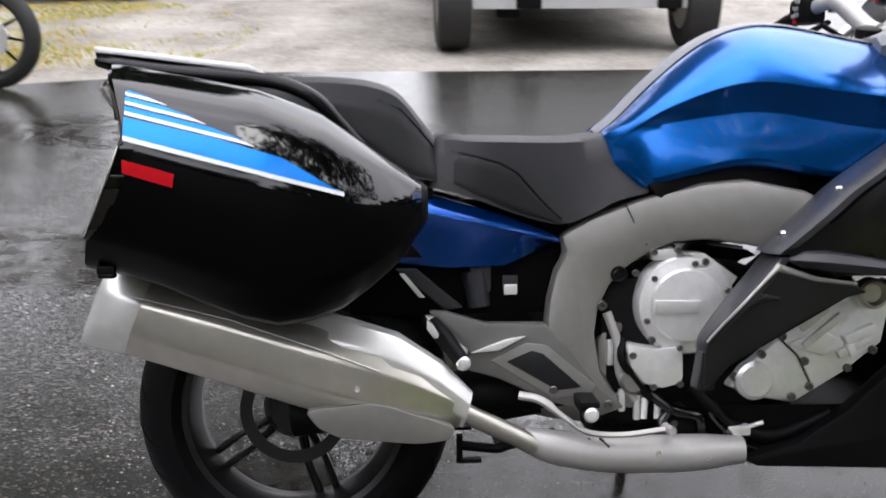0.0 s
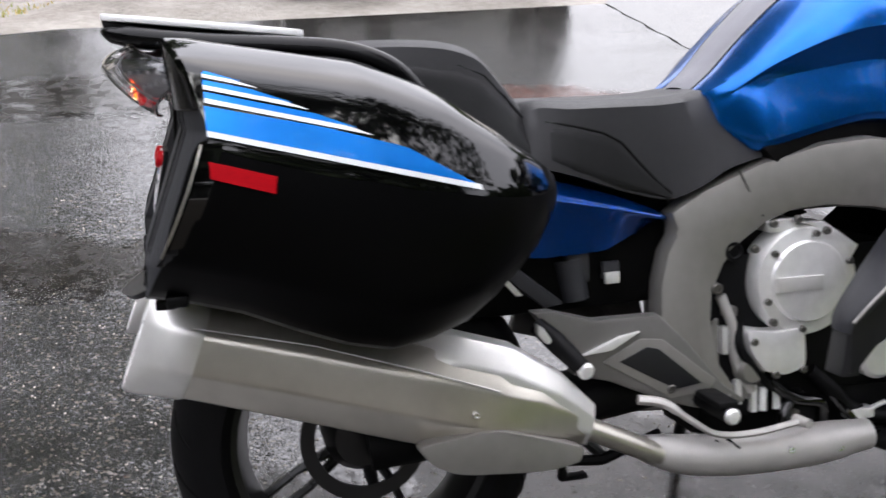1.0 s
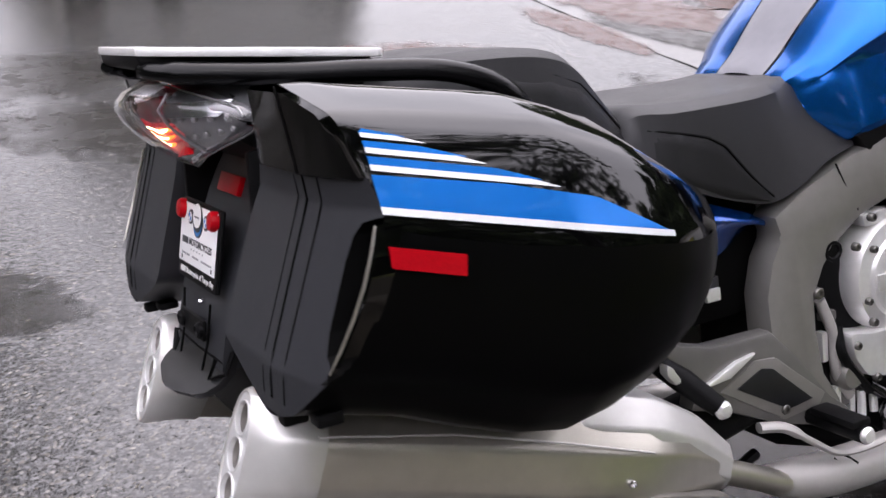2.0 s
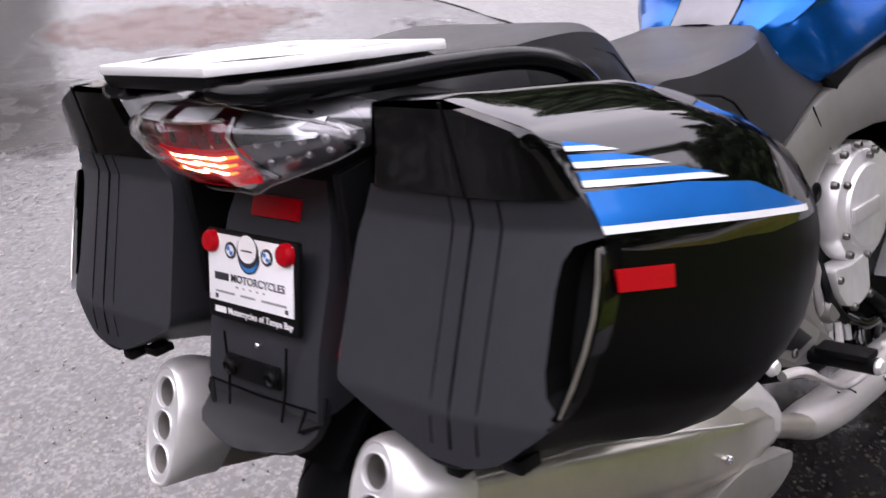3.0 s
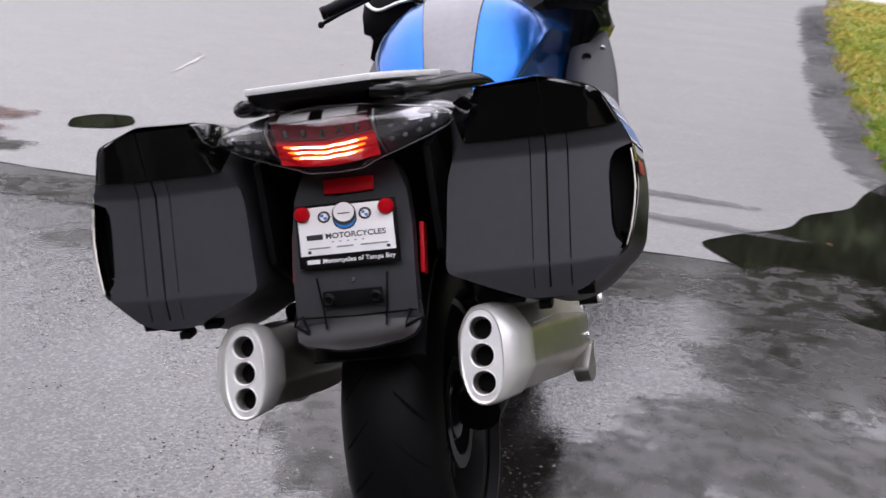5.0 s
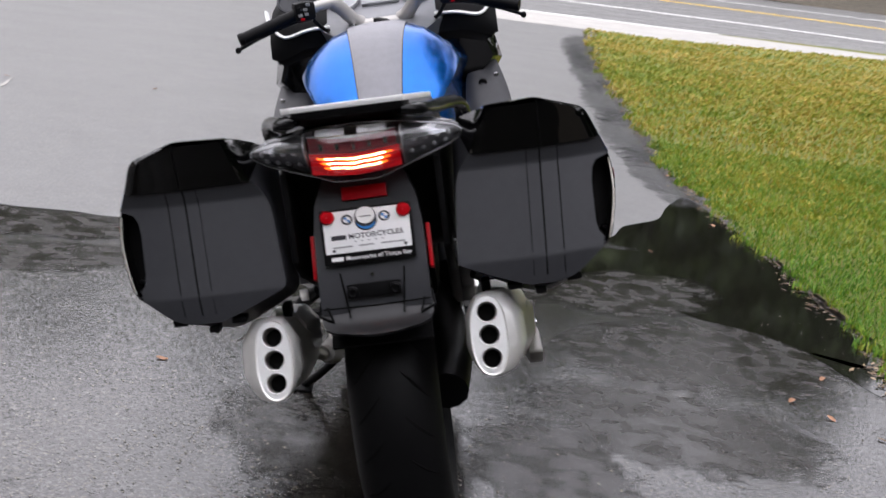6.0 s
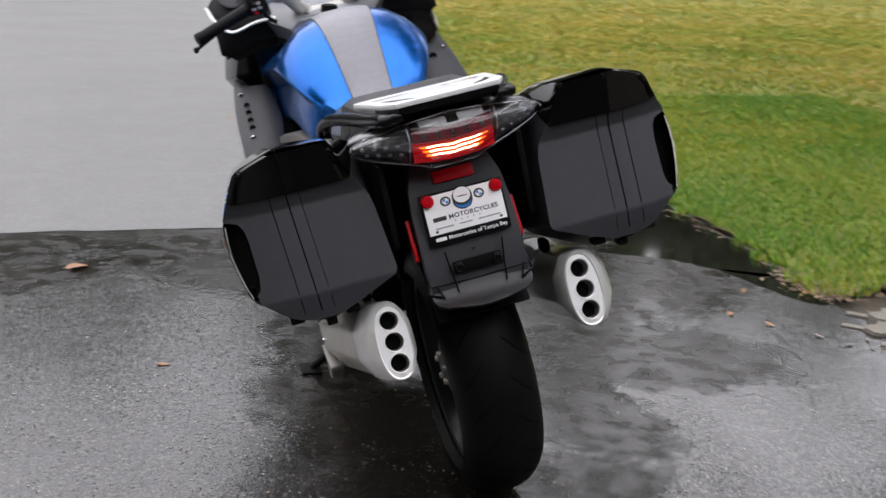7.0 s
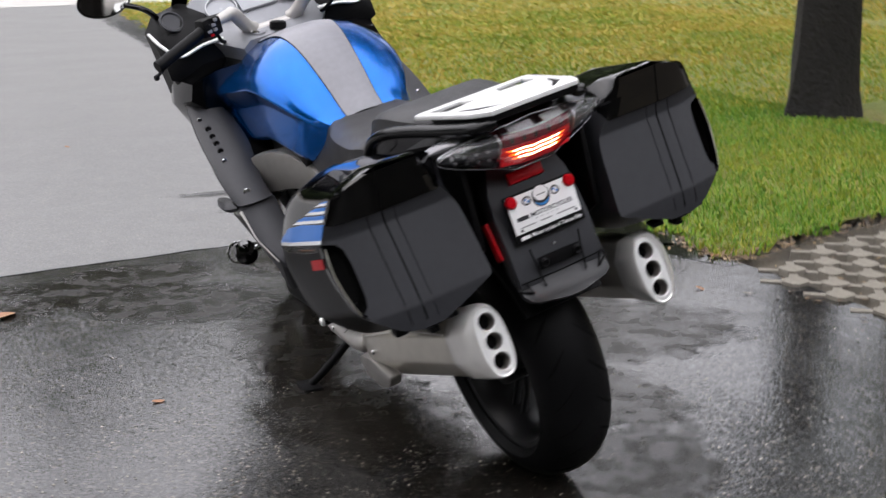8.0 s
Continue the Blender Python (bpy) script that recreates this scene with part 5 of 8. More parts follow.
def text(name, words, size, cx, cz, material, parent, y=-0.0142, stretch=1.0):
    """Raised lettering as a mesh."""
    cu = bpy.data.curves.new(name, "FONT")
    cu.body, cu.size, cu.align_x, cu.align_y, cu.extrude = words, size, "CENTER", "CENTER", 0.0002
    cu.space_character, cu.offset = 1.05, size * 0.018
    tmp = new(name, cu)
    dg = bpy.context.evaluated_depsgraph_get()
    me = bpy.data.meshes.new_from_object(tmp.evaluated_get(dg))
    bpy.data.objects.remove(tmp)
    me.transform(PLATE @ Matrix.Translation((cx, y, cz)) @ Matrix.Rotation(radians(90), 4, "X") @ Matrix.Diagonal((stretch, 1, 1, 1)))
    me.materials.clear()
    me.materials.append(material)
    ob = new(name, me)
    ob.parent = parent
    return ob


text("lettering", "MOTORCYCLES", 0.0152, 0.017, -0.006, M["ink"], plate_frame)
plate_piece("lettering_bar", -0.059, -0.006, 0.030, 0.0105, -0.0137, 0.0005, M["ink"], "", 0, plate_frame)
for k, (cx, w) in enumerate(((-0.052, 0.04), (-0.004, 0.03), (0.05, 0.05))):
    plate_piece("lettering_bar", cx, -0.028, w, 0.003, -0.0137, 0.0005, M["ink_grey"], "", 0, plate_frame)
for k in range(5):
    plate_piece("lettering_bar", -0.026 + 0.014 * k, -0.0175, 0.004, 0.0022, -0.0137, 0.0005, M["ink_grey"], "", 0, plate_frame)
text("lettering", "Motorcycles of Tampa Bay", 0.0128, 0.018, -0.0545, M["lettering"], plate_frame, -0.0126, 0.92)
plate_piece("lettering_bar", -0.066, -0.0545, 0.024, 0.0088, -0.0121, 0.0006, M["lettering"], "", 0, plate_frame)
part("plate_slot", on_plate(merge(block(-0.073, -0.0128, -0.035, 0.016, 0.001, 0.009, 0.0), block(0.073, -0.0128, -0.035, 0.016, 0.001, 0.009, 0.0))), M["lettering"], plate_frame)
part("plate_slot", on_plate(merge(block(-0.071, -0.0134, -0.035, 0.006, 0.001, 0.006, 0.0), block(0.075, -0.0134, -0.035, 0.006, 0.001, 0.006, 0.0))), M["ink"], plate_frame)


def disc(cx, cz, r, y, t, r0=0.0):
    m = PLATE @ Matrix.Translation((cx, y, cz)) @ Matrix.Rotation(radians(-90), 4, "Z")
    return lathe([(max(r0, 0.0004), 0), (r, 0), (r, t), (max(r0, 0.0004), t)], m, 28, r0 > 0)


for s in (-1, 1):
    part("badge_ring", disc(s * 0.038, 0.033, 0.0118, -0.0137, 0.0008), M["ink"], plate_frame)
    part("badge_field", disc(s * 0.038, 0.033, 0.0078, -0.0146, 0.0006), M["plate_white"], plate_frame)
    part("badge_quarter", on_plate(merge(block(s * 0.038 - 0.003, -0.0154, 0.036, 0.0055, 0.0006, 0.0055, 0), block(s * 0.038 + 0.003, -0.0154, 0.030, 0.0055, 0.0006, 0.0055, 0))), M["ink_blue"], plate_frame)
    part("round_reflector", lathe([(0.0135, 0), (0.0135, 0.006), (0.011, 0.010), (0.0005, 0.011)], PLATE @ Matrix.Translation((s * 0.0775, -0.012, 0.042)) @ Matrix.Diagonal((1.058, 1, 1.19, 1)) @ Matrix.Rotation(radians(-90), 4, "Z"), 24), M["red_reflex"], plate_frame, "round red bolt reflector")
part("emblem", disc(0.0, 0.027, 0.0225, -0.0137, 0.0007), M["ink"], plate_frame)
part("emblem", disc(0.0, 0.027, 0.0195, -0.0144, 0.0006), M["ink_blue"], plate_frame)
part("emblem", disc(0.0, 0.036, 0.0225, -0.0151, 0.0006), M["ink"], plate_frame)
part("emblem", disc(0.0, 0.0395, 0.0192, -0.0158, 0.0006), M["plate_white"], plate_frame, "round white emblem")
part("emblem_bar", on_plate(block(0.0, -0.0167, 0.037, 0.022, 0.0005, 0.0022, 0)), M["ink"], plate_frame)
part("emblem_bar", on_plate(block(0.0, -0.0154, 0.0205, 0.022, 0.0005, 0.0028, 0)), M["plate_white"], plate_frame)

part("rear_reflector", block(0, -0.2425, 0.848, 0.088, 0.008, 0.026, 0.002, Matrix.Rotation(radians(-24), 4, "X")), M["red_reflex"], holder, "red rectangular rear reflector")
for s in (1, -1):
    part("side_marker", block(s * 0.1145, -0.250, 0.728, 0.008, 0.024, 0.088, 0.002, Matrix.Rotation(radians(-28), 4, "X")), M["red_reflex"], holder, "tall red side reflector")
    part("holder_knob", lathe([(0.011, 0), (0.011, 0.006), (0.008, 0.009), (0.006, 0.006), (0.0005, 0.006)], Matrix.Translation((s * 0.0415, -0.323, 0.674)) @ Matrix.Rotation(radians(-90), 4, "Z"), 18), M["black_matte"], holder)
    part("holder_rib", tube([(s * 0.062, -0.312, 0.71), (s * 0.056, -0.322, 0.66), (s * 0.052, -0.334, 0.625)], 0.0018, 6), M["dark_hole"], holder)
    part("hook", tube([(s * 0.108, -0.305, 0.655), (s * 0.113, -0.32, 0.63), (s * 0.085, -0.335, 0.622), (s * 0.095, -0.325, 0.648)], 0.003, 6), M["black_matte"], holder)
part("holder_plate", block(0, -0.3225, 0.674, 0.105, 0.006, 0.028, 0.003, Matrix.Rotation(radians(-8), 4, "X")), M["black_matte"], holder)
part("centre_screw", bolt_mesh((0, -0.308, 0.701), "y-", 0.004, 0.004), M["chrome"], holder)
part("holder_line", tube([(-0.104, -0.3195, 0.643), (0, -0.321, 0.641), (0.104, -0.3195, 0.643)], 0.0016, 6), M["dark_hole"], holder)


# ---- silencers ----
def oval(c, hw, hh, tilt, n=28, power=3.0):
    """A tall rounded ring round c, in a plane turned by tilt about x."""
    res = []
    for k in range(n):
        a = math.tau * k / n
        x = math.copysign(abs(math.cos(a)) ** (2 / power), math.cos(a)) * hw
        z = math.copysign(abs(math.sin(a)) ** (2 / power), math.sin(a)) * hh
        res.append((c[0] + x, c[1] + z * math.sin(tilt), c[2] + z * math.cos(tilt)))
    return res


TILT = radians(22)
HEX = [(0.0, 1.0), (0.52, 0.94), (0.98, 0.42), (1.0, -0.34), (0.56, -0.9), (0.0, -1.0), (-0.56, -0.9), (-1.0, -0.34), (-0.98, 0.42), (-0.52, 0.94)]


def finer(poly, gap=0.16):
    """The outline with points added on its long sides."""
    res = []
    for a, b in zip(poly, poly[1:] + poly[:1]):
        k = max(1, int(math.dist(a, b) / gap))
        res += [(a[0] + (b[0] - a[0]) * j / k, a[1] + (b[1] - a[1]) * j / k) for j in range(k)]
    return res


def facet(c, hw, hh, tilt, cut=0.10):
    """A ring with flat faces and tight corners round c, in a plane turned by tilt about x."""
    return [(c[0] + x * hw, c[1] + z * hh * math.sin(tilt), c[2] + z * hh * math.cos(tilt)) for x, z in finer(rounded(HEX, cut, 3))]


def end_plate(c, hw, hh, holes, r):
    """A flat oval plate with round holes, facing back and up."""
    bm = bmesh.new()
    u = Vector((0, math.sin(TILT), math.cos(TILT)))
    loops = [[Vector(p) for p in oval(c, hw, hh, TILT, 40, 2.4)]]
    for h in holes:
        loops.append([Vector(h) + r * (math.cos(a) * Vector((1, 0, 0)) + math.sin(a) * u) for a in (math.tau * k / 28 for k in range(28))])
    edges = []
    for q in loops:
        vs = [bm.verts.new(p) for p in q]
        edges += [bm.edges.new((vs[k - 1], vs[k])) for k in range(len(vs))]
    bmesh.ops.triangle_fill(bm, use_beauty=True, use_dissolve=False, edges=edges)
    return bm


def blend_ring(c, hw, hh, f):
    """Between the faceted body and the oval end plate."""
    a = [Vector(p) for p in facet(c, hw, hh, TILT)]
    res = []
    for p in a:
        d = p - Vector(c)
        x, z = d.x / hw, d.z / (hh * math.cos(TILT))
        g = (abs(x) ** 2.4 + abs(z) ** 2.4) ** (1 / 2.4)
        res.append(Vector(c) + d.lerp(d / g, f))
    return res


def silencer(sign):
    f = (lambda b: b) if sign > 0 else flip
    body = part("silencer", f(loft([facet((0.224, -0.275, 0.541), 0.056, 0.075, TILT), facet((0.236, -0.12, 0.497), 0.061, 0.079, radians(18)), facet((0.25, 0.04, 0.448), 0.064, 0.081, radians(16)),
                                    facet((0.258, 0.16, 0.412), 0.063, 0.078, radians(16)), facet((0.254, 0.235, 0.390), 0.05, 0.062, radians(16)), facet((0.243, 0.325, 0.352), 0.026, 0.034, radians(16))])), M["steel_dark"], bike, "brushed steel silencer with a triple-outlet silver end cap", 22)
    part("end_cap", f(loft([blend_ring((0.224, -0.268, 0.539), 0.0565, 0.0755, 0.0), blend_ring((0.2235, -0.274, 0.541), 0.059, 0.079, 0.0), blend_ring((0.221, -0.300, 0.552), 0.0585, 0.082, 0.25), blend_ring((0.216, -0.328, 0.559), 0.0525, 0.083, 0.6),
                            blend_ring((0.212, -0.343, 0.562), 0.0435, 0.082, 0.9), blend_ring((0.2085, -0.3492, 0.563), 0.0375, 0.0795, 1.0), blend_ring((0.2085, -0.3512, 0.5638), 0.0355, 0.0772, 1.0), blend_ring((0.2085, -0.3500, 0.5636), 0.0335, 0.0750, 1.0), blend_ring((0.2085, -0.3490, 0.5634), 0.0330, 0.0745, 1.0)], cap1=False)), M["silver"], body, "satin silver end cap", 30)
    holes = [(0.2085, -0.327 + 0.0, 0.606), (0.2085, -0.3435, 0.5645), (0.2085, -0.360, 0.5235)]
    up, back = Vector((0, math.sin(TILT), math.cos(TILT))), Vector((0, -math.cos(TILT), math.sin(TILT)))
    centre = Vector((0.2085, -0.3492, 0.5634))
    holes = [centre + up * k for k in (0.0445, 0.0, -0.0445)]
    part("end_plate", f(end_plate(centre, 0.0332, 0.0747, holes, 0.0195)), M["face_silver"], body, "bright end plate", 0)
    for h in holes:
        m = Matrix.Translation(h) @ Matrix.Rotation(-TILT, 4, "X") @ Matrix.Rotation(radians(-90), 4, "Z")
        part("outlet", f(lathe([(0.0200, -0.004), (0.0212, 0.0005), (0.0206, 0.0022), (0.0194, 0.0014), (0.0188, -0.004)], m, 36, True)), M["face_silver"], body, "bright outlet rim")
        part("outlet_pipe", f(lathe([(0.0194, 0.0), (0.0186, -0.006), (0.0172, -0.014), (0.0165, -0.034), (0.0182, -0.034), (0.0198, -0.012), (0.0200, -0.001)], m, 32, True)), M["pipe_inner"], body, "sooty inner pipe")
        part("outlet_bore", f(lathe([(0.0172, -0.030), (0.0005, -0.032)], m, 24)), M["dark_hole"], body)
    cover = [(0.0, 0.520), (0.05, 0.523), (0.19, 0.478), (0.245, 0.44), (0.325, 0.372), (0.315, 0.34), (0.15, 0.412), (-0.02, 0.462)]
    part("top_shield", f(loft([facet((0.232, -0.015, 0.492), 0.043, 0.060, TILT), facet((0.236, 0.02, 0.488), 0.052, 0.066, TILT), facet((0.240, 0.10, 0.466), 0.060, 0.069, radians(16)), facet((0.245, 0.19, 0.438), 0.060, 0.068, radians(16)), facet((0.243, 0.275, 0.396), 0.043, 0.054, radians(16)), facet((0.243, 0.335, 0.354), 0.026, 0.036, radians(16))])), M["silver"], body, "bright satin heat shield", 22)
    part("lower_shield", f(slab(rounded([(0.035, 0.378), (0.165, 0.390), (0.31, 0.335), (0.30, 0.312), (0.25, 0.308), (0.10, 0.325), (0.06, 0.345)], 0.2, 3), 0.295, 0.326, 0.006, lambda y, z: -0.20 * max(0, y - 0.19))), M["frame_grey"], body, "matte grey lower heat shield")
    part("shield_bolt", f(bolt_mesh((0.318, 0.131, 0.414), "x", 0.006, 0.006)), M["chrome"], body)
    part("seam_line", f(tube([(0.288, -0.27, 0.586), (0.297, -0.1, 0.543), (0.313, 0.05, 0.492), (0.320, 0.17, 0.446)], 0.0016, 6)), M["silver"], body)
    part("bracket", f(block(0.215, -0.06, 0.575, 0.02, 0.04, 0.03, 0.006)), M["black_matte"], body)
    part("link_pipe", f(tube(curve_path([(0.243, 0.31, 0.357), (0.236, 0.38, 0.322), (0.226, 0.46, 0.282), (0.21, 0.52, 0.262)], 4), 0.019, 14)), M["steel_dark"], body)
    bm = f(tube(curve_path([(0.218, 0.44, 0.290), (0.212, 0.52, 0.266), (0.205, 0.62, 0.252), (0.20, 0.75, 0.248), (0.19, 0.875, 0.25)], 4), [0.022, 0.026, 0.030, 0.033, 0.034, 0.035, 0.036, 0.037, 0.037, 0.037, 0.037, 0.037, 0.037, 0.036, 0.034, 0.03, 0.028], 16))
    part("pipe_shield", bm, M["silver_matte"], body, "satin silver pipe heat shield")
    for p in ((0.238, 0.70, 0.258), (0.226, 0.80, 0.245)):
        part("shield_bolt", f(bolt_mesh(p, "x", 0.006, 0.005)), M["chrome"], body)
    for k in range(3):
        part("shield_slot", f(tube([(0.225, 0.545 + 0.022 * k, 0.288), (0.236, 0.562 + 0.022 * k, 0.272)], 0.0028, 6)), M["dark_hole"], body)
    return body


for sign in (1, -1):
    silencer(sign)

# ---- frame, side panels ----
SPAR = [(0.522, 0.672), (0.585, 0.706), (0.685, 0.742), (0.795, 0.771), (0.872, 0.777), (0.99, 0.752), (0.985, 0.70), (0.945, 0.637), (0.87, 0.654), (0.80, 0.662), (0.745, 0.656), (0.70, 0.638), (0.655, 0.61),
        (0.62, 0.575), (0.598, 0.53), (0.588, 0.48), (0.60, 0.41), (0.64, 0.345), (0.60, 0.33), (0.548, 0.40), (0.492, 0.487), (0.50, 0.55), (0.514, 0.604), (0.534, 0.637)]


def spar():
    return slab(SPAR, 0.112, 0.174, 0.018, lambda y, z: 0.33 * max(0, y - 0.72) + (0.012 if z < 0.5 else 0))


spars = both("frame_spar", spar, M["frame_grey"], bike, "satin grey cast frame spar")
for i, s in enumerate((1, -1)):
    part("frame_seam", tube([(s * 0.1735, 0.648, 0.732), (s * 0.1738, 0.668, 0.69), (s * 0.1735, 0.69, 0.652)], 0.0016, 6), M["dark_hole"], spars[i])
    part("frame_plug", lathe([(0.0165, 0), (0.0165, 0.004), (0.012, 0.004), (0.010, 0.001), (0.0005, 0.001)], Matrix.Translation((s * 0.171, 0.636, 0.596)) @ Matrix.Diagonal((s, 1, 1, 1)), 20), M["black_matte"], spars[i], "black rubber frame plug")
    part("frame_bolt", bolt_mesh((s * 0.184, 0.474, 0.49), "x" if s > 0 else "x-", 0.009, 0.006), M["bolt"], spars[i])


def side_panel():
    rows = []
    for k in range(13):
        y = 0.20 + 0.325 * k / 12
        top = table(y, [(0.20, 0.768), (0.261, 0.758), (0.341, 0.735), (0.421, 0.711), (0.503, 0.678), (0.525, 0.664)])
        mid = table(y, [(0.20, 0.735), (0.269, 0.720), (0.357, 0.701), (0.437, 0.683), (0.51, 0.665), (0.525, 0.660)])
        low = table(y, [(0.20, 0.622), (0.308, 0.611), (0.417, 0.613), (0.492, 0.644), (0.525, 0.656)])
        x = table(y, [(0.20, 0.168), (0.35, 0.172), (0.45, 0.166), (0.525, 0.150)])
        h = (mid - low)
        rows.append([(x - 0.034 * (top - mid) / 0.04, y, top), (x - 0.012 * (top - mid) / 0.04, y, mid + (top - mid) * 0.45), (x - 0.001, y, mid + 0.003), (x, y, mid), (x - 0.002, y, mid - 0.004), (x - 0.012, y, mid - h * 0.3), (x - 0.024, y, mid - h * 0.7), (x - 0.032, y, low),
                     (x - 0.045, y, low), (x - 0.06, y, mid), (x - 0.05, y, top)])
    return loft(rows)


both("side_panel", side_panel, M["blue_deep"], bike, "deep blue painted side panel")
# near-black block paints the shade between panel and frame; battery box and bits
part("frame_shade", block(0, 0.33, 0.62, 0.22, 0.44, 0.22, 0.02), M["dark_hole"], bike)
part("shock", tube([(0.11, 0.36, 0.60), (0.115, 0.37, 0.53)], [0.026, 0.022], 14), M["shell_grey"], bike)
part("connector", merge(block(0.118, 0.372, 0.585, 0.02, 0.04, 0.05, 0.004), block(0.124, 0.43, 0.577, 0.014, 0.03, 0.03, 0.003)), M["trim_grey"], bike)
part("hose_clamp", block(0.132, 0.43, 0.565, 0.008, 0.026, 0.02, 0.002), M["alu"], bike)

# ---- foot pegs ----
def hanger():
    return slab([(0.268, 0.532), (0.30, 0.531), (0.376, 0.508), (0.49, 0.505), (0.54, 0.452), (0.60, 0.375), (0.645, 0.338), (0.60, 0.322), (0.50, 0.352), (0.40, 0.40), (0.332, 0.42), (0.345, 0.455), (0.30, 0.49)], 0.155, 0.19, 0.007)


hangers = both("footrest_hanger", hanger, M["hanger_grey"], bike, "satin grey cast footrest hanger")
for i, s in enumerate((1, -1)):
    h = hangers[i]
    part("hanger_recess", slab([(0.414, 0.434), (0.463, 0.4545), (0.485, 0.4486), (0.561, 0.381), (0.512, 0.376)], s * 0.186, s * 0.1955, 0.002), M["leg_black"], h, "dark inset panel")
    part("hanger_rim", slab([(0.385, 0.436), (0.452, 0.469), (0.492, 0.464), (0.588, 0.383), (0.575, 0.366), (0.505, 0.360)], s * 0.186, s * 0.1935, 0.003), M["frame_grey"], h, "raised lighter rim of the hanger")
    part("hanger_edge", slab([(0.345, 0.452), (0.415, 0.478), (0.452, 0.483), (0.40, 0.456)], s * 0.188, s * 0.20, 0.003), M["alu"], h)
    part("hanger_bolt", bolt_mesh((s * 0.192, 0.505, 0.377), "x" if s > 0 else "x-", 0.008, 0.006), M["bolt"], h)
    part("hanger_bolt", bolt_mesh((s * 0.19, 0.612, 0.345), "x" if s > 0 else "x-", 0.009, 0.006), M["bolt"], h)
    part("passenger_peg", merge(tube([(s * 0.19, 0.275, 0.51), (s * 0.225, 0.295, 0.487), (s * 0.262, 0.325, 0.45)], [0.014, 0.017, 0.014], 10, 1.1)), M["black_matte"], h, "folded black rubber passenger footrest")
    part("peg_tip", lathe([(0.012, 0), (0.014, 0.006), (0.009, 0.014), (0.0005, 0.015)], Matrix.Translation((s * 0.263, 0.327, 0.447)) @ Matrix.Diagonal((s, 1, 1, 1)), 14), M["alu"], h)
    part("peg_plate", slab([(0.262, 0.522), (0.272, 0.515), (0.288, 0.49), (0.275, 0.488), (0.262, 0.505)], s * 0.215, s * 0.235, 0.003), M["alu"], h)
    part("rear_strut", slab([(0.205, 0.612), (0.245, 0.612), (0.335, 0.535), (0.30, 0.53)], s * 0.14, s * 0.16, 0.005), M["shell_grey"], h)
    part("strut_trim", slab([(0.212, 0.603), (0.222, 0.604), (0.262, 0.556), (0.25, 0.556)], s * 0.158, s * 0.164, 0.002), M["alu"], h)
    part("rider_peg", merge(tube([(s * 0.19, 0.56, 0.352), (s * 0.30, 0.56, 0.352)], [0.015, 0.014], 10), block(s * 0.25, 0.56, 0.368, 0.09, 0.036, 0.012, 0.004)), M["black_matte"], h, "black rubber rider footrest")
    part("peg_tip", lathe([(0.012, 0), (0.014, 0.004), (0.010, 0.01), (0.0005, 0.011)], Matrix.Translation((s * 0.30, 0.56, 0.352)) @ Matrix.Diagonal((s, 1, 1, 1)), 14), M["alu"], h)
    lever = curve_path([(s * 0.212, 0.436, 0.372), (s * 0.222, 0.478, 0.363), (s * 0.234, 0.521, 0.331), (s * 0.240, 0.564, 0.304), (s * 0.242, 0.63, 0.298), (s * 0.242, 0.715, 0.307)], 5)
    part("foot_lever", tube(lever, [0.011] * 8 + [0.0075] * (len(lever) - 8), 10, 0.75), M["silver_matte"], h, "bare aluminium foot lever")
    part("lever_tip", tube([(s * 0.228, 0.715, 0.307), (s * 0.262, 0.722, 0.307)], [0.010, 0.008], 10), M["silver_matte"], h)

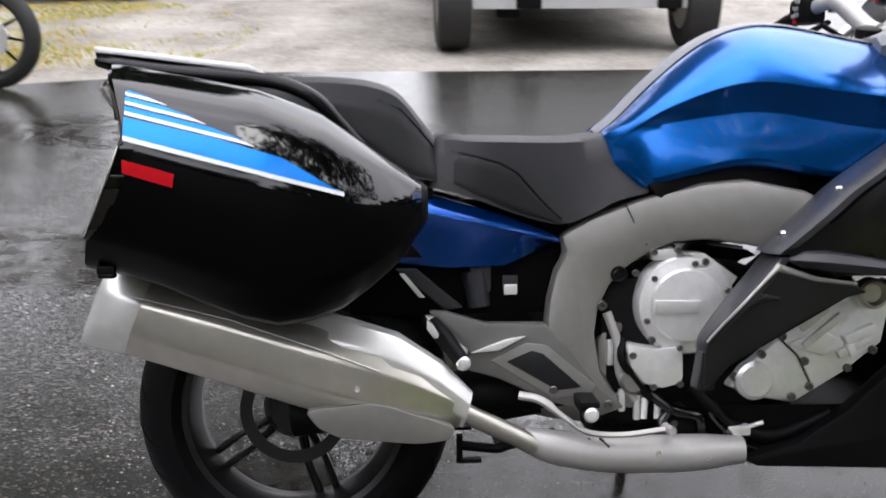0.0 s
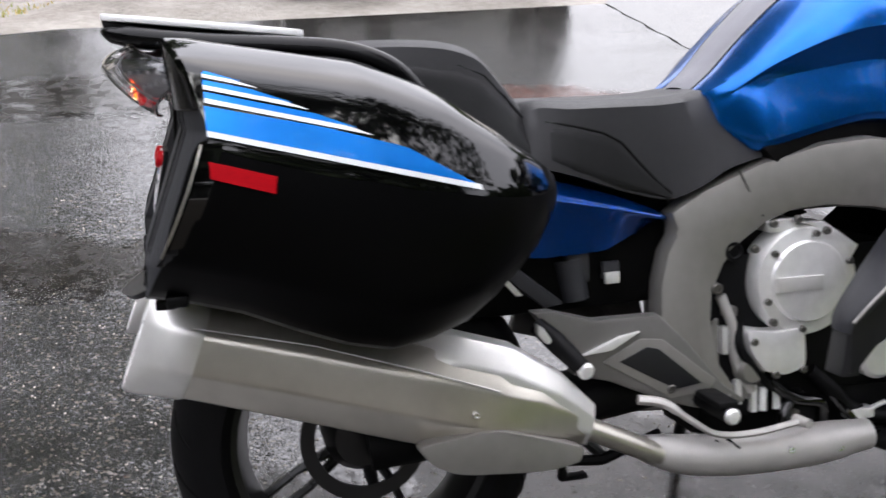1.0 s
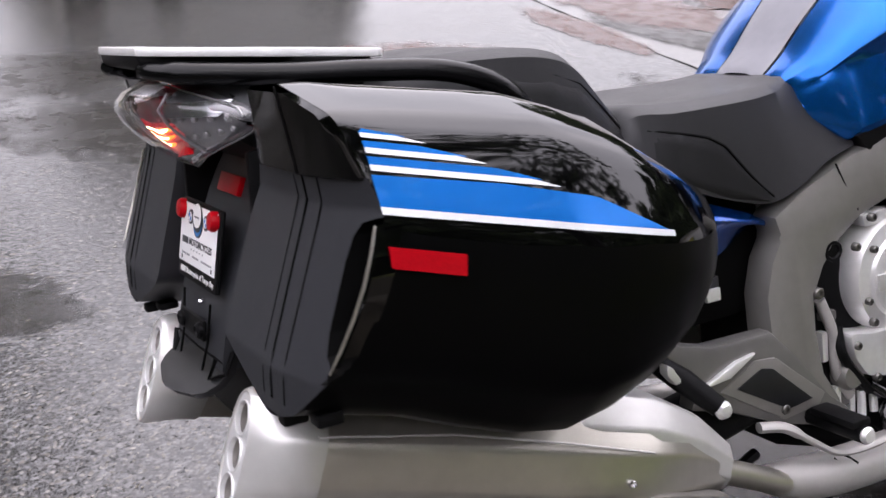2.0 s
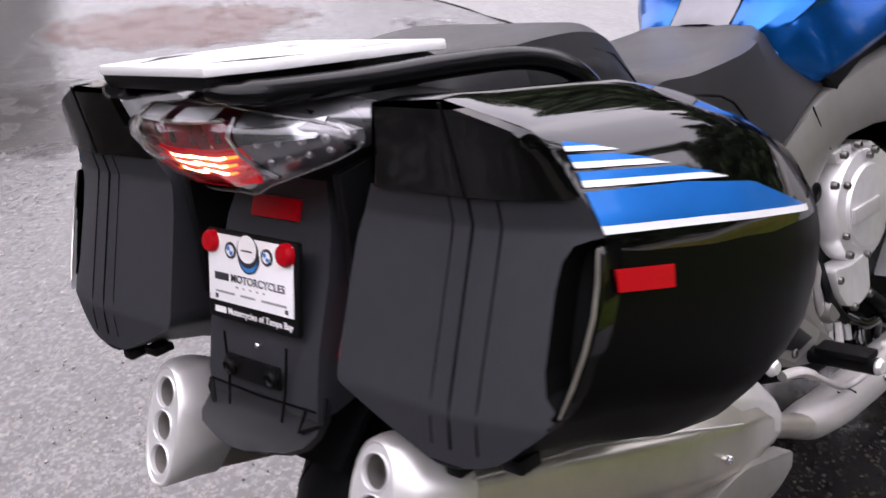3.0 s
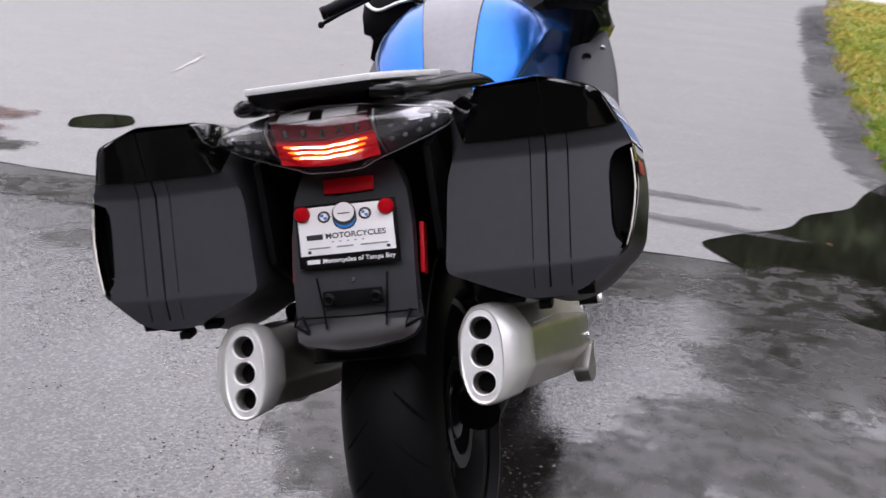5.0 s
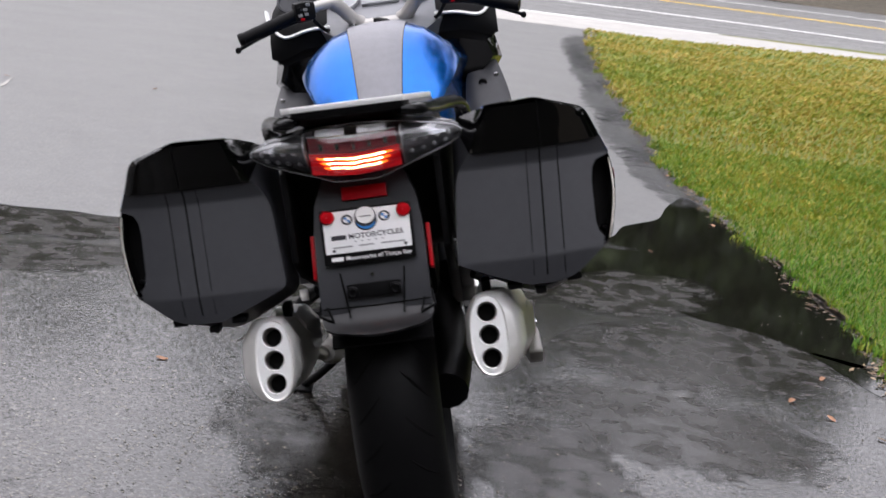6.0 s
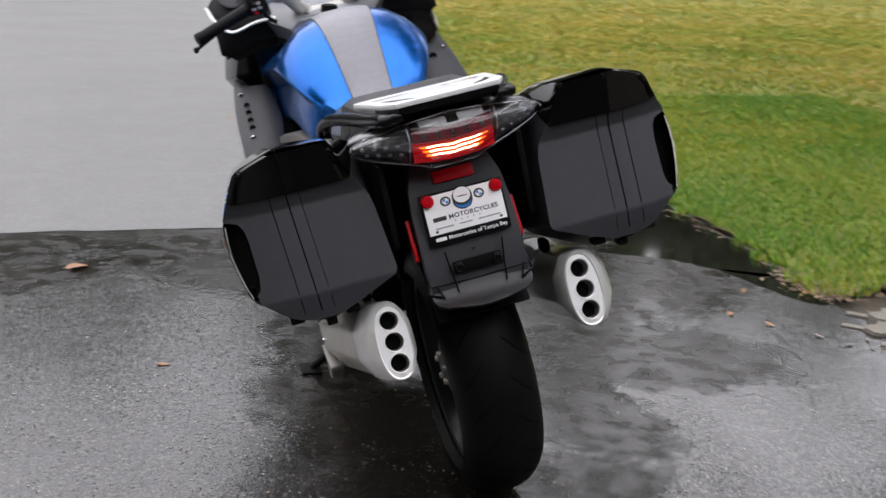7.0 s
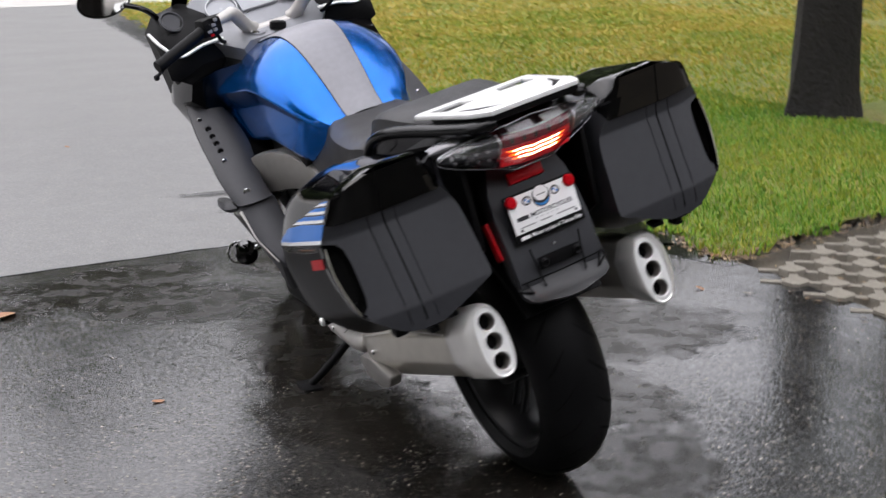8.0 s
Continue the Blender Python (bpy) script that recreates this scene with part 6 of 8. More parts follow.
# ---- engine ----
engine = part("engine", merge(block(0, 0.78, 0.44, 0.30, 0.36, 0.30, 0.03), block(0, 0.99, 0.46, 0.30, 0.34, 0.20, 0.025, Matrix.Rotation(radians(38), 4, "X"))), M["black_matte"], bike, "engine with bare aluminium covers")
for s in (1, -1):
    part("round_cover", lathe([(0.098, 0.13), (0.098, 0.172), (0.092, 0.186), (0.072, 0.190), (0.068, 0.196), (0.03, 0.199), (0.0005, 0.1995)], Matrix.Translation((0, 0.765, 0.535)) @ Matrix.Diagonal((s, 1, 1, 1)), 48), M["alu"], engine, "round cast aluminium clutch cover")
    part("cover_band", slab([(0.70, 0.548), (0.70, 0.522), (0.785, 0.520), (0.787, 0.546)], s * 0.197, s * 0.2035, 0.002), M["silver"], engine)
    part("lower_cover", slab(rounded([(0.647, 0.463), (0.70, 0.452), (0.757, 0.455), (0.758, 0.385), (0.72, 0.374), (0.68, 0.385), (0.655, 0.42)], 0.2, 3), s * 0.13, s * 0.192, 0.008), M["alu"], engine, "cast aluminium lower cover")
    part("cover_wing", slab([(0.745, 0.638), (0.80, 0.635), (0.865, 0.588), (0.842, 0.553), (0.82, 0.58), (0.775, 0.63)], s * 0.13, s * 0.185, 0.006), M["alu"], engine)
    part("cover_top", slab([(0.695, 0.642), (0.748, 0.645), (0.75, 0.622), (0.70, 0.622)], s * 0.13, s * 0.178, 0.004), M["alu"], engine)
    for y, z in ((0.697, 0.470), (0.66, 0.44), (0.70, 0.378), (0.752, 0.382), (0.70, 0.640), (0.746, 0.644), (0.80, 0.62), (0.665, 0.60)):
        part("engine_bolt", bolt_mesh((s * 0.19, y, z), "x" if s > 0 else "x-", 0.007, 0.007), M["bolt"], engine)
    for k in range(6):
        a = radians(60 * k + 20)
        part("engine_bolt", bolt_mesh((s * 0.192, 0.765 + 0.083 * math.cos(a), 0.535 + 0.083 * math.sin(a)), "x" if s > 0 else "x-", 0.006, 0.006), M["bolt"], engine)
    part("cam_cover", slab([(0.846, 0.372), (0.88, 0.408), (0.966, 0.479), (1.06, 0.54), (1.12, 0.575), (1.17, 0.53), (1.155, 0.453), (1.08, 0.395), (0.98, 0.336), (0.93, 0.345)], s * 0.13, s * 0.18, 0.012), M["alu"], engine, "cast aluminium cylinder cover")
    part("cover_boss", lathe([(0.038, 0.165), (0.038, 0.190), (0.03, 0.198), (0.0005, 0.199)], Matrix.Translation((0, 0.90, 0.385)) @ Matrix.Diagonal((s, 1, 1, 1)), 28), M["alu"], engine)
    part("cover_boss", lathe([(0.03, 0.165), (0.03, 0.196), (0.024, 0.20), (0.018, 0.186), (0.0005, 0.186)], Matrix.Translation((0, 1.13, 0.552)) @ Matrix.Diagonal((s, 1, 1, 1)), 24), M["steel_dark"], engine)
    part("cover_rib", merge(slab([(0.99, 0.455), (1.065, 0.515), (1.075, 0.505), (1.0, 0.445)], s * 0.178, s * 0.192, 0.003), slab([(0.985, 0.49), (1.04, 0.53), (1.048, 0.518), (0.995, 0.478)], s * 0.178, s * 0.19, 0.003), slab([(1.06, 0.44), (1.12, 0.47), (1.128, 0.455), (1.066, 0.425)], s * 0.178, s * 0.195, 0.003)), M["silver"], engine)
    part("cover_split", tube([(s * 0.183, 0.945, 0.47), (s * 0.183, 0.985, 0.432), (s * 0.183, 1.01, 0.38)], 0.002, 6), M["dark_hole"], engine)
    for y, z in ((0.862, 0.392), (0.915, 0.435), (0.955, 0.47), (1.0, 0.42), (1.01, 0.37), (0.975, 0.35), (1.085, 0.405), (1.135, 0.44)):
        part("engine_bolt", bolt_mesh((s * 0.18, y, z), "x" if s > 0 else "x-", 0.0085, 0.008), M["bolt"], engine)
    part("hose", tube(curve_path([(s * 0.165, 0.78, 0.37), (s * 0.175, 0.82, 0.33), (s * 0.17, 0.86, 0.29), (s * 0.165, 0.95, 0.27), (s * 0.16, 1.06, 0.31)], 5), 0.014, 10), M["black_matte"], engine, "black coolant hose")
    part("hose", tube(curve_path([(s * 0.17, 0.70, 0.36), (s * 0.185, 0.74, 0.33), (s * 0.18, 0.79, 0.315), (s * 0.17, 0.80, 0.28)], 5), 0.011, 10), M["black_gloss"], engine)
    for k in range(3):
        part("case_fin", block(s * 0.152, 0.632 + 0.010 * k, 0.49 - 0.045 * k, 0.03, 0.024, 0.018, 0.005), M["hanger_grey"], engine)
    part("case_pipe", tube(curve_path([(s * 0.160, 0.615, 0.52), (s * 0.165, 0.635, 0.46), (s * 0.163, 0.64, 0.40), (s * 0.158, 0.67, 0.345)], 5), 0.009, 10), M["silver_matte"], engine)
    part("starter_cover", merge(block(s * 0.145, 0.672, 0.40, 0.03, 0.05, 0.05, 0.008), block(s * 0.145, 0.665, 0.345, 0.03, 0.07, 0.03, 0.006)), M["hanger_grey"], engine)
    part("gear_case", slab(rounded([(0.600, 0.48), (0.672, 0.49), (0.69, 0.44), (0.69, 0.31), (0.61, 0.31), (0.60, 0.37)], 0.15, 2), s * 0.12, s * 0.146, 0.006), M["frame_grey"], engine, "grey cast gearbox case")
    for y, z, h in ((0.622, 0.44, 0.05), (0.645, 0.345, 0.045), (0.675, 0.33, 0.05)):
        part("case_lug", block(s * 0.152, y, z, 0.02, 0.012, h, 0.003), M["alu"], engine)
    part("case_bolt", bolt_mesh((s * 0.168, 0.603, 0.535), "x" if s > 0 else "x-", 0.010, 0.008), M["bolt"], engine)
    part("pump_body", lathe([(0.026, 0.13), (0.026, 0.17), (0.020, 0.178), (0.0005, 0.178)], Matrix.Translation((0, 0.665, 0.385)) @ Matrix.Diagonal((s, 1, 1, 1)), 20), M["frame_grey"], engine)
    part("hose", tube(curve_path([(s * 0.165, 0.645, 0.47), (s * 0.178, 0.64, 0.43), (s * 0.172, 0.665, 0.395), (s * 0.175, 0.70, 0.35)], 5), 0.008, 8), M["black_matte"], engine)
    part("case_rib", merge(tube([(s * 0.165, 0.69, 0.35), (s * 0.17, 0.685, 0.31)], 0.007, 8), tube([(s * 0.165, 0.715, 0.35), (s * 0.17, 0.712, 0.31)], 0.007, 8)), M["alu"], engine)
    part("linkage", merge(block(s * 0.172, 0.87, 0.285, 0.03, 0.05, 0.02, 0.005), tube([(s * 0.18, 0.85, 0.28), (s * 0.18, 0.92, 0.30)], 0.005, 8)), M["alu"], engine)
part("swing_arm", merge(tube([(0.05, 0.60, 0.37), (0.10, 0.40, 0.36), (0.115, 0.15, 0.335), (0.10, 0.0, 0.32)], [0.06, 0.055, 0.05, 0.05], 12, 0.9)), M["black_matte"], bike, "black single-sided swing arm")
part("belly", loft([[(x * w, y, z) for x, z in ((-1, 0.33), (-0.92, zl + 0.04), (-0.6, zl), (0.6, zl), (0.92, zl + 0.04), (1, 0.33))] for y, w, zl in ((0.60, 0.10, 0.25), (0.72, 0.14, 0.215), (0.95, 0.165, 0.205), (1.15, 0.17, 0.22), (1.28, 0.14, 0.28))]), M["black_matte"], bike)

# ---- fairing ----
SHIELD = [(0.650, 0.252, 0.358), (0.68, 0.254, 0.366), (0.715, 0.250, 0.370), (0.75, 0.240, 0.368), (0.79, 0.230, 0.366), (0.83, 0.232, 0.360), (0.87, 0.240, 0.350), (0.90, 0.255, 0.340), (0.915, 0.27, 0.332)]


def shield_y(z):
    return 1.003 + (1.47 if z > 0.76 else 1.15) * (z - 0.76)


def knee_panel():
    rows = []
    for z, a, b in dense(SHIELD, 3):
        y = shield_y(z)
        rows.append([(a, y + 0.004, z), (a + 0.01, y - 0.002, z), (a + 0.35 * (b - a), y - 0.008, z), (a + 0.7 * (b - a), y - 0.006, z), (b - 0.012, y, z), (b, y + 0.012, z), (b, y + 0.03, z), (a, y + 0.03, z)])
    return loft(rows)


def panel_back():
    """Near-black sheet that paints the shaded gap between leg shield and tank."""
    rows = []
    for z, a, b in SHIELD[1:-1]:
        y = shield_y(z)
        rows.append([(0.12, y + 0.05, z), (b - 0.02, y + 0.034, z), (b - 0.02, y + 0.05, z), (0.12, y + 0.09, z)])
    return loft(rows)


both("gap_shade", panel_back, M["dark_hole"], bike)
panels = both("knee_panel", knee_panel, M["trim_grey"], bike, "matte grey leg shield with bolts")
for i, s in enumerate((1, -1)):
    for x, z in ((0.330, 0.868), (0.331, 0.762), (0.316, 0.678)):
        part("panel_bolt", bolt_mesh((s * x, shield_y(z) - 0.003, z), "y-", 0.008 if z > 0.7 else 0.012, 0.006), M["chrome"], panels[i])
    if s < 0:
        for k in range(4):
            z = 0.842 - 0.0185 * k
            part("panel_stud", bolt_mesh((s * (0.322 + 0.001 * k), shield_y(z) - 0.006, z), "y-", 0.009, 0.006), M["black_matte"], panels[i])
    else:
        part("panel_stud", bolt_mesh((0.286, shield_y(0.853) - 0.006, 0.853), "y-", 0.013, 0.008), M["black_matte"], panels[i])


def side_fairing():
    return slab([(0.888, 0.652), (1.155, 0.842), (1.245, 0.905), (1.36, 0.93), (1.52, 0.90), (1.60, 0.78), (1.50, 0.62), (1.30, 0.56), (1.13, 0.60), (1.0, 0.606)], 0.28, 0.364, 0.012, lambda y, z: -0.24 * max(0, y - 0.93) - 0.2 * max(0, y - 1.34))


fairings = both("side_fairing", side_fairing, M["black_satin"], bike, "glossy black side fairing")


def fairing_leg():
    return slab([(0.888, 0.622), (0.958, 0.600), (1.037, 0.589), (1.06, 0.575), (1.022, 0.566), (0.919, 0.502), (0.816, 0.442), (0.777, 0.40), (0.764, 0.40), (0.768, 0.482), (0.826, 0.555)], 0.30, 0.336, 0.006, lambda y, z: max(-0.022, 0.26 * (z - 0.56)))


def leg_foot():
    """The leg's black lower end, turned in under the engine."""
    return loft([[(a, y + 0.006, z), (a + 0.01, y, z), (b - 0.006, y, z), (b, y + 0.008, z), (b, y + 0.03, z), (a, y + 0.03, z)] for z, y, a, b in ((0.466, 0.764, 0.256, 0.314), (0.43, 0.760, 0.250, 0.312), (0.395, 0.755, 0.246, 0.309))])


def leg_face():
    """The leg's wall towards the rider, below the leg shield's joint."""
    rows = []
    for z, y, a, b in dense([(0.643, 0.889, 0.245, 0.355), (0.629, 0.880, 0.243, 0.353), (0.59, 0.849, 0.242, 0.350), (0.555, 0.818, 0.245, 0.347), (0.515, 0.786, 0.249, 0.330), (0.487, 0.767, 0.252, 0.317), (0.468, 0.763, 0.258, 0.313)], 2):
        rows.append([(a, y + 0.004, z), (a + 0.008, y, z), (a + 0.5 * (b - a), y - 0.003, z), (b - 0.006, y, z), (b, y + 0.006, z), (b, y + 0.02, z), (a, y + 0.02, z)])
    return loft(rows)


legs = both("fairing_leg", fairing_leg, M["leg_black"], bike, "matte black lower fairing leg")
both("leg_foot", leg_foot, M["leg_black"], bike, "black foot of the fairing leg")
both("leg_face", leg_face, M["trim_grey"], bike, "matte grey lower leg shield")
for i, s in enumerate((1, -1)):
    part("leg_edge", tube(curve_path([(s * 0.355, 0.890, 0.630), (s * 0.352, 0.853, 0.590), (s * 0.349, 0.822, 0.556), (s * 0.332, 0.789, 0.515), (s * 0.319, 0.770, 0.487)], 4), [0.007, 0.005, 0.004, 0.0035] + [0.003] * 13, 8), M["silver_matte"], legs[i], "bright edge of the leg")
    part("leg_edge", tube([(s * 0.352, 0.889, 0.625), (s * 0.346, 0.958, 0.603), (s * 0.343, 1.035, 0.592)], [0.007, 0.004, 0.003], 8), M["silver_matte"], legs[i])
    part("leg_trim", tube([(s * 0.337, 0.833, 0.552), (s * 0.342, 0.864, 0.572), (s * 0.341, 0.895, 0.568)], [0.002, 0.006, 0.002], 6), M["shell_grey"], legs[i])
    part("vent_wing", loft([[(s * (0.352 + w * q), y, z + h * e) for q, e in ((0, -1), (0.7, -0.8), (1, 0), (0.7, 0.8), (0, 1))] for y, z, h, w in ((0.905, 0.640, 0.004, 0.01), (0.93, 0.640, 0.016, 0.035), (0.97, 0.637, 0.018, 0.04), (1.04, 0.628, 0.016, 0.03), (1.12, 0.618, 0.008, 0.01))]), M["trim_grey"], legs[i], "grey vent wing under the fairing")


def lower_fairing():
    return slab([(0.87, 0.235), (0.90, 0.218), (1.20, 0.205), (1.38, 0.28), (1.45, 0.42), (1.30, 0.54), (1.17, 0.41), (1.08, 0.33), (0.98, 0.265)], 0.16, 0.21, 0.012, lambda y, z: -0.25 * max(0, y - 1.2))


both("lower_fairing", lower_fairing, M["black_matte"], bike, "matte black lower fairing")

NOSE = [(1.18, 0.33, 0.99, 0.86), (1.28, 0.36, 1.02, 0.80), (1.42, 0.34, 1.04, 0.74), (1.58, 0.27, 1.02, 0.72), (1.72, 0.17, 0.97, 0.76), (1.80, 0.07, 0.92, 0.83)]
part("front_fairing", loft([[(x * w, y, zl + t * (zt - zl)) for x, t in ((-0.7, 1.0), (-0.95, 0.85), (-1, 0.5), (-0.85, 0.1), (-0.5, 0.0), (0.5, 0.0), (0.85, 0.1), (1, 0.5), (0.95, 0.85), (0.7, 1.0))] for y, w, zt, zl in NOSE]), M["black_gloss"], bike, "glossy black front fairing")
for s in (1, -1):
    part("headlight", lathe([(0.055, 0), (0.05, 0.02), (0.02, 0.032), (0.0005, 0.034)], Matrix.Translation((s * 0.085, 1.765, 0.87)) @ Matrix.Rotation(radians(90 - s * 15), 4, "Z"), 24), M["glass"], bike, "clear headlight")


def pocket():
    """Inner fairing box beside the tank."""
    return loft([[(x, y, z) for x, z in ((0.17, zt - 0.02), (0.23, zt), (0.32, zt - 0.015), (0.355, zt - 0.06), (0.335, zl + 0.05), (0.27, zl), (0.19, zl))] for y, zt, zl in ((1.245, 1.05, 0.93), (1.26, 1.10, 0.90), (1.33, 1.155, 0.88), (1.42, 1.185, 0.87))])


pockets = both("inner_fairing", pocket, M["black_matte"], bike, "black inner fairing pocket")
for i, s in enumerate((1, -1)):
    trim = curve_path([(s * 0.15, 1.248, 1.068), (s * 0.23, 1.243, 1.066), (s * 0.305, 1.245, 1.052), (s * 0.347, 1.265, 1.092), (s * 0.362, 1.33, 1.13)], 4)
    part("silver_trim", tube(trim, 0.009, 8, 0.6), M["rack_white"], pockets[i], "bright silver trim strip")
    part("speaker", lathe([(0.04, 0), (0.04, 0.006), (0.034, 0.008), (0.03, 0.003), (0.0005, 0.003)], Matrix.Translation((s * 0.285, 1.32, 1.148)) @ Matrix.Rotation(radians(-70), 4, "Z") @ Matrix.Rotation(radians(-40), 4, "Y"), 24), M["shell_grey"], pockets[i], "round black speaker")

dash = part("instrument_panel", loft([[(x * w, y, z) for x, z in ((-1, z0), (-0.8, z0 + 0.02), (0.8, z0 + 0.02), (1, z0), (0.9, z0 - 0.05), (-0.9, z0 - 0.05))] for y, w, z0 in ((1.16, 0.13, 1.03), (1.26, 0.2, 1.065), (1.34, 0.22, 1.11), (1.40, 0.21, 1.17))]), M["dash"], bike, "silver instrument panel with dials and screen")
tiltm = Matrix.Rotation(radians(-52), 4, "X") @ Matrix.Rotation(radians(-90), 4, "Z")
for s in (1, -1):
    part("dial", lathe([(0.052, 0.0), (0.052, 0.012), (0.047, 0.014), (0.0465, 0.007), (0.0005, 0.007)], Matrix.Translation((s * 0.118, 1.335, 1.135)) @ tiltm, 32), M["dial"], dash, "round instrument dial")
    part("dial_ring", lathe([(0.0475, 0.012), (0.0505, 0.012), (0.0505, 0.015), (0.0475, 0.015)], Matrix.Translation((s * 0.118, 1.335, 1.135)) @ tiltm, 32, True), M["lamp_silver"], dash)
part("screen", block(0, 1.335, 1.14, 0.12, 0.012, 0.075, 0.004, Matrix.Rotation(radians(-52), 4, "X")), M["dial"], dash, "pale display screen")
part("ignition_lock", lathe([(0.026, 0), (0.026, 0.02), (0.018, 0.024), (0.0005, 0.024)], Matrix.Translation((0, 1.185, 1.055)) @ Matrix.Rotation(radians(-75), 4, "Y"), 20), M["black_matte"], dash)
part("lock_ring", lathe([(0.021, 0), (0.03, 0), (0.03, 0.006), (0.021, 0.006)], Matrix.Translation((-0.06, 1.20, 1.06)) @ Matrix.Rotation(radians(-75), 4, "Y"), 20, True), M["chrome"], dash)

# ---- handlebar ----
bars = part("handlebar", merge(tube([(-0.09, 1.225, 1.062), (0.09, 1.225, 1.062)], 0.018, 12), *[tube(curve_path([(s * 0.06, 1.23, 1.07), (s * 0.085, 1.215, 1.085), (s * 0.13, 1.175, 1.14), (s * 0.165, 1.155, 1.142), (s * 0.20, 1.145, 1.135)], 5), [0.021] * 12 + [0.016] * 9, 12) for s in (1, -1)]), M["silver_matte"], bike, "satin silver handlebar")
for s in (1, -1):
    g0, g1 = Vector((s * 0.245, 1.130, 1.124)), Vector((s * 0.405, 1.082, 1.076))
    part("grip", tube([g0.lerp(g1, k / 8) for k in range(9)], [0.019, 0.0175, 0.0185, 0.0175, 0.0185, 0.0175, 0.0185, 0.018, 0.018], 14), M["rubber"], bars, "black rubber handlebar grip")
    part("bar_end", tube([g1, g1 + Vector((s * 0.014, -0.004, -0.003))], [0.02, 0.018], 14), M["black_matte"], bars)
    part("switch_box", merge(block(s * 0.222, 1.138, 1.13, 0.066, 0.056, 0.058, 0.014, Matrix.Rotation(radians(-s * 16), 4, "Z")), block(s * 0.215, 1.12, 1.150, 0.03, 0.02, 0.016, 0.004), block(s * 0.235, 1.112, 1.134, 0.018, 0.016, 0.022, 0.004)), M["black_matte"], bars, "black switch cluster")
    for dx, z, w in ((0.212, 1.122, 0.012), (0.230, 1.120, 0.014), (0.214, 1.136, 0.013), (0.232, 1.138, 0.012), (0.205, 1.150, 0.012)):
        part("switch", block(s * dx, 1.109, z, w, 0.008, 0.009, 0.002), M["lamp_silver"], bars, "grey switch button")
    part("start_switch", block(s * 0.225, 1.110, 1.108, 0.012, 0.008, 0.008, 0.002), M["red_reflex"], bars, "red switch button")
    part("lever", tube(curve_path([(s * 0.21, 1.18, 1.105), (s * 0.28, 1.175, 1.095), (s * 0.36, 1.135, 1.07), (s * 0.425, 1.09, 1.045)], 5), [0.008] * 10 + [0.007] * 6, 8, 0.8), M["black_matte"], bars, "black hand lever")
    part("lever_knob", lathe([(0.0005, -0.009), (0.007, -0.007), (0.010, 0), (0.007, 0.007), (0.0005, 0.009)], Matrix.Translation((s * 0.428, 1.088, 1.043)), 12), M["black_matte"], bars)
    part("reservoir", lathe([(0.022, 0), (0.024, 0.02), (0.026, 0.024), (0.0005, 0.026)], Matrix.Translation((s * 0.175, 1.19, 1.125)) @ Matrix.Rotation(radians(-90), 4, "Y"), 20), M["black_matte"], bars)
    part("cable", tube(curve_path([(s * 0.2, 1.16, 1.10), (s * 0.17, 1.22, 1.06), (s * 0.12, 1.26, 1.05), (s * 0.08, 1.3, 1.0)], 5), 0.006, 8), M["rubber"], bars)
    part("fork_leg", tube([(s * 0.095, 1.33, 0.92), (s * 0.095, 1.618, 0.3)], 0.026, 14), M["shell_grey"], bars)
    mirror = part("mirror", merge(tube(curve_path([(s * 0.27, 1.40, 1.09), (s * 0.31, 1.39, 1.165), (s * 0.345, 1.38, 1.205), (s * 0.40, 1.375, 1.235)], 4), 0.013, 10, 0.7), loft([[(s * (0.452 + 0.085 * k * math.cos(a)), 1.37 + d, 1.262 + 0.05 * k * math.sin(a)) for a in (math.tau * j / 24 for j in range(24))] for d, k in ((0.0, 1.0), (0.02, 0.98), (0.045, 0.75), (0.055, 0.35))])), M["black_gloss"], bike, "black oval mirror on a stalk")
    part("mirror_glass", loft([[(s * (0.452 + 0.078 * math.cos(a)), 1.3685, 1.262 + 0.044 * math.sin(a)) for a in (math.tau * j / 24 for j in range(24))], [(s * (0.452 + 0.078 * math.cos(a)), 1.372, 1.262 + 0.044 * math.sin(a)) for a in (math.tau * j / 24 for j in range(24))]]), M["mirror"], mirror, "mirror glass")
wind = part("windscreen", loft([[(x * w, y + 0.12 * (1 - abs(x)), z) for x in (-1, -0.7, -0.35, 0, 0.35, 0.7, 1)] for y, w, z in ((1.50, 0.25, 1.06), (1.42, 0.25, 1.18), (1.34, 0.22, 1.30))], closed=False), M["glass"], bike, "clear low windscreen")
wind.visible_shadow = False
sol = wind.modifiers.new("thick", "SOLIDIFY")
sol.thickness = 0.004

# ---- side stand ----
stand = part("side_stand", tube(curve_path([(-0.13, 0.66, 0.27), (-0.20, 0.70, 0.20), (-0.29, 0.735, 0.125), (-0.34, 0.752, 0.092)], 4), 0.012, 10), M["black_matte"], bike, "black side stand, folded out")
part("stand_foot", block(-0.346, 0.752, 0.088, 0.06, 0.085, 0.012, 0.004, Matrix.Rotation(radians(14.2), 4, "Y")), M["black_matte"], stand)


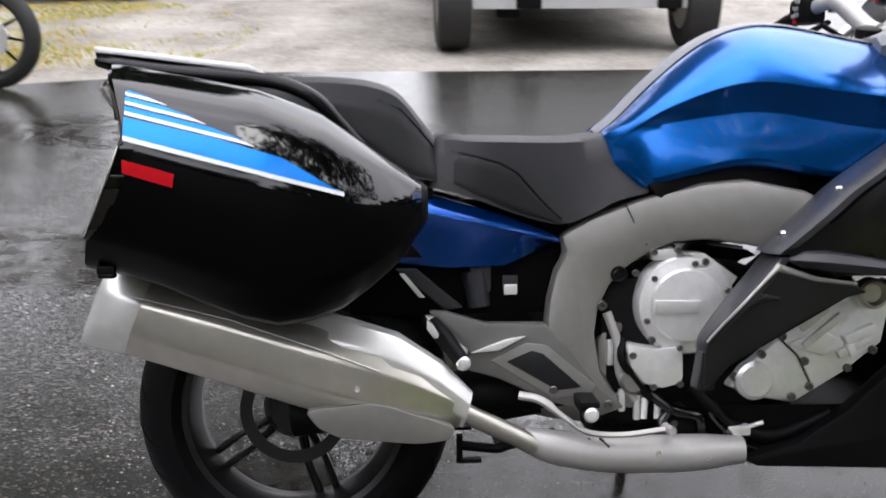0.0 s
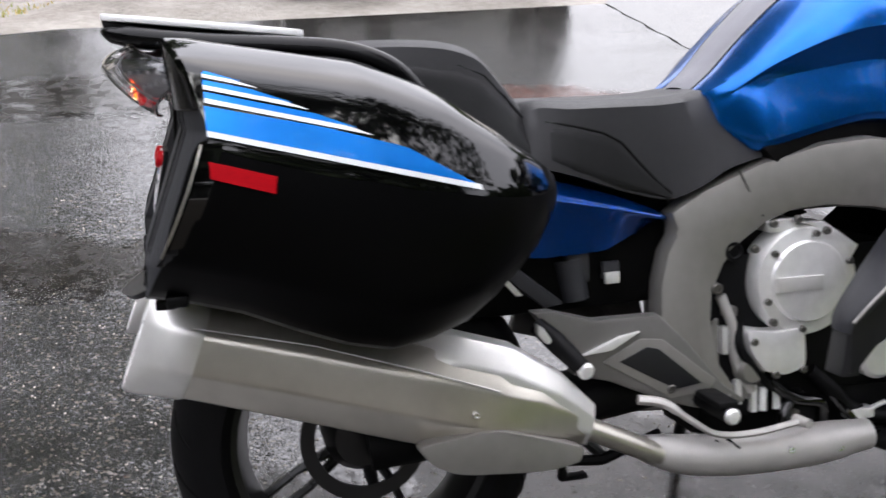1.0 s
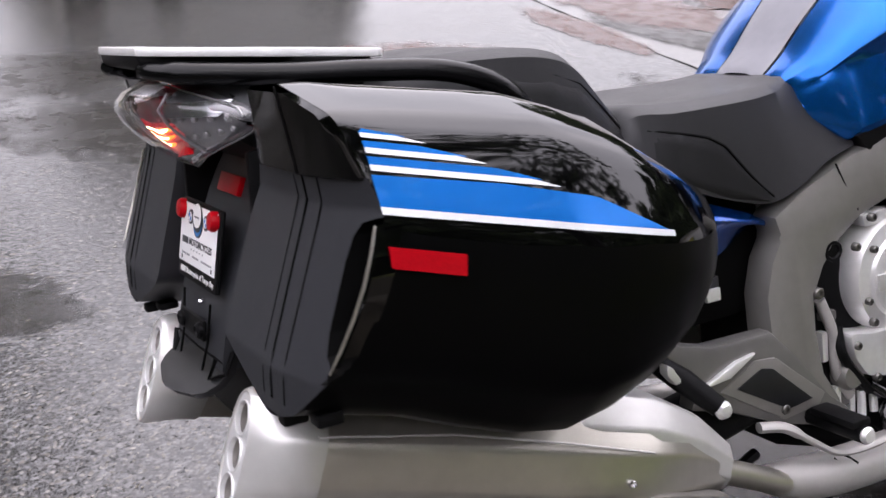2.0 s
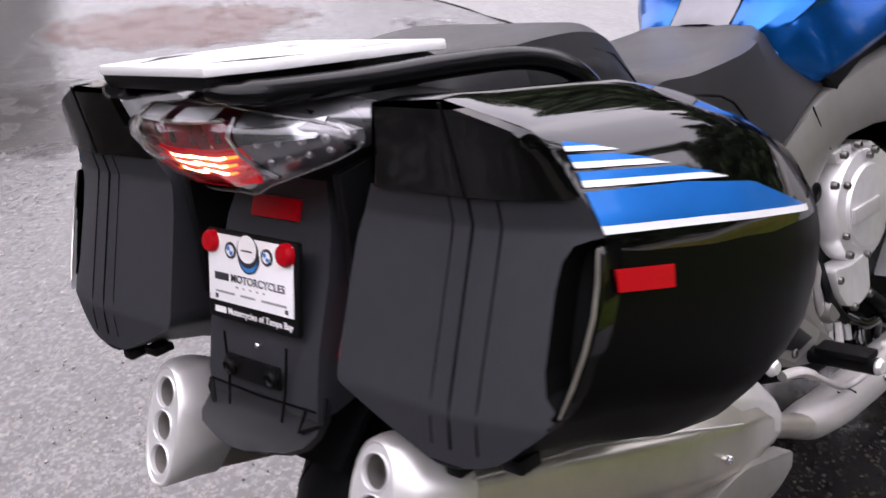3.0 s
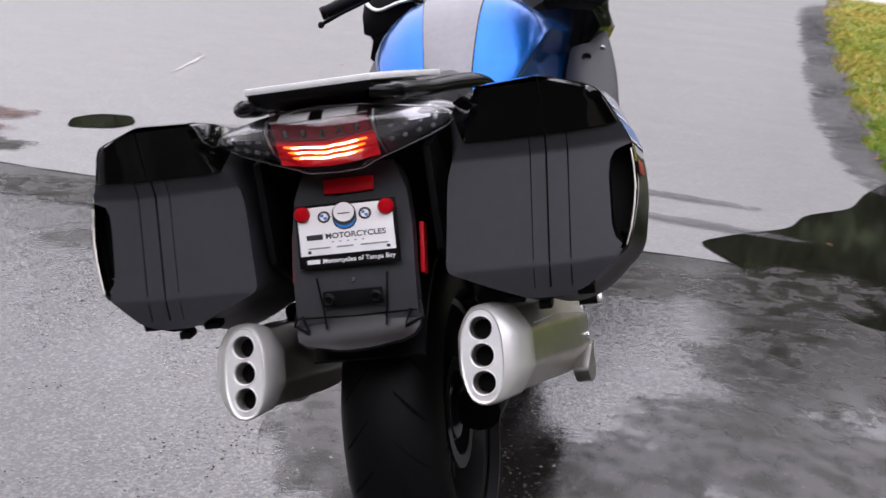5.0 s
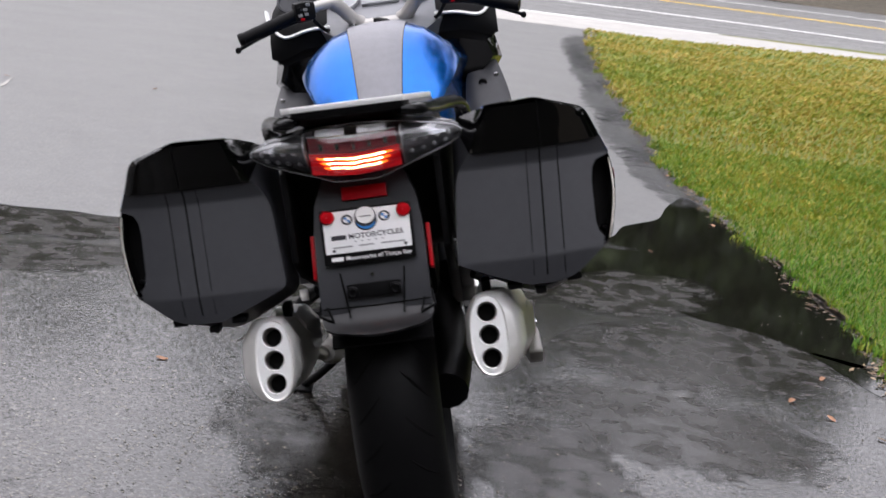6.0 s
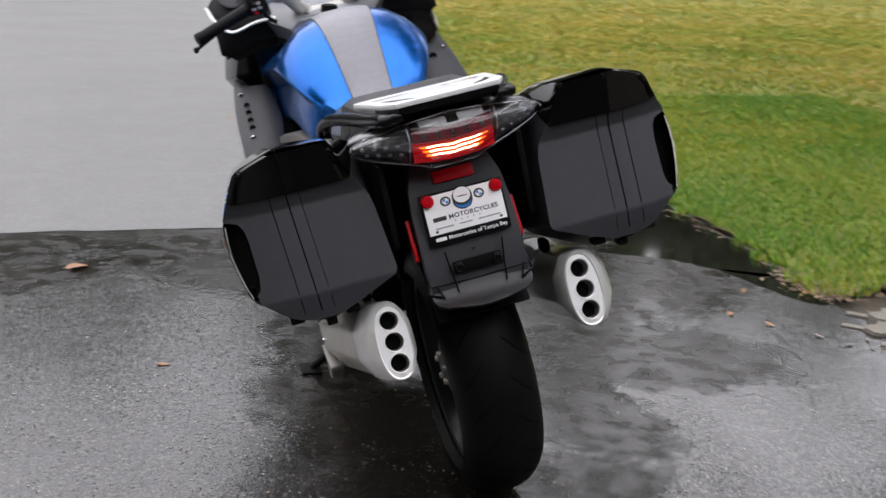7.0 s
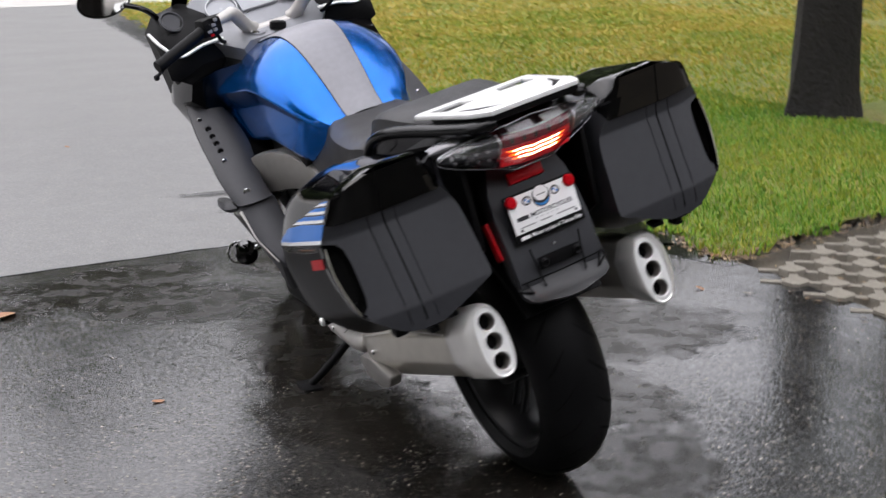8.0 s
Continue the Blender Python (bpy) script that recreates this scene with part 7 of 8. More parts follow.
# ---- fog lamps on guard bars ----
for s in (1, -1):
    guard = part("fog_lamp", lathe([(0.018, 0.0), (0.036, 0.012), (0.038, 0.05), (0.033, 0.056), (0.0005, 0.056)], Matrix.Translation((s * 0.300, 1.22, 0.378)) @ Matrix.Rotation(radians(80), 4, "Z"), 22), M["black_gloss"], bike, "round black auxiliary lamp on a steel bar")
    part("lamp_bar", tube(curve_path([(s * 0.15, 1.22, 0.40), (s * 0.22, 1.225, 0.395), (s * 0.285, 1.235, 0.385)], 4), 0.010, 10), M["chrome"], guard, "bright steel bar")
    part("lamp_bezel", lathe([(0.034, 0.0), (0.040, 0.0), (0.040, 0.008), (0.034, 0.008)], Matrix.Translation((s * 0.310, 1.277, 0.378)) @ Matrix.Rotation(radians(80), 4, "Z"), 22, True), M["chrome"], guard)
# ---- centre stand, folded up ----
stand = part("centre_stand", merge(tube([(0.10, 0.52, 0.27), (0.125, 0.40, 0.245), (0.13, 0.33, 0.255)], 0.010, 8), tube([(-0.10, 0.52, 0.27), (-0.125, 0.40, 0.245), (-0.13, 0.33, 0.255)], 0.010, 8), tube([(-0.125, 0.41, 0.246), (0.125, 0.41, 0.246)], 0.010, 8)), M["black_matte"], bike, "black centre stand, folded up")
for s in (1, -1):
    part("stand_foot", merge(block(s * 0.13, 0.327, 0.25, 0.022, 0.012, 0.055, 0.003), block(s * 0.13, 0.345, 0.225, 0.022, 0.05, 0.008, 0.002)), M["black_matte"], stand)
# ---- gear and brake linkages under the engine ----
for s in (1, -1):
    part("linkage_hose", tube(curve_path([(s * 0.175, 0.74, 0.33), (s * 0.19, 0.715, 0.30), (s * 0.19, 0.745, 0.27), (s * 0.185, 0.80, 0.26)], 5), 0.010, 10), M["black_gloss"], engine)
    part("linkage_hose", tube(curve_path([(s * 0.17, 0.80, 0.35), (s * 0.182, 0.835, 0.30), (s * 0.175, 0.90, 0.245), (s * 0.165, 1.0, 0.25), (s * 0.165, 1.10, 0.32)], 5), 0.008, 8), M["black_gloss"], engine)
    part("linkage_plate", slab([(0.72, 0.33), (0.76, 0.34), (0.80, 0.30), (0.79, 0.255), (0.75, 0.25), (0.72, 0.28)], s * 0.15, s * 0.172, 0.006), M["black_matte"], engine)
    for y, z in ((0.742, 0.325), (0.745, 0.30), (0.782, 0.262)):
        part("engine_bolt", bolt_mesh((s * 0.172, y, z), "x" if s > 0 else "x-", 0.007, 0.007), M["bolt"], engine)
    part("cover_facet", slab([(0.965, 0.455), (1.03, 0.482), (1.07, 0.462), (1.035, 0.43)], s * 0.176, s * 0.186, 0.004), M["alu"], engine)
    part("cover_bracket", merge(slab([(1.07, 0.47), (1.13, 0.495), (1.14, 0.475), (1.08, 0.452)], s * 0.176, s * 0.20, 0.004), slab([(1.075, 0.452), (1.09, 0.458), (1.10, 0.432), (1.085, 0.428)], s * 0.176, s * 0.20, 0.003)), M["alu"], engine)
# ---- trees ----
def leaf_cloud(centres, radii, per, size, seed):
    """Vertices and faces of many small leaves in clumps."""
    rng = np.random.default_rng(seed)
    c = np.repeat(np.array(centres), per, axis=0)
    r = np.repeat(np.array(radii), per)
    k = len(c)
    d = rng.normal(size=(k, 3))
    d /= np.linalg.norm(d, axis=1)[:, None]
    p = c + d * (r * rng.uniform(0.35, 1.05, k))[:, None] * np.array([1, 1, 0.75])
    u = rng.normal(size=(k, 3))
    u /= np.linalg.norm(u, axis=1)[:, None]
    w = np.cross(u, d)
    w /= np.linalg.norm(w, axis=1)[:, None] + 1e-6
    s = (size * rng.uniform(0.6, 1.3, k))[:, None]
    v = np.stack([p - u * s, p + w * s * 0.55, p + u * s, p - w * s * 0.55], axis=1).reshape(-1, 3)
    return v.tolist(), (np.arange(k)[:, None] * 4 + np.arange(4)).tolist()


def tree(name, x, y, height, girth, spread, label, seed, clumps=40, per=70, leaf=0.22, crown_from=0.35, group=""):
    rng = random.Random(seed)
    root = empty(name, label, "tree", pose(x, y, 0.0), group)
    bm = bmesh.new()
    h = height * 0.62
    bend = [(rng.uniform(-0.02, 0.02) * height, rng.uniform(-0.02, 0.02) * height) for _ in range(5)]
    rings = []
    for k, f in enumerate((-0.02, 0.0, 0.02, 0.06, 0.14, 0.3, 0.55, 0.8, 1.0)):
        r = girth / 2 * table(f, [(-0.02, 1.5), (0.0, 1.32), (0.03, 1.12), (0.1, 1.0), (0.3, 0.9), (1.0, 0.32)])
        bx, by = (bend[2][0] * f * f, bend[2][1] * f * f)
        ring = []
        for j in range(18):
            a = math.tau * j / 18
            q = r * (1 + 0.10 * math.sin(3 * a + seed) + 0.06 * math.sin(7 * a + 2 * seed) + (0.12 * math.sin(5 * a + seed) if f < 0.03 else 0))
            ring.append((bx + q * math.cos(a), by + q * math.sin(a), max(-0.08, f * h)))
        rings.append(ring)
    add_loft(bm, rings)
    centres, radii = [], []
    for k in range(9):
        a, f = rng.uniform(0, math.tau), rng.uniform(crown_from, 0.6)
        p0 = Vector((bend[2][0] * f * f, bend[2][1] * f * f, f * height * 0.95))
        p2 = Vector((spread * rng.uniform(0.5, 0.85) * math.cos(a), spread * rng.uniform(0.5, 0.85) * math.sin(a), height * rng.uniform(0.55, 0.9)))
        p1 = p0.lerp(p2, 0.5) + Vector((0, 0, -0.04 * height))
        add_tube(bm, curve_path([p0, p1, p2], 3), [girth * 0.2 * (1 - 0.12 * j) for j in range(7)], 7)
    trunk = part("trunk", bm, M["bark"], root, "dark rough bark trunk")
    for k in range(clumps):
        a, q = rng.uniform(0, math.tau), math.sqrt(rng.random())
        z = rng.uniform(crown_from, 0.98)
        wide = math.sin(math.pi * min(1, 0.18 + 0.82 * (z - crown_from) / (1 - crown_from))) ** 0.7
        centres.append((spread * q * wide * math.cos(a), spread * q * wide * math.sin(a), z * height))
        radii.append(spread * rng.uniform(0.16, 0.32))
    v, f = leaf_cloud(centres, radii, per, leaf, seed)
    me = bpy.data.meshes.new("crown")
    me.from_pydata(v, [], f)
    me.materials.append(M["leaves"])
    crown = new("crown", me)
    crown.parent = root
    tagged(crown, "", kind="stuff")
    return root


tree("lawn_tree", 4.58, 3.80, 11.0, 0.40, 4.4, "dark-barked shade tree standing on the lawn", 5, 90, 130, 0.13, 0.36)


# unseen woods all round: they darken reflections and block the low sky
def woods(name, spots, label, seed, thick=34, base=0.08):
    """Far trees as one mass: trunks and leafy clumps."""
    rng = random.Random(seed)
    centres, radii = [], []
    bm = bmesh.new()
    for x, y, h, s in spots:
        add_tube(bm, [(x, y, -0.1), (x + rng.uniform(-0.3, 0.3), y, h * 0.35), (x + rng.uniform(-0.6, 0.6), y, h * 0.75)], [0.028 * h, 0.02 * h, 0.008 * h], 8)
        for k in range(64):
            a, q, z = rng.uniform(0, math.tau), math.sqrt(rng.random()), rng.uniform(base, 0.98)
            wide = math.sin(math.pi * min(1.0, 0.25 + 0.7 * z)) ** 0.6
            centres.append((x + s * q * wide * math.cos(a), y + s * q * wide * math.sin(a), z * h))
            radii.append(s * rng.uniform(0.22, 0.4))
    root = empty(name, label, "woods", kind="stuff")
    part("trunks", bm, M["bark"], root)
    size = 0.055 * sum(s[3] for s in spots) / len(spots) * 2.0
    v, f = leaf_cloud(centres, radii, thick, size, seed)
    me = bpy.data.meshes.new("foliage")
    me.from_pydata(v, [], f)
    me.materials.append(M["leaves"])
    ob = new("foliage", me)
    ob.parent = root
    return root


rnd = random.Random(11)
woods("far_woods", [(x + rnd.uniform(-2, 2), 72 + rnd.uniform(-4, 5), rnd.uniform(22, 28) + (3 if x > 4 else 0), rnd.uniform(5, 7)) for x in range(-78, 84, 5)], "dark green trees along the far side of the road", 21, 130)
woods("far_woods", [(x + rnd.uniform(-2, 2), 84 + rnd.uniform(-4, 5), rnd.uniform(23, 29), rnd.uniform(6, 8)) for x in range(-75, 84, 7)], "dark green trees standing further back", 25, 60)
woods("side_woods", [(17 + rnd.uniform(-2, 2.5), y + rnd.uniform(-1, 1), rnd.uniform(9, 12.5), rnd.uniform(2.6, 3.6)) for y in range(-16, 12, 3)], "dark green trees beyond the lawn", 22, 100)
woods("side_woods", [(-15.5 + rnd.uniform(-1.2, 0.8), y + rnd.uniform(-0.4, 0.4), rnd.uniform(15.0, 17.0), rnd.uniform(2.4, 2.9)) for y in (-21, -18.5, -16, -13.8, -11.8, -10, -8.2, -6.4, -4.6, -3.0, -1.7)], "tall trees with high crowns behind the parked vehicles", 23, 60, 0.42)
woods("undergrowth", [(-16.5 + rnd.uniform(-0.8, 0.8), y, rnd.uniform(2.2, 2.9), rnd.uniform(1.0, 1.4)) for y in range(-20, 0, 2)], "dark green bushes behind the parked vehicles", 27, 30)
woods("far_woods", [(-48 + rnd.uniform(-2, 2), y, rnd.uniform(5, 7), rnd.uniform(3, 4)) for y in range(-2, 40, 6)], "low trees far beyond the dirt", 26, 30)
# added screen of trees, never in view, that dims what rear faces reflect
woods("back_woods_screen", [(x + rnd.uniform(-1, 1), -12.5 + rnd.uniform(-1.5, 1.0), rnd.uniform(7.5, 9.5), rnd.uniform(2.4, 3.2)) for x in range(-16, 18, 2)], "unseen dark green trees added behind the viewpoint to darken reflections", 24, 70)


def shrub(x, y, r, h, seed):
    rng = random.Random(seed)
    centres = [(rng.uniform(-r, r) * 0.7, rng.uniform(-r, r) * 0.7, rng.uniform(0.12, h)) for _ in range(16)]
    root = empty("shrub", "low dark green shrub at the edge of the dirt", "shrub", pose(x, y, -0.05), "shrubs on the dirt")
    part("stems", merge(*[tube([(0, 0, 0), (c[0] * 0.5, c[1] * 0.5, c[2] * 0.5), c], [0.02, 0.012, 0.005], 6) for c in centres]), M["bark"], root)
    v, f = leaf_cloud(centres, [0.22] * len(centres), 90, 0.05, seed)
    me = bpy.data.meshes.new("foliage")
    me.from_pydata(v, [], f)
    me.materials.append(M["leaves"])
    ob = new("foliage", me)
    ob.parent = root


for k, (x, y) in enumerate(((-8.5, -3.3), (-8.6, -2.6), (-8.7, -1.9), (-8.9, -4.2))):
    shrub(x, y, 0.5, 0.55, 40 + k)

blades("grass", 12000, (-7.9, -5.05, -3.6, -0.6), 0.03, 0.007, "thin patch of weedy grass on the dirt", 7,
       lambda px, py: (px < -5.15) & (np.sin(px * 2.3 + 1.2) + np.cos(py * 2.9 + 0.4) + 0.7 * np.sin(px * 7 + py * 5) + np.random.default_rng(77).normal(0, 0.9, len(px)) > 0.5) & ((py + 2.0) ** 2 / 1.8 + (px + 6.4) ** 2 / 2.2 < 1), "grass_far")

# ---- lattice paving stones beside the lawn ----
paving = empty("lattice_paving", "pale concrete lattice paving stones with earth in the gaps", "paving", pose(1.70, 0.45, -0.052, 0, 0, 6) @ Matrix.Diagonal((1.2, 1.2, 1, 1)), kind="structure")


def lattice_stone():
    """One eight-sided stone."""
    bm = bmesh.new()
    pts = [(-0.043, -0.022), (-0.026, -0.038), (0.026, -0.038), (0.043, -0.022), (0.043, 0.022), (0.026, 0.038), (-0.026, 0.038), (-0.043, 0.022)]
    f = bm.faces.new([bm.verts.new((x, y, 0.0)) for x, y in pts])
    r = bmesh.ops.extrude_face_region(bm, geom=[f])
    for v in r["geom"]:
        if isinstance(v, bmesh.types.BMVert):
            v.co.z = 0.066
            v.co.x *= 0.94
            v.co.y *= 0.94
    return bm


def arm_stone(length, width):
    bm = bmesh.new()
    bmesh.ops.create_cube(bm, size=1.0)
    for v in bm.verts:
        s = 0.92 if v.co.z > 0 else 1.0
        v.co = Vector((v.co.x * length * s, v.co.y * width * s, (v.co.z + 0.5) * 0.062))
    return bm


stone_mesh, arm_mesh = finish("stone", lattice_stone(), M["paver"], 0), finish("stone_arm", arm_stone(0.10, 0.030), M["paver"], 0)
rnd = random.Random(3)
for i in range(14):
    for j in range(9):
        x, y = 0.17 * i + (0.085 if j % 2 else 0.0), 0.088 * j
        if y > 0.50 + 0.12 * x:
            continue
        ob = new("stone", stone_mesh)
        ob.parent = paving
        ob.matrix_local = pose(x, y, rnd.uniform(-0.004, 0.004), rnd.uniform(-2, 2), rnd.uniform(-2, 2), rnd.uniform(-4, 4))
        arm = new("stone", arm_mesh)
        arm.parent = paving
        arm.matrix_local = pose(x + 0.0425, y + 0.044, rnd.uniform(-0.006, 0.0), 0, 0, 46 + rnd.uniform(-3, 3))
        arm = new("stone", arm_mesh)
        arm.parent = paving
        arm.matrix_local = pose(x - 0.0425, y + 0.044, rnd.uniform(-0.006, 0.0), 0, 0, -46 + rnd.uniform(-3, 3))
sheet("earth_bed", [(1.655, 0.2), (5.0, 0.4), (6.0, 1.95), (2.4, 1.42), (1.66, 1.25)], -0.028, M["earth"], "dark damp earth under the paving stones", "earth")

# ---- litter on the asphalt ----
def dry_leaf(x, y, size, turn, seed):
    rng = random.Random(seed)
    bm = bmesh.new()
    rows = []
    for k in range(7):
        t = k / 6
        w = size * 0.28 * math.sin(math.pi * min(1, 0.08 + 0.92 * t)) ** 0.8 + 0.0006
        rows.append([((t - 0.5) * size, s * w, 0.004 + 0.25 * abs(s) * w + 0.004 * math.sin(3 * t + seed)) for s in (-1, -0.5, 0, 0.5, 1)])
    add_loft(bm, rows, closed=False)
    ob = solo("fallen_leaf", bm, M["litter"], "small dry brown leaf lying on wet asphalt", "leaf", group="leaves on the asphalt")
    ob.matrix_world = pose(x, y, 0.0, 0, 0, turn)


dry_leaf(-1.08, 1.87, 0.095, 40, 1)
rnd = random.Random(8)
for k, (x, y) in enumerate(((-0.79, 0.85), (1.29, 0.98), (1.2, 1.10), (1.52, 4.9), (1.55, 6.0), (1.60, 6.9), (1.45, 5.3), (1.66, 7.8), (1.38, 1.35), (1.62, 1.3), (-2.9, 5.66), (-1.95, 5.9), (1.05, 2.9), (-0.3, 5.1), (1.58, 4.1), (1.5, 3.6))):
    dry_leaf(x, y, rnd.uniform(0.03, 0.06), rnd.uniform(0, 180), 10 + k)


def litter(count, line, spread, seed, label):
    """Broken dry leaves and straw along a line."""
    rng = np.random.default_rng(seed)
    t = rng.uniform(0, 1, count)
    pts = np.array(line)
    c = np.stack([np.interp(t, np.linspace(0, 1, len(pts)), pts[:, i]) for i in (0, 1)], 1) + rng.normal(0, spread, (count, 2))
    a, s = rng.uniform(0, math.tau, count), rng.uniform(0.006, 0.022, count)
    u, w = np.stack([np.cos(a), np.sin(a)], 1), np.stack([-np.sin(a), np.cos(a)], 1)
    v = np.zeros((count, 4, 3))
    for k, (p, q) in enumerate(((-1, 0), (0, -0.35), (1, 0), (0, 0.35))):
        v[:, k, :2] = c + (u * p + w * q) * s[:, None]
        v[:, k, 2] = 0.003 + rng.uniform(0, 0.006, count)
    me = bpy.data.meshes.new("leaf_litter")
    me.from_pydata(v.reshape(-1, 3).tolist(), [], (np.arange(count)[:, None] * 4 + np.arange(4)).tolist())
    me.materials.append(M["litter_mix"])
    return tagged(new("leaf_litter", me), label, "leaf litter", kind="stuff")


litter(900, [(2.8, 1.44), (1.75, 1.28), (1.67, 1.3), (1.69, 1.6)], 0.045, 5, "brown leaf litter at the lawn's edge")
litter(1500, EDGE[4:], 0.04, 6, "brown leaf litter along the lawn's edge")
litter(900, [(1.75, 0.6), (3.9, 0.95)], 0.25, 9, "brown leaf litter between paving stones")
litter(500, [(4.1, 3.5), (5.0, 3.4)], 0.22, 12, "brown leaf litter round the tree's foot")


def grit(count, region, size, seed, label):
    """Loose pale stone chips on the asphalt."""
    rng = np.random.default_rng(seed)
    x0, x1, y0, y1 = region
    c = np.stack([rng.uniform(x0, x1, count), rng.uniform(y0, y1, count), np.full(count, 0.0015)], 1)
    s = size * (0.25 + 1.5 * rng.uniform(0, 1, (count, 1, 1)) ** 2.5)
    c += rng.normal(0, 0.02, (count, 3)) * np.array([1, 1, 0])
    clump = np.sin(c[:, 0] * 9 + 2 * np.sin(c[:, 1] * 7)) + np.sin(c[:, 1] * 11 + 2 * np.cos(c[:, 0] * 6)) + rng.normal(0, 0.8, count)
    s *= np.where(clump > 0, 1.0, 0.45)[:, None, None]
    base = np.array([(-1, -0.7, 0), (0.9, -0.8, 0), (1, 0.8, 0), (-0.8, 0.9, 0), (0.1, 0, 0.9)])
    v = (c[:, None, :] + base[None] * s * rng.uniform(0.6, 1.2, (count, 5, 3))).reshape(-1, 3)
    i = np.arange(count)[:, None] * 5
    f = [tuple(r) for q in ((0, 1, 4), (1, 2, 4), (2, 3, 4), (3, 0, 4)) for r in (i + q).tolist()]
    me = bpy.data.meshes.new("grit")
    me.from_pydata(v.tolist(), [], f)
    me.materials.append(M["grit"])
    return tagged(new("grit", me), label, "grit", kind="stuff")


grit(2600, (-3.2, 1.6, -0.2, 2.4), 0.0020, 4, "pale stone chips scattered over wet asphalt")
grit(7000, (-2.6, 0.7, -2.3, 0.5), 0.0022, 14, "pale stone chips standing out of coarse asphalt")
grit(900, (-0.8, 0.0, -0.6, 0.9), 0.0022, 15, "pale stone chips beside the rear wheel")

# ---- silver van, seen from below its bumper ----
van = empty("parked_van", "silver van parked on pale dirt with dark tyres", "van", pose(-5.82, 1.515, -0.05))


def van_ring(y0, y1, z0, z1, x):
    return [(x, y0 + 0.06, z0), (x, y1 - 0.06, z0), (x, y1, z0 + 0.08), (x, y1 - 0.02, z0 + 0.5), (x, y1 - 0.14, z1), (x, y0 + 0.14, z1), (x, y0 + 0.02, z0 + 0.5), (x, y0, z0 + 0.08)]


part("body", bevelled(loft([van_ring(-0.96, 0.96, 0.42, 1.75, -0.12), van_ring(-0.97, 0.97, 0.40, 1.85, -0.25), van_ring(-0.97, 0.97, 0.38, 1.9, -2.0), van_ring(-0.97, 0.97, 0.38, 1.88, -3.2), van_ring(-0.95, 0.95, 0.42, 1.2, -3.9), van_ring(-0.9, 0.9, 0.45, 0.95, -4.4)]), 0.02, 2, 30), M["van_paint"], van, "silver painted van body")
part("bumper", bevelled(loft([[(x, y, z) for y, z in ((-0.94, 0.305), (0.94, 0.305), (0.95, 0.55), (-0.95, 0.55))] for x in (-0.16, 0.0, 0.05)]), 0.02), M["van_paint"], van, "silver rear bumper")
for y in (-0.34, 0.60):
    part("bumper_cutout", block(0.045, y, 0.37, 0.05, 0.17, 0.14, 0.02), M["black_matte"], van, "black bumper tow recess")
for sx, y in ((-0.22, -0.83), (-0.22, 0.83), (-3.2, -0.83), (-3.2, 0.83)):
    wh = part("wheel", lathe([(0.13, -0.09), (0.21, -0.1), (0.22, 0.1), (0.13, 0.09)], Matrix.Translation((sx, y, 0.33)) @ Matrix.Rotation(radians(90), 4, "Z"), 32), M["steel_dark"], van)
    part("tyre", lathe([(0.205, -0.1), (0.29, -0.115), (0.322, -0.10), (0.33, -0.06), (0.33, 0.06), (0.322, 0.10), (0.29, 0.115), (0.205, 0.1)], Matrix.Translation((sx, y, 0.33)) @ Matrix.Rotation(radians(90), 4, "Z"), 48, True), M["tyre_dusty"], wh)
part("underbody", block(-2.1, 0, 0.40, 3.9, 1.5, 0.10, 0.02), M["dark_hole"], van)
part("axle", merge(tube([(-0.22, -0.75, 0.33), (-0.22, 0.75, 0.33)], 0.045, 10), block(-0.22, -0.45, 0.28, 0.12, 0.16, 0.14, 0.02)), M["black_matte"], van)
part("exhaust_tip", tube([(-0.5, 0.62, 0.30), (0.0, 0.64, 0.29)], 0.025, 10), M["black_matte"], van)
part("rear_window", block(-0.14, 0, 1.4, 0.03, 1.5, 0.5, 0.01), M["black_gloss"], van)

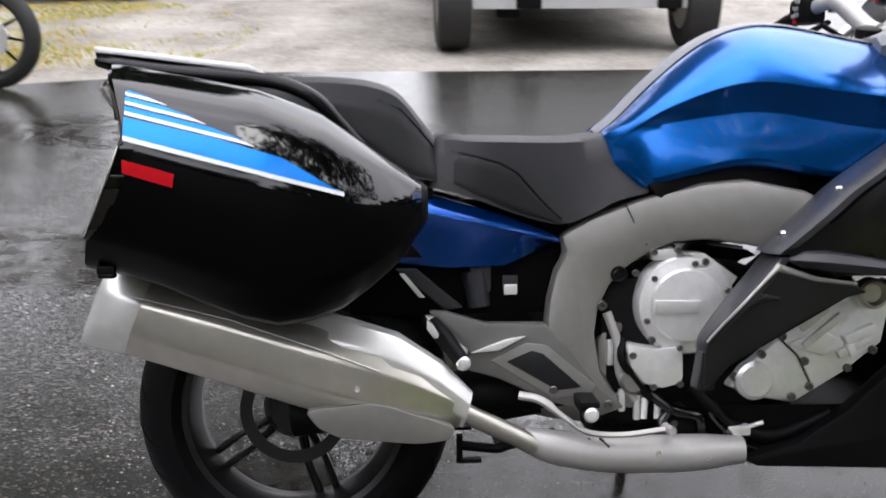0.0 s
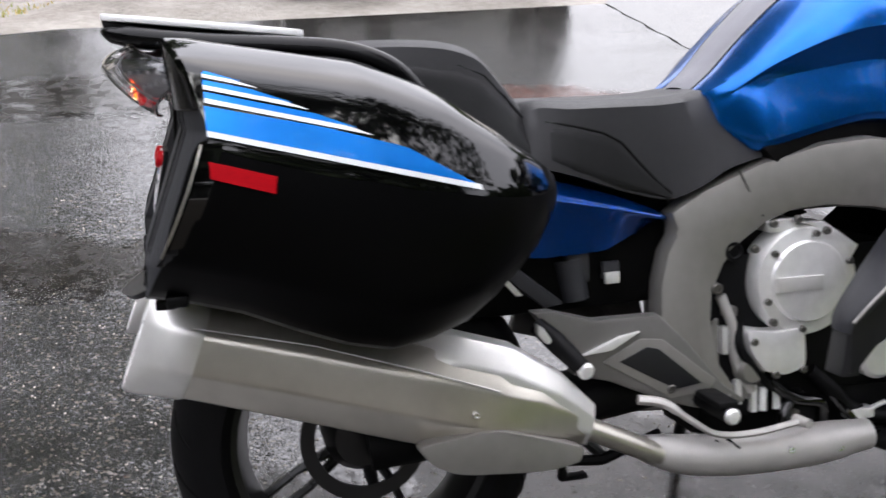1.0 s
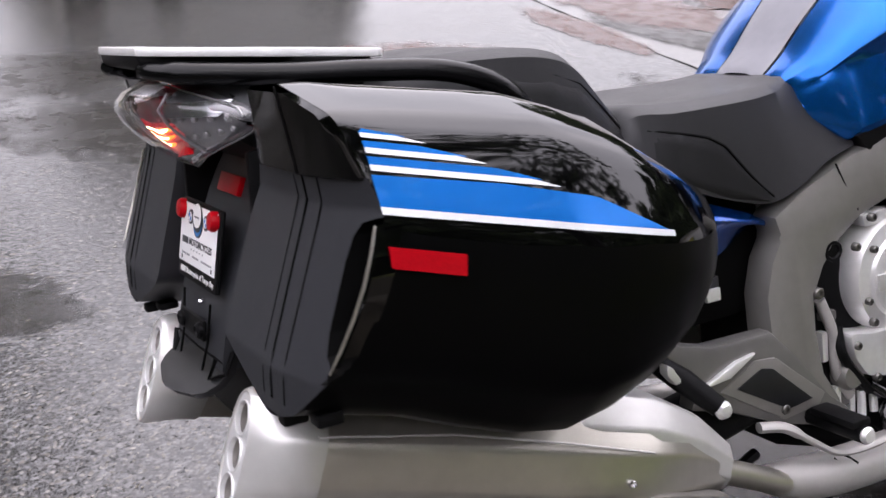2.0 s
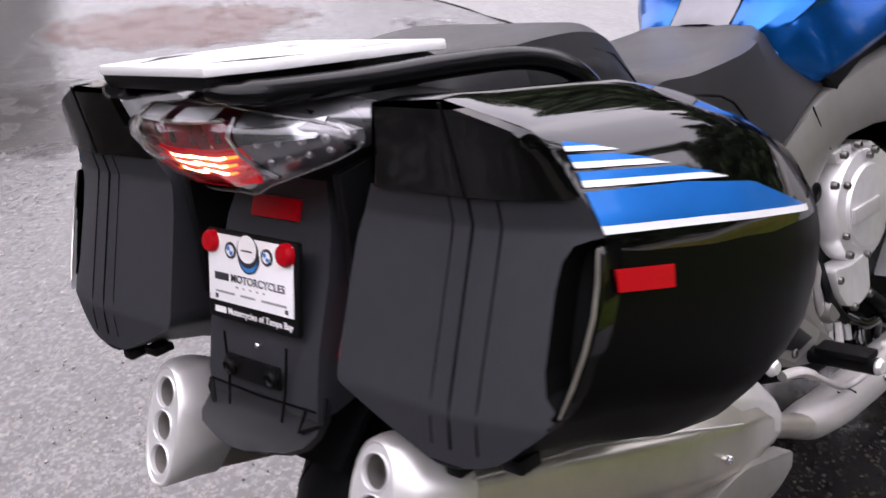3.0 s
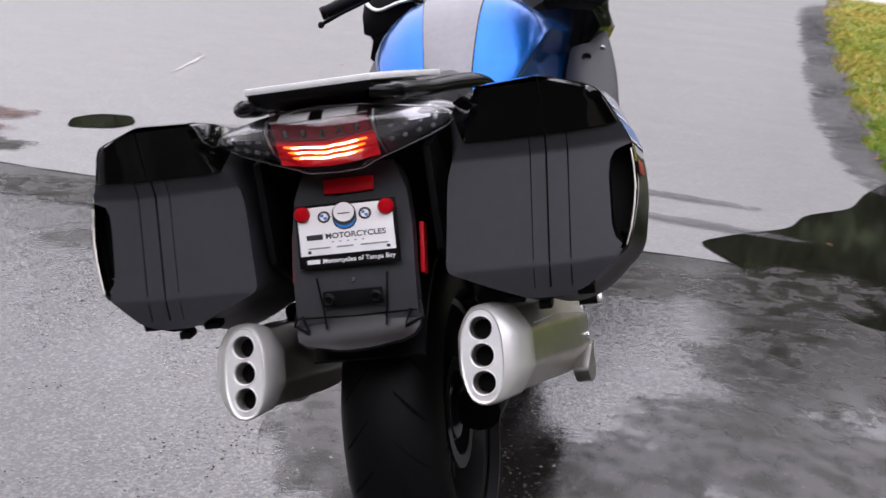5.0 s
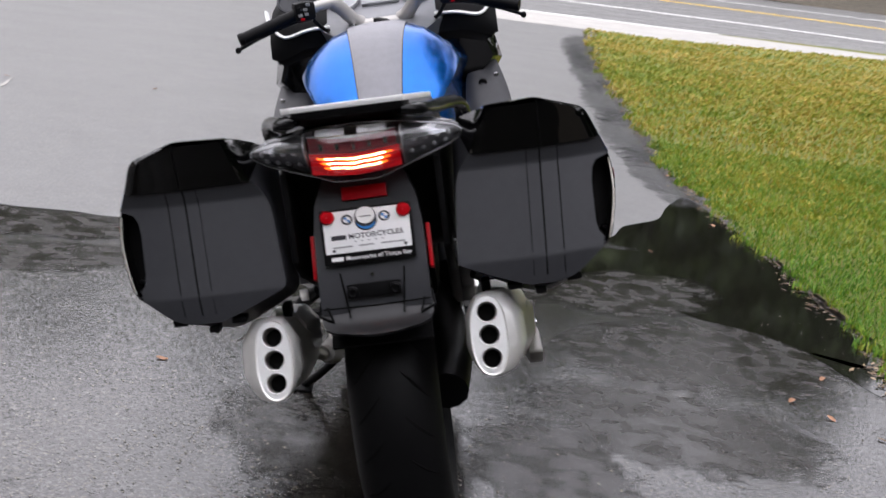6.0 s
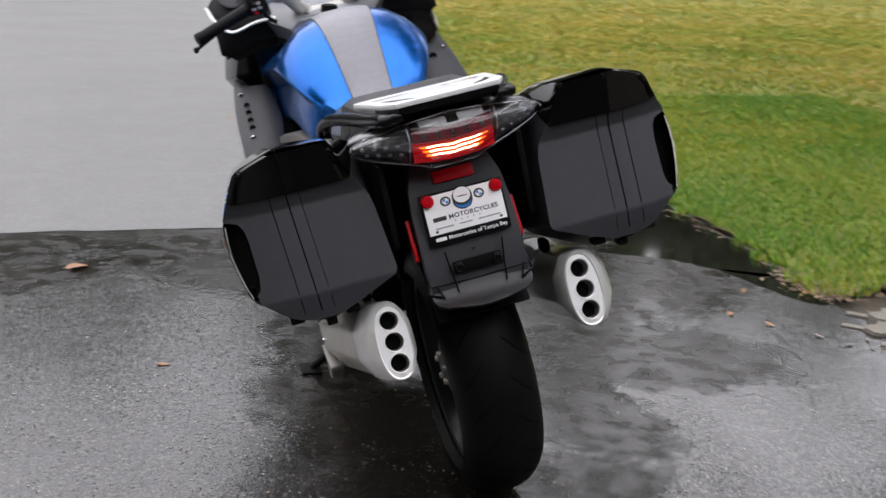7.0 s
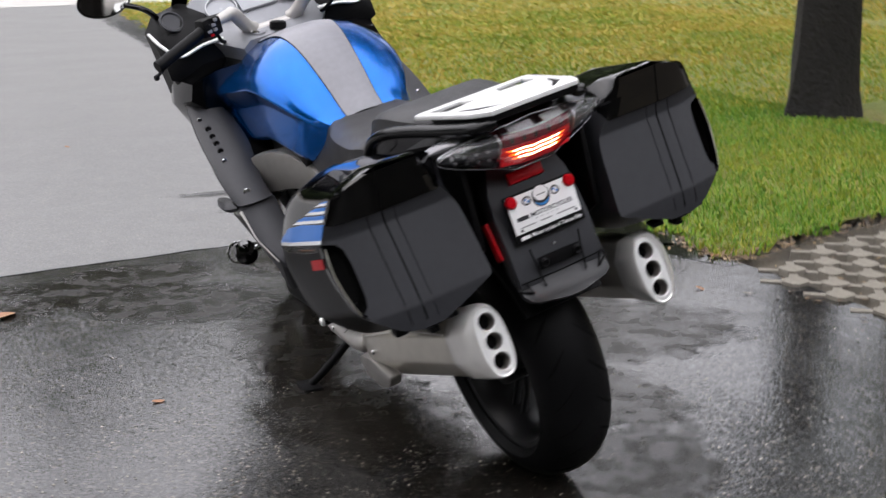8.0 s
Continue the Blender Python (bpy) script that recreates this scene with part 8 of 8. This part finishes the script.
# ---- wheel of a second motorcycle ----
second = empty("second_motorcycle", "black motorcycle parked at the driveway's edge, wheel showing", "motorcycle", pose(-4.62, -1.98, 0.0, 0, 0, 262))
ym = Matrix.Translation((0, 0, 0.30))
w2 = part("front_wheel", lathe([(0.222, -0.05), (0.226, -0.045), (0.205, -0.02), (0.205, 0.02), (0.226, 0.045), (0.222, 0.05)], ym @ Matrix.Rotation(radians(90), 4, "Z"), 48, True), M["rim"], second)
part("tyre", lathe(tyre_profile(0.30, 0.12, 0.222), ym @ Matrix.Rotation(radians(90), 4, "Z"), 64, True), M["tyre_dusty"], w2)
for k in range(10):
    a = math.tau * k / 10
    part("spoke", tube([(0.04 * math.cos(a), 0.0, 0.30 + 0.04 * math.sin(a)), (0.21 * math.cos(a + 0.12), 0.0, 0.30 + 0.21 * math.sin(a + 0.12))], [0.011, 0.007], 8), M["black_matte"], w2)
part("hub", lathe([(0.045, -0.05), (0.045, 0.05)], ym @ Matrix.Rotation(radians(90), 4, "Z"), 24), M["steel_dark"], w2)
part("brake_disc", lathe([(0.07, 0.055), (0.135, 0.055), (0.135, 0.060), (0.07, 0.060)], ym @ Matrix.Rotation(radians(90), 4, "Z"), 40, True), M["silver"], w2)
for s in (1, -1):
    part("fork_leg", tube([(0.0, s * 0.09, 0.30), (0.28, s * 0.09, 0.95)], 0.024, 12), M["steel_dark"], second)
part("mudguard", loft([[(0.325 * math.cos(a), y, 0.30 + 0.325 * math.sin(a)) for y in (-0.07, -0.04, 0.04, 0.07)] + [(0.335 * math.cos(a), y, 0.30 + 0.335 * math.sin(a)) for y in (0.07, 0.04, -0.04, -0.07)] for a in (radians(q) for q in range(30, 131, 10))]), M["black_gloss"], second)
part("body", bevelled(loft([[(x, y * w, z) for y, z in ((-1, zl), (1, zl), (0.8, zt), (-0.8, zt))] for x, w, zl, zt in ((0.2, 0.12, 0.55, 0.85), (0.6, 0.18, 0.4, 1.0), (1.0, 0.16, 0.45, 0.85), (1.6, 0.12, 0.6, 0.85))]), 0.03), M["black_gloss"], second)
w3 = part("rear_wheel", lathe([(0.222, -0.06), (0.226, -0.05), (0.205, -0.02), (0.205, 0.02), (0.226, 0.05), (0.222, 0.06)], Matrix.Translation((1.42, 0, 0.30)) @ Matrix.Rotation(radians(90), 4, "Z"), 40), M["rim"], second)
part("tyre", lathe(tyre_profile(0.30, 0.16, 0.222), Matrix.Translation((1.42, 0, 0.30)) @ Matrix.Rotation(radians(90), 4, "Z"), 48), M["tyre_dusty"], w3)
part("stand", tube([(0.7, 0.1, 0.3), (0.72, 0.26, 0.0)], 0.012, 8), M["black_matte"], second)
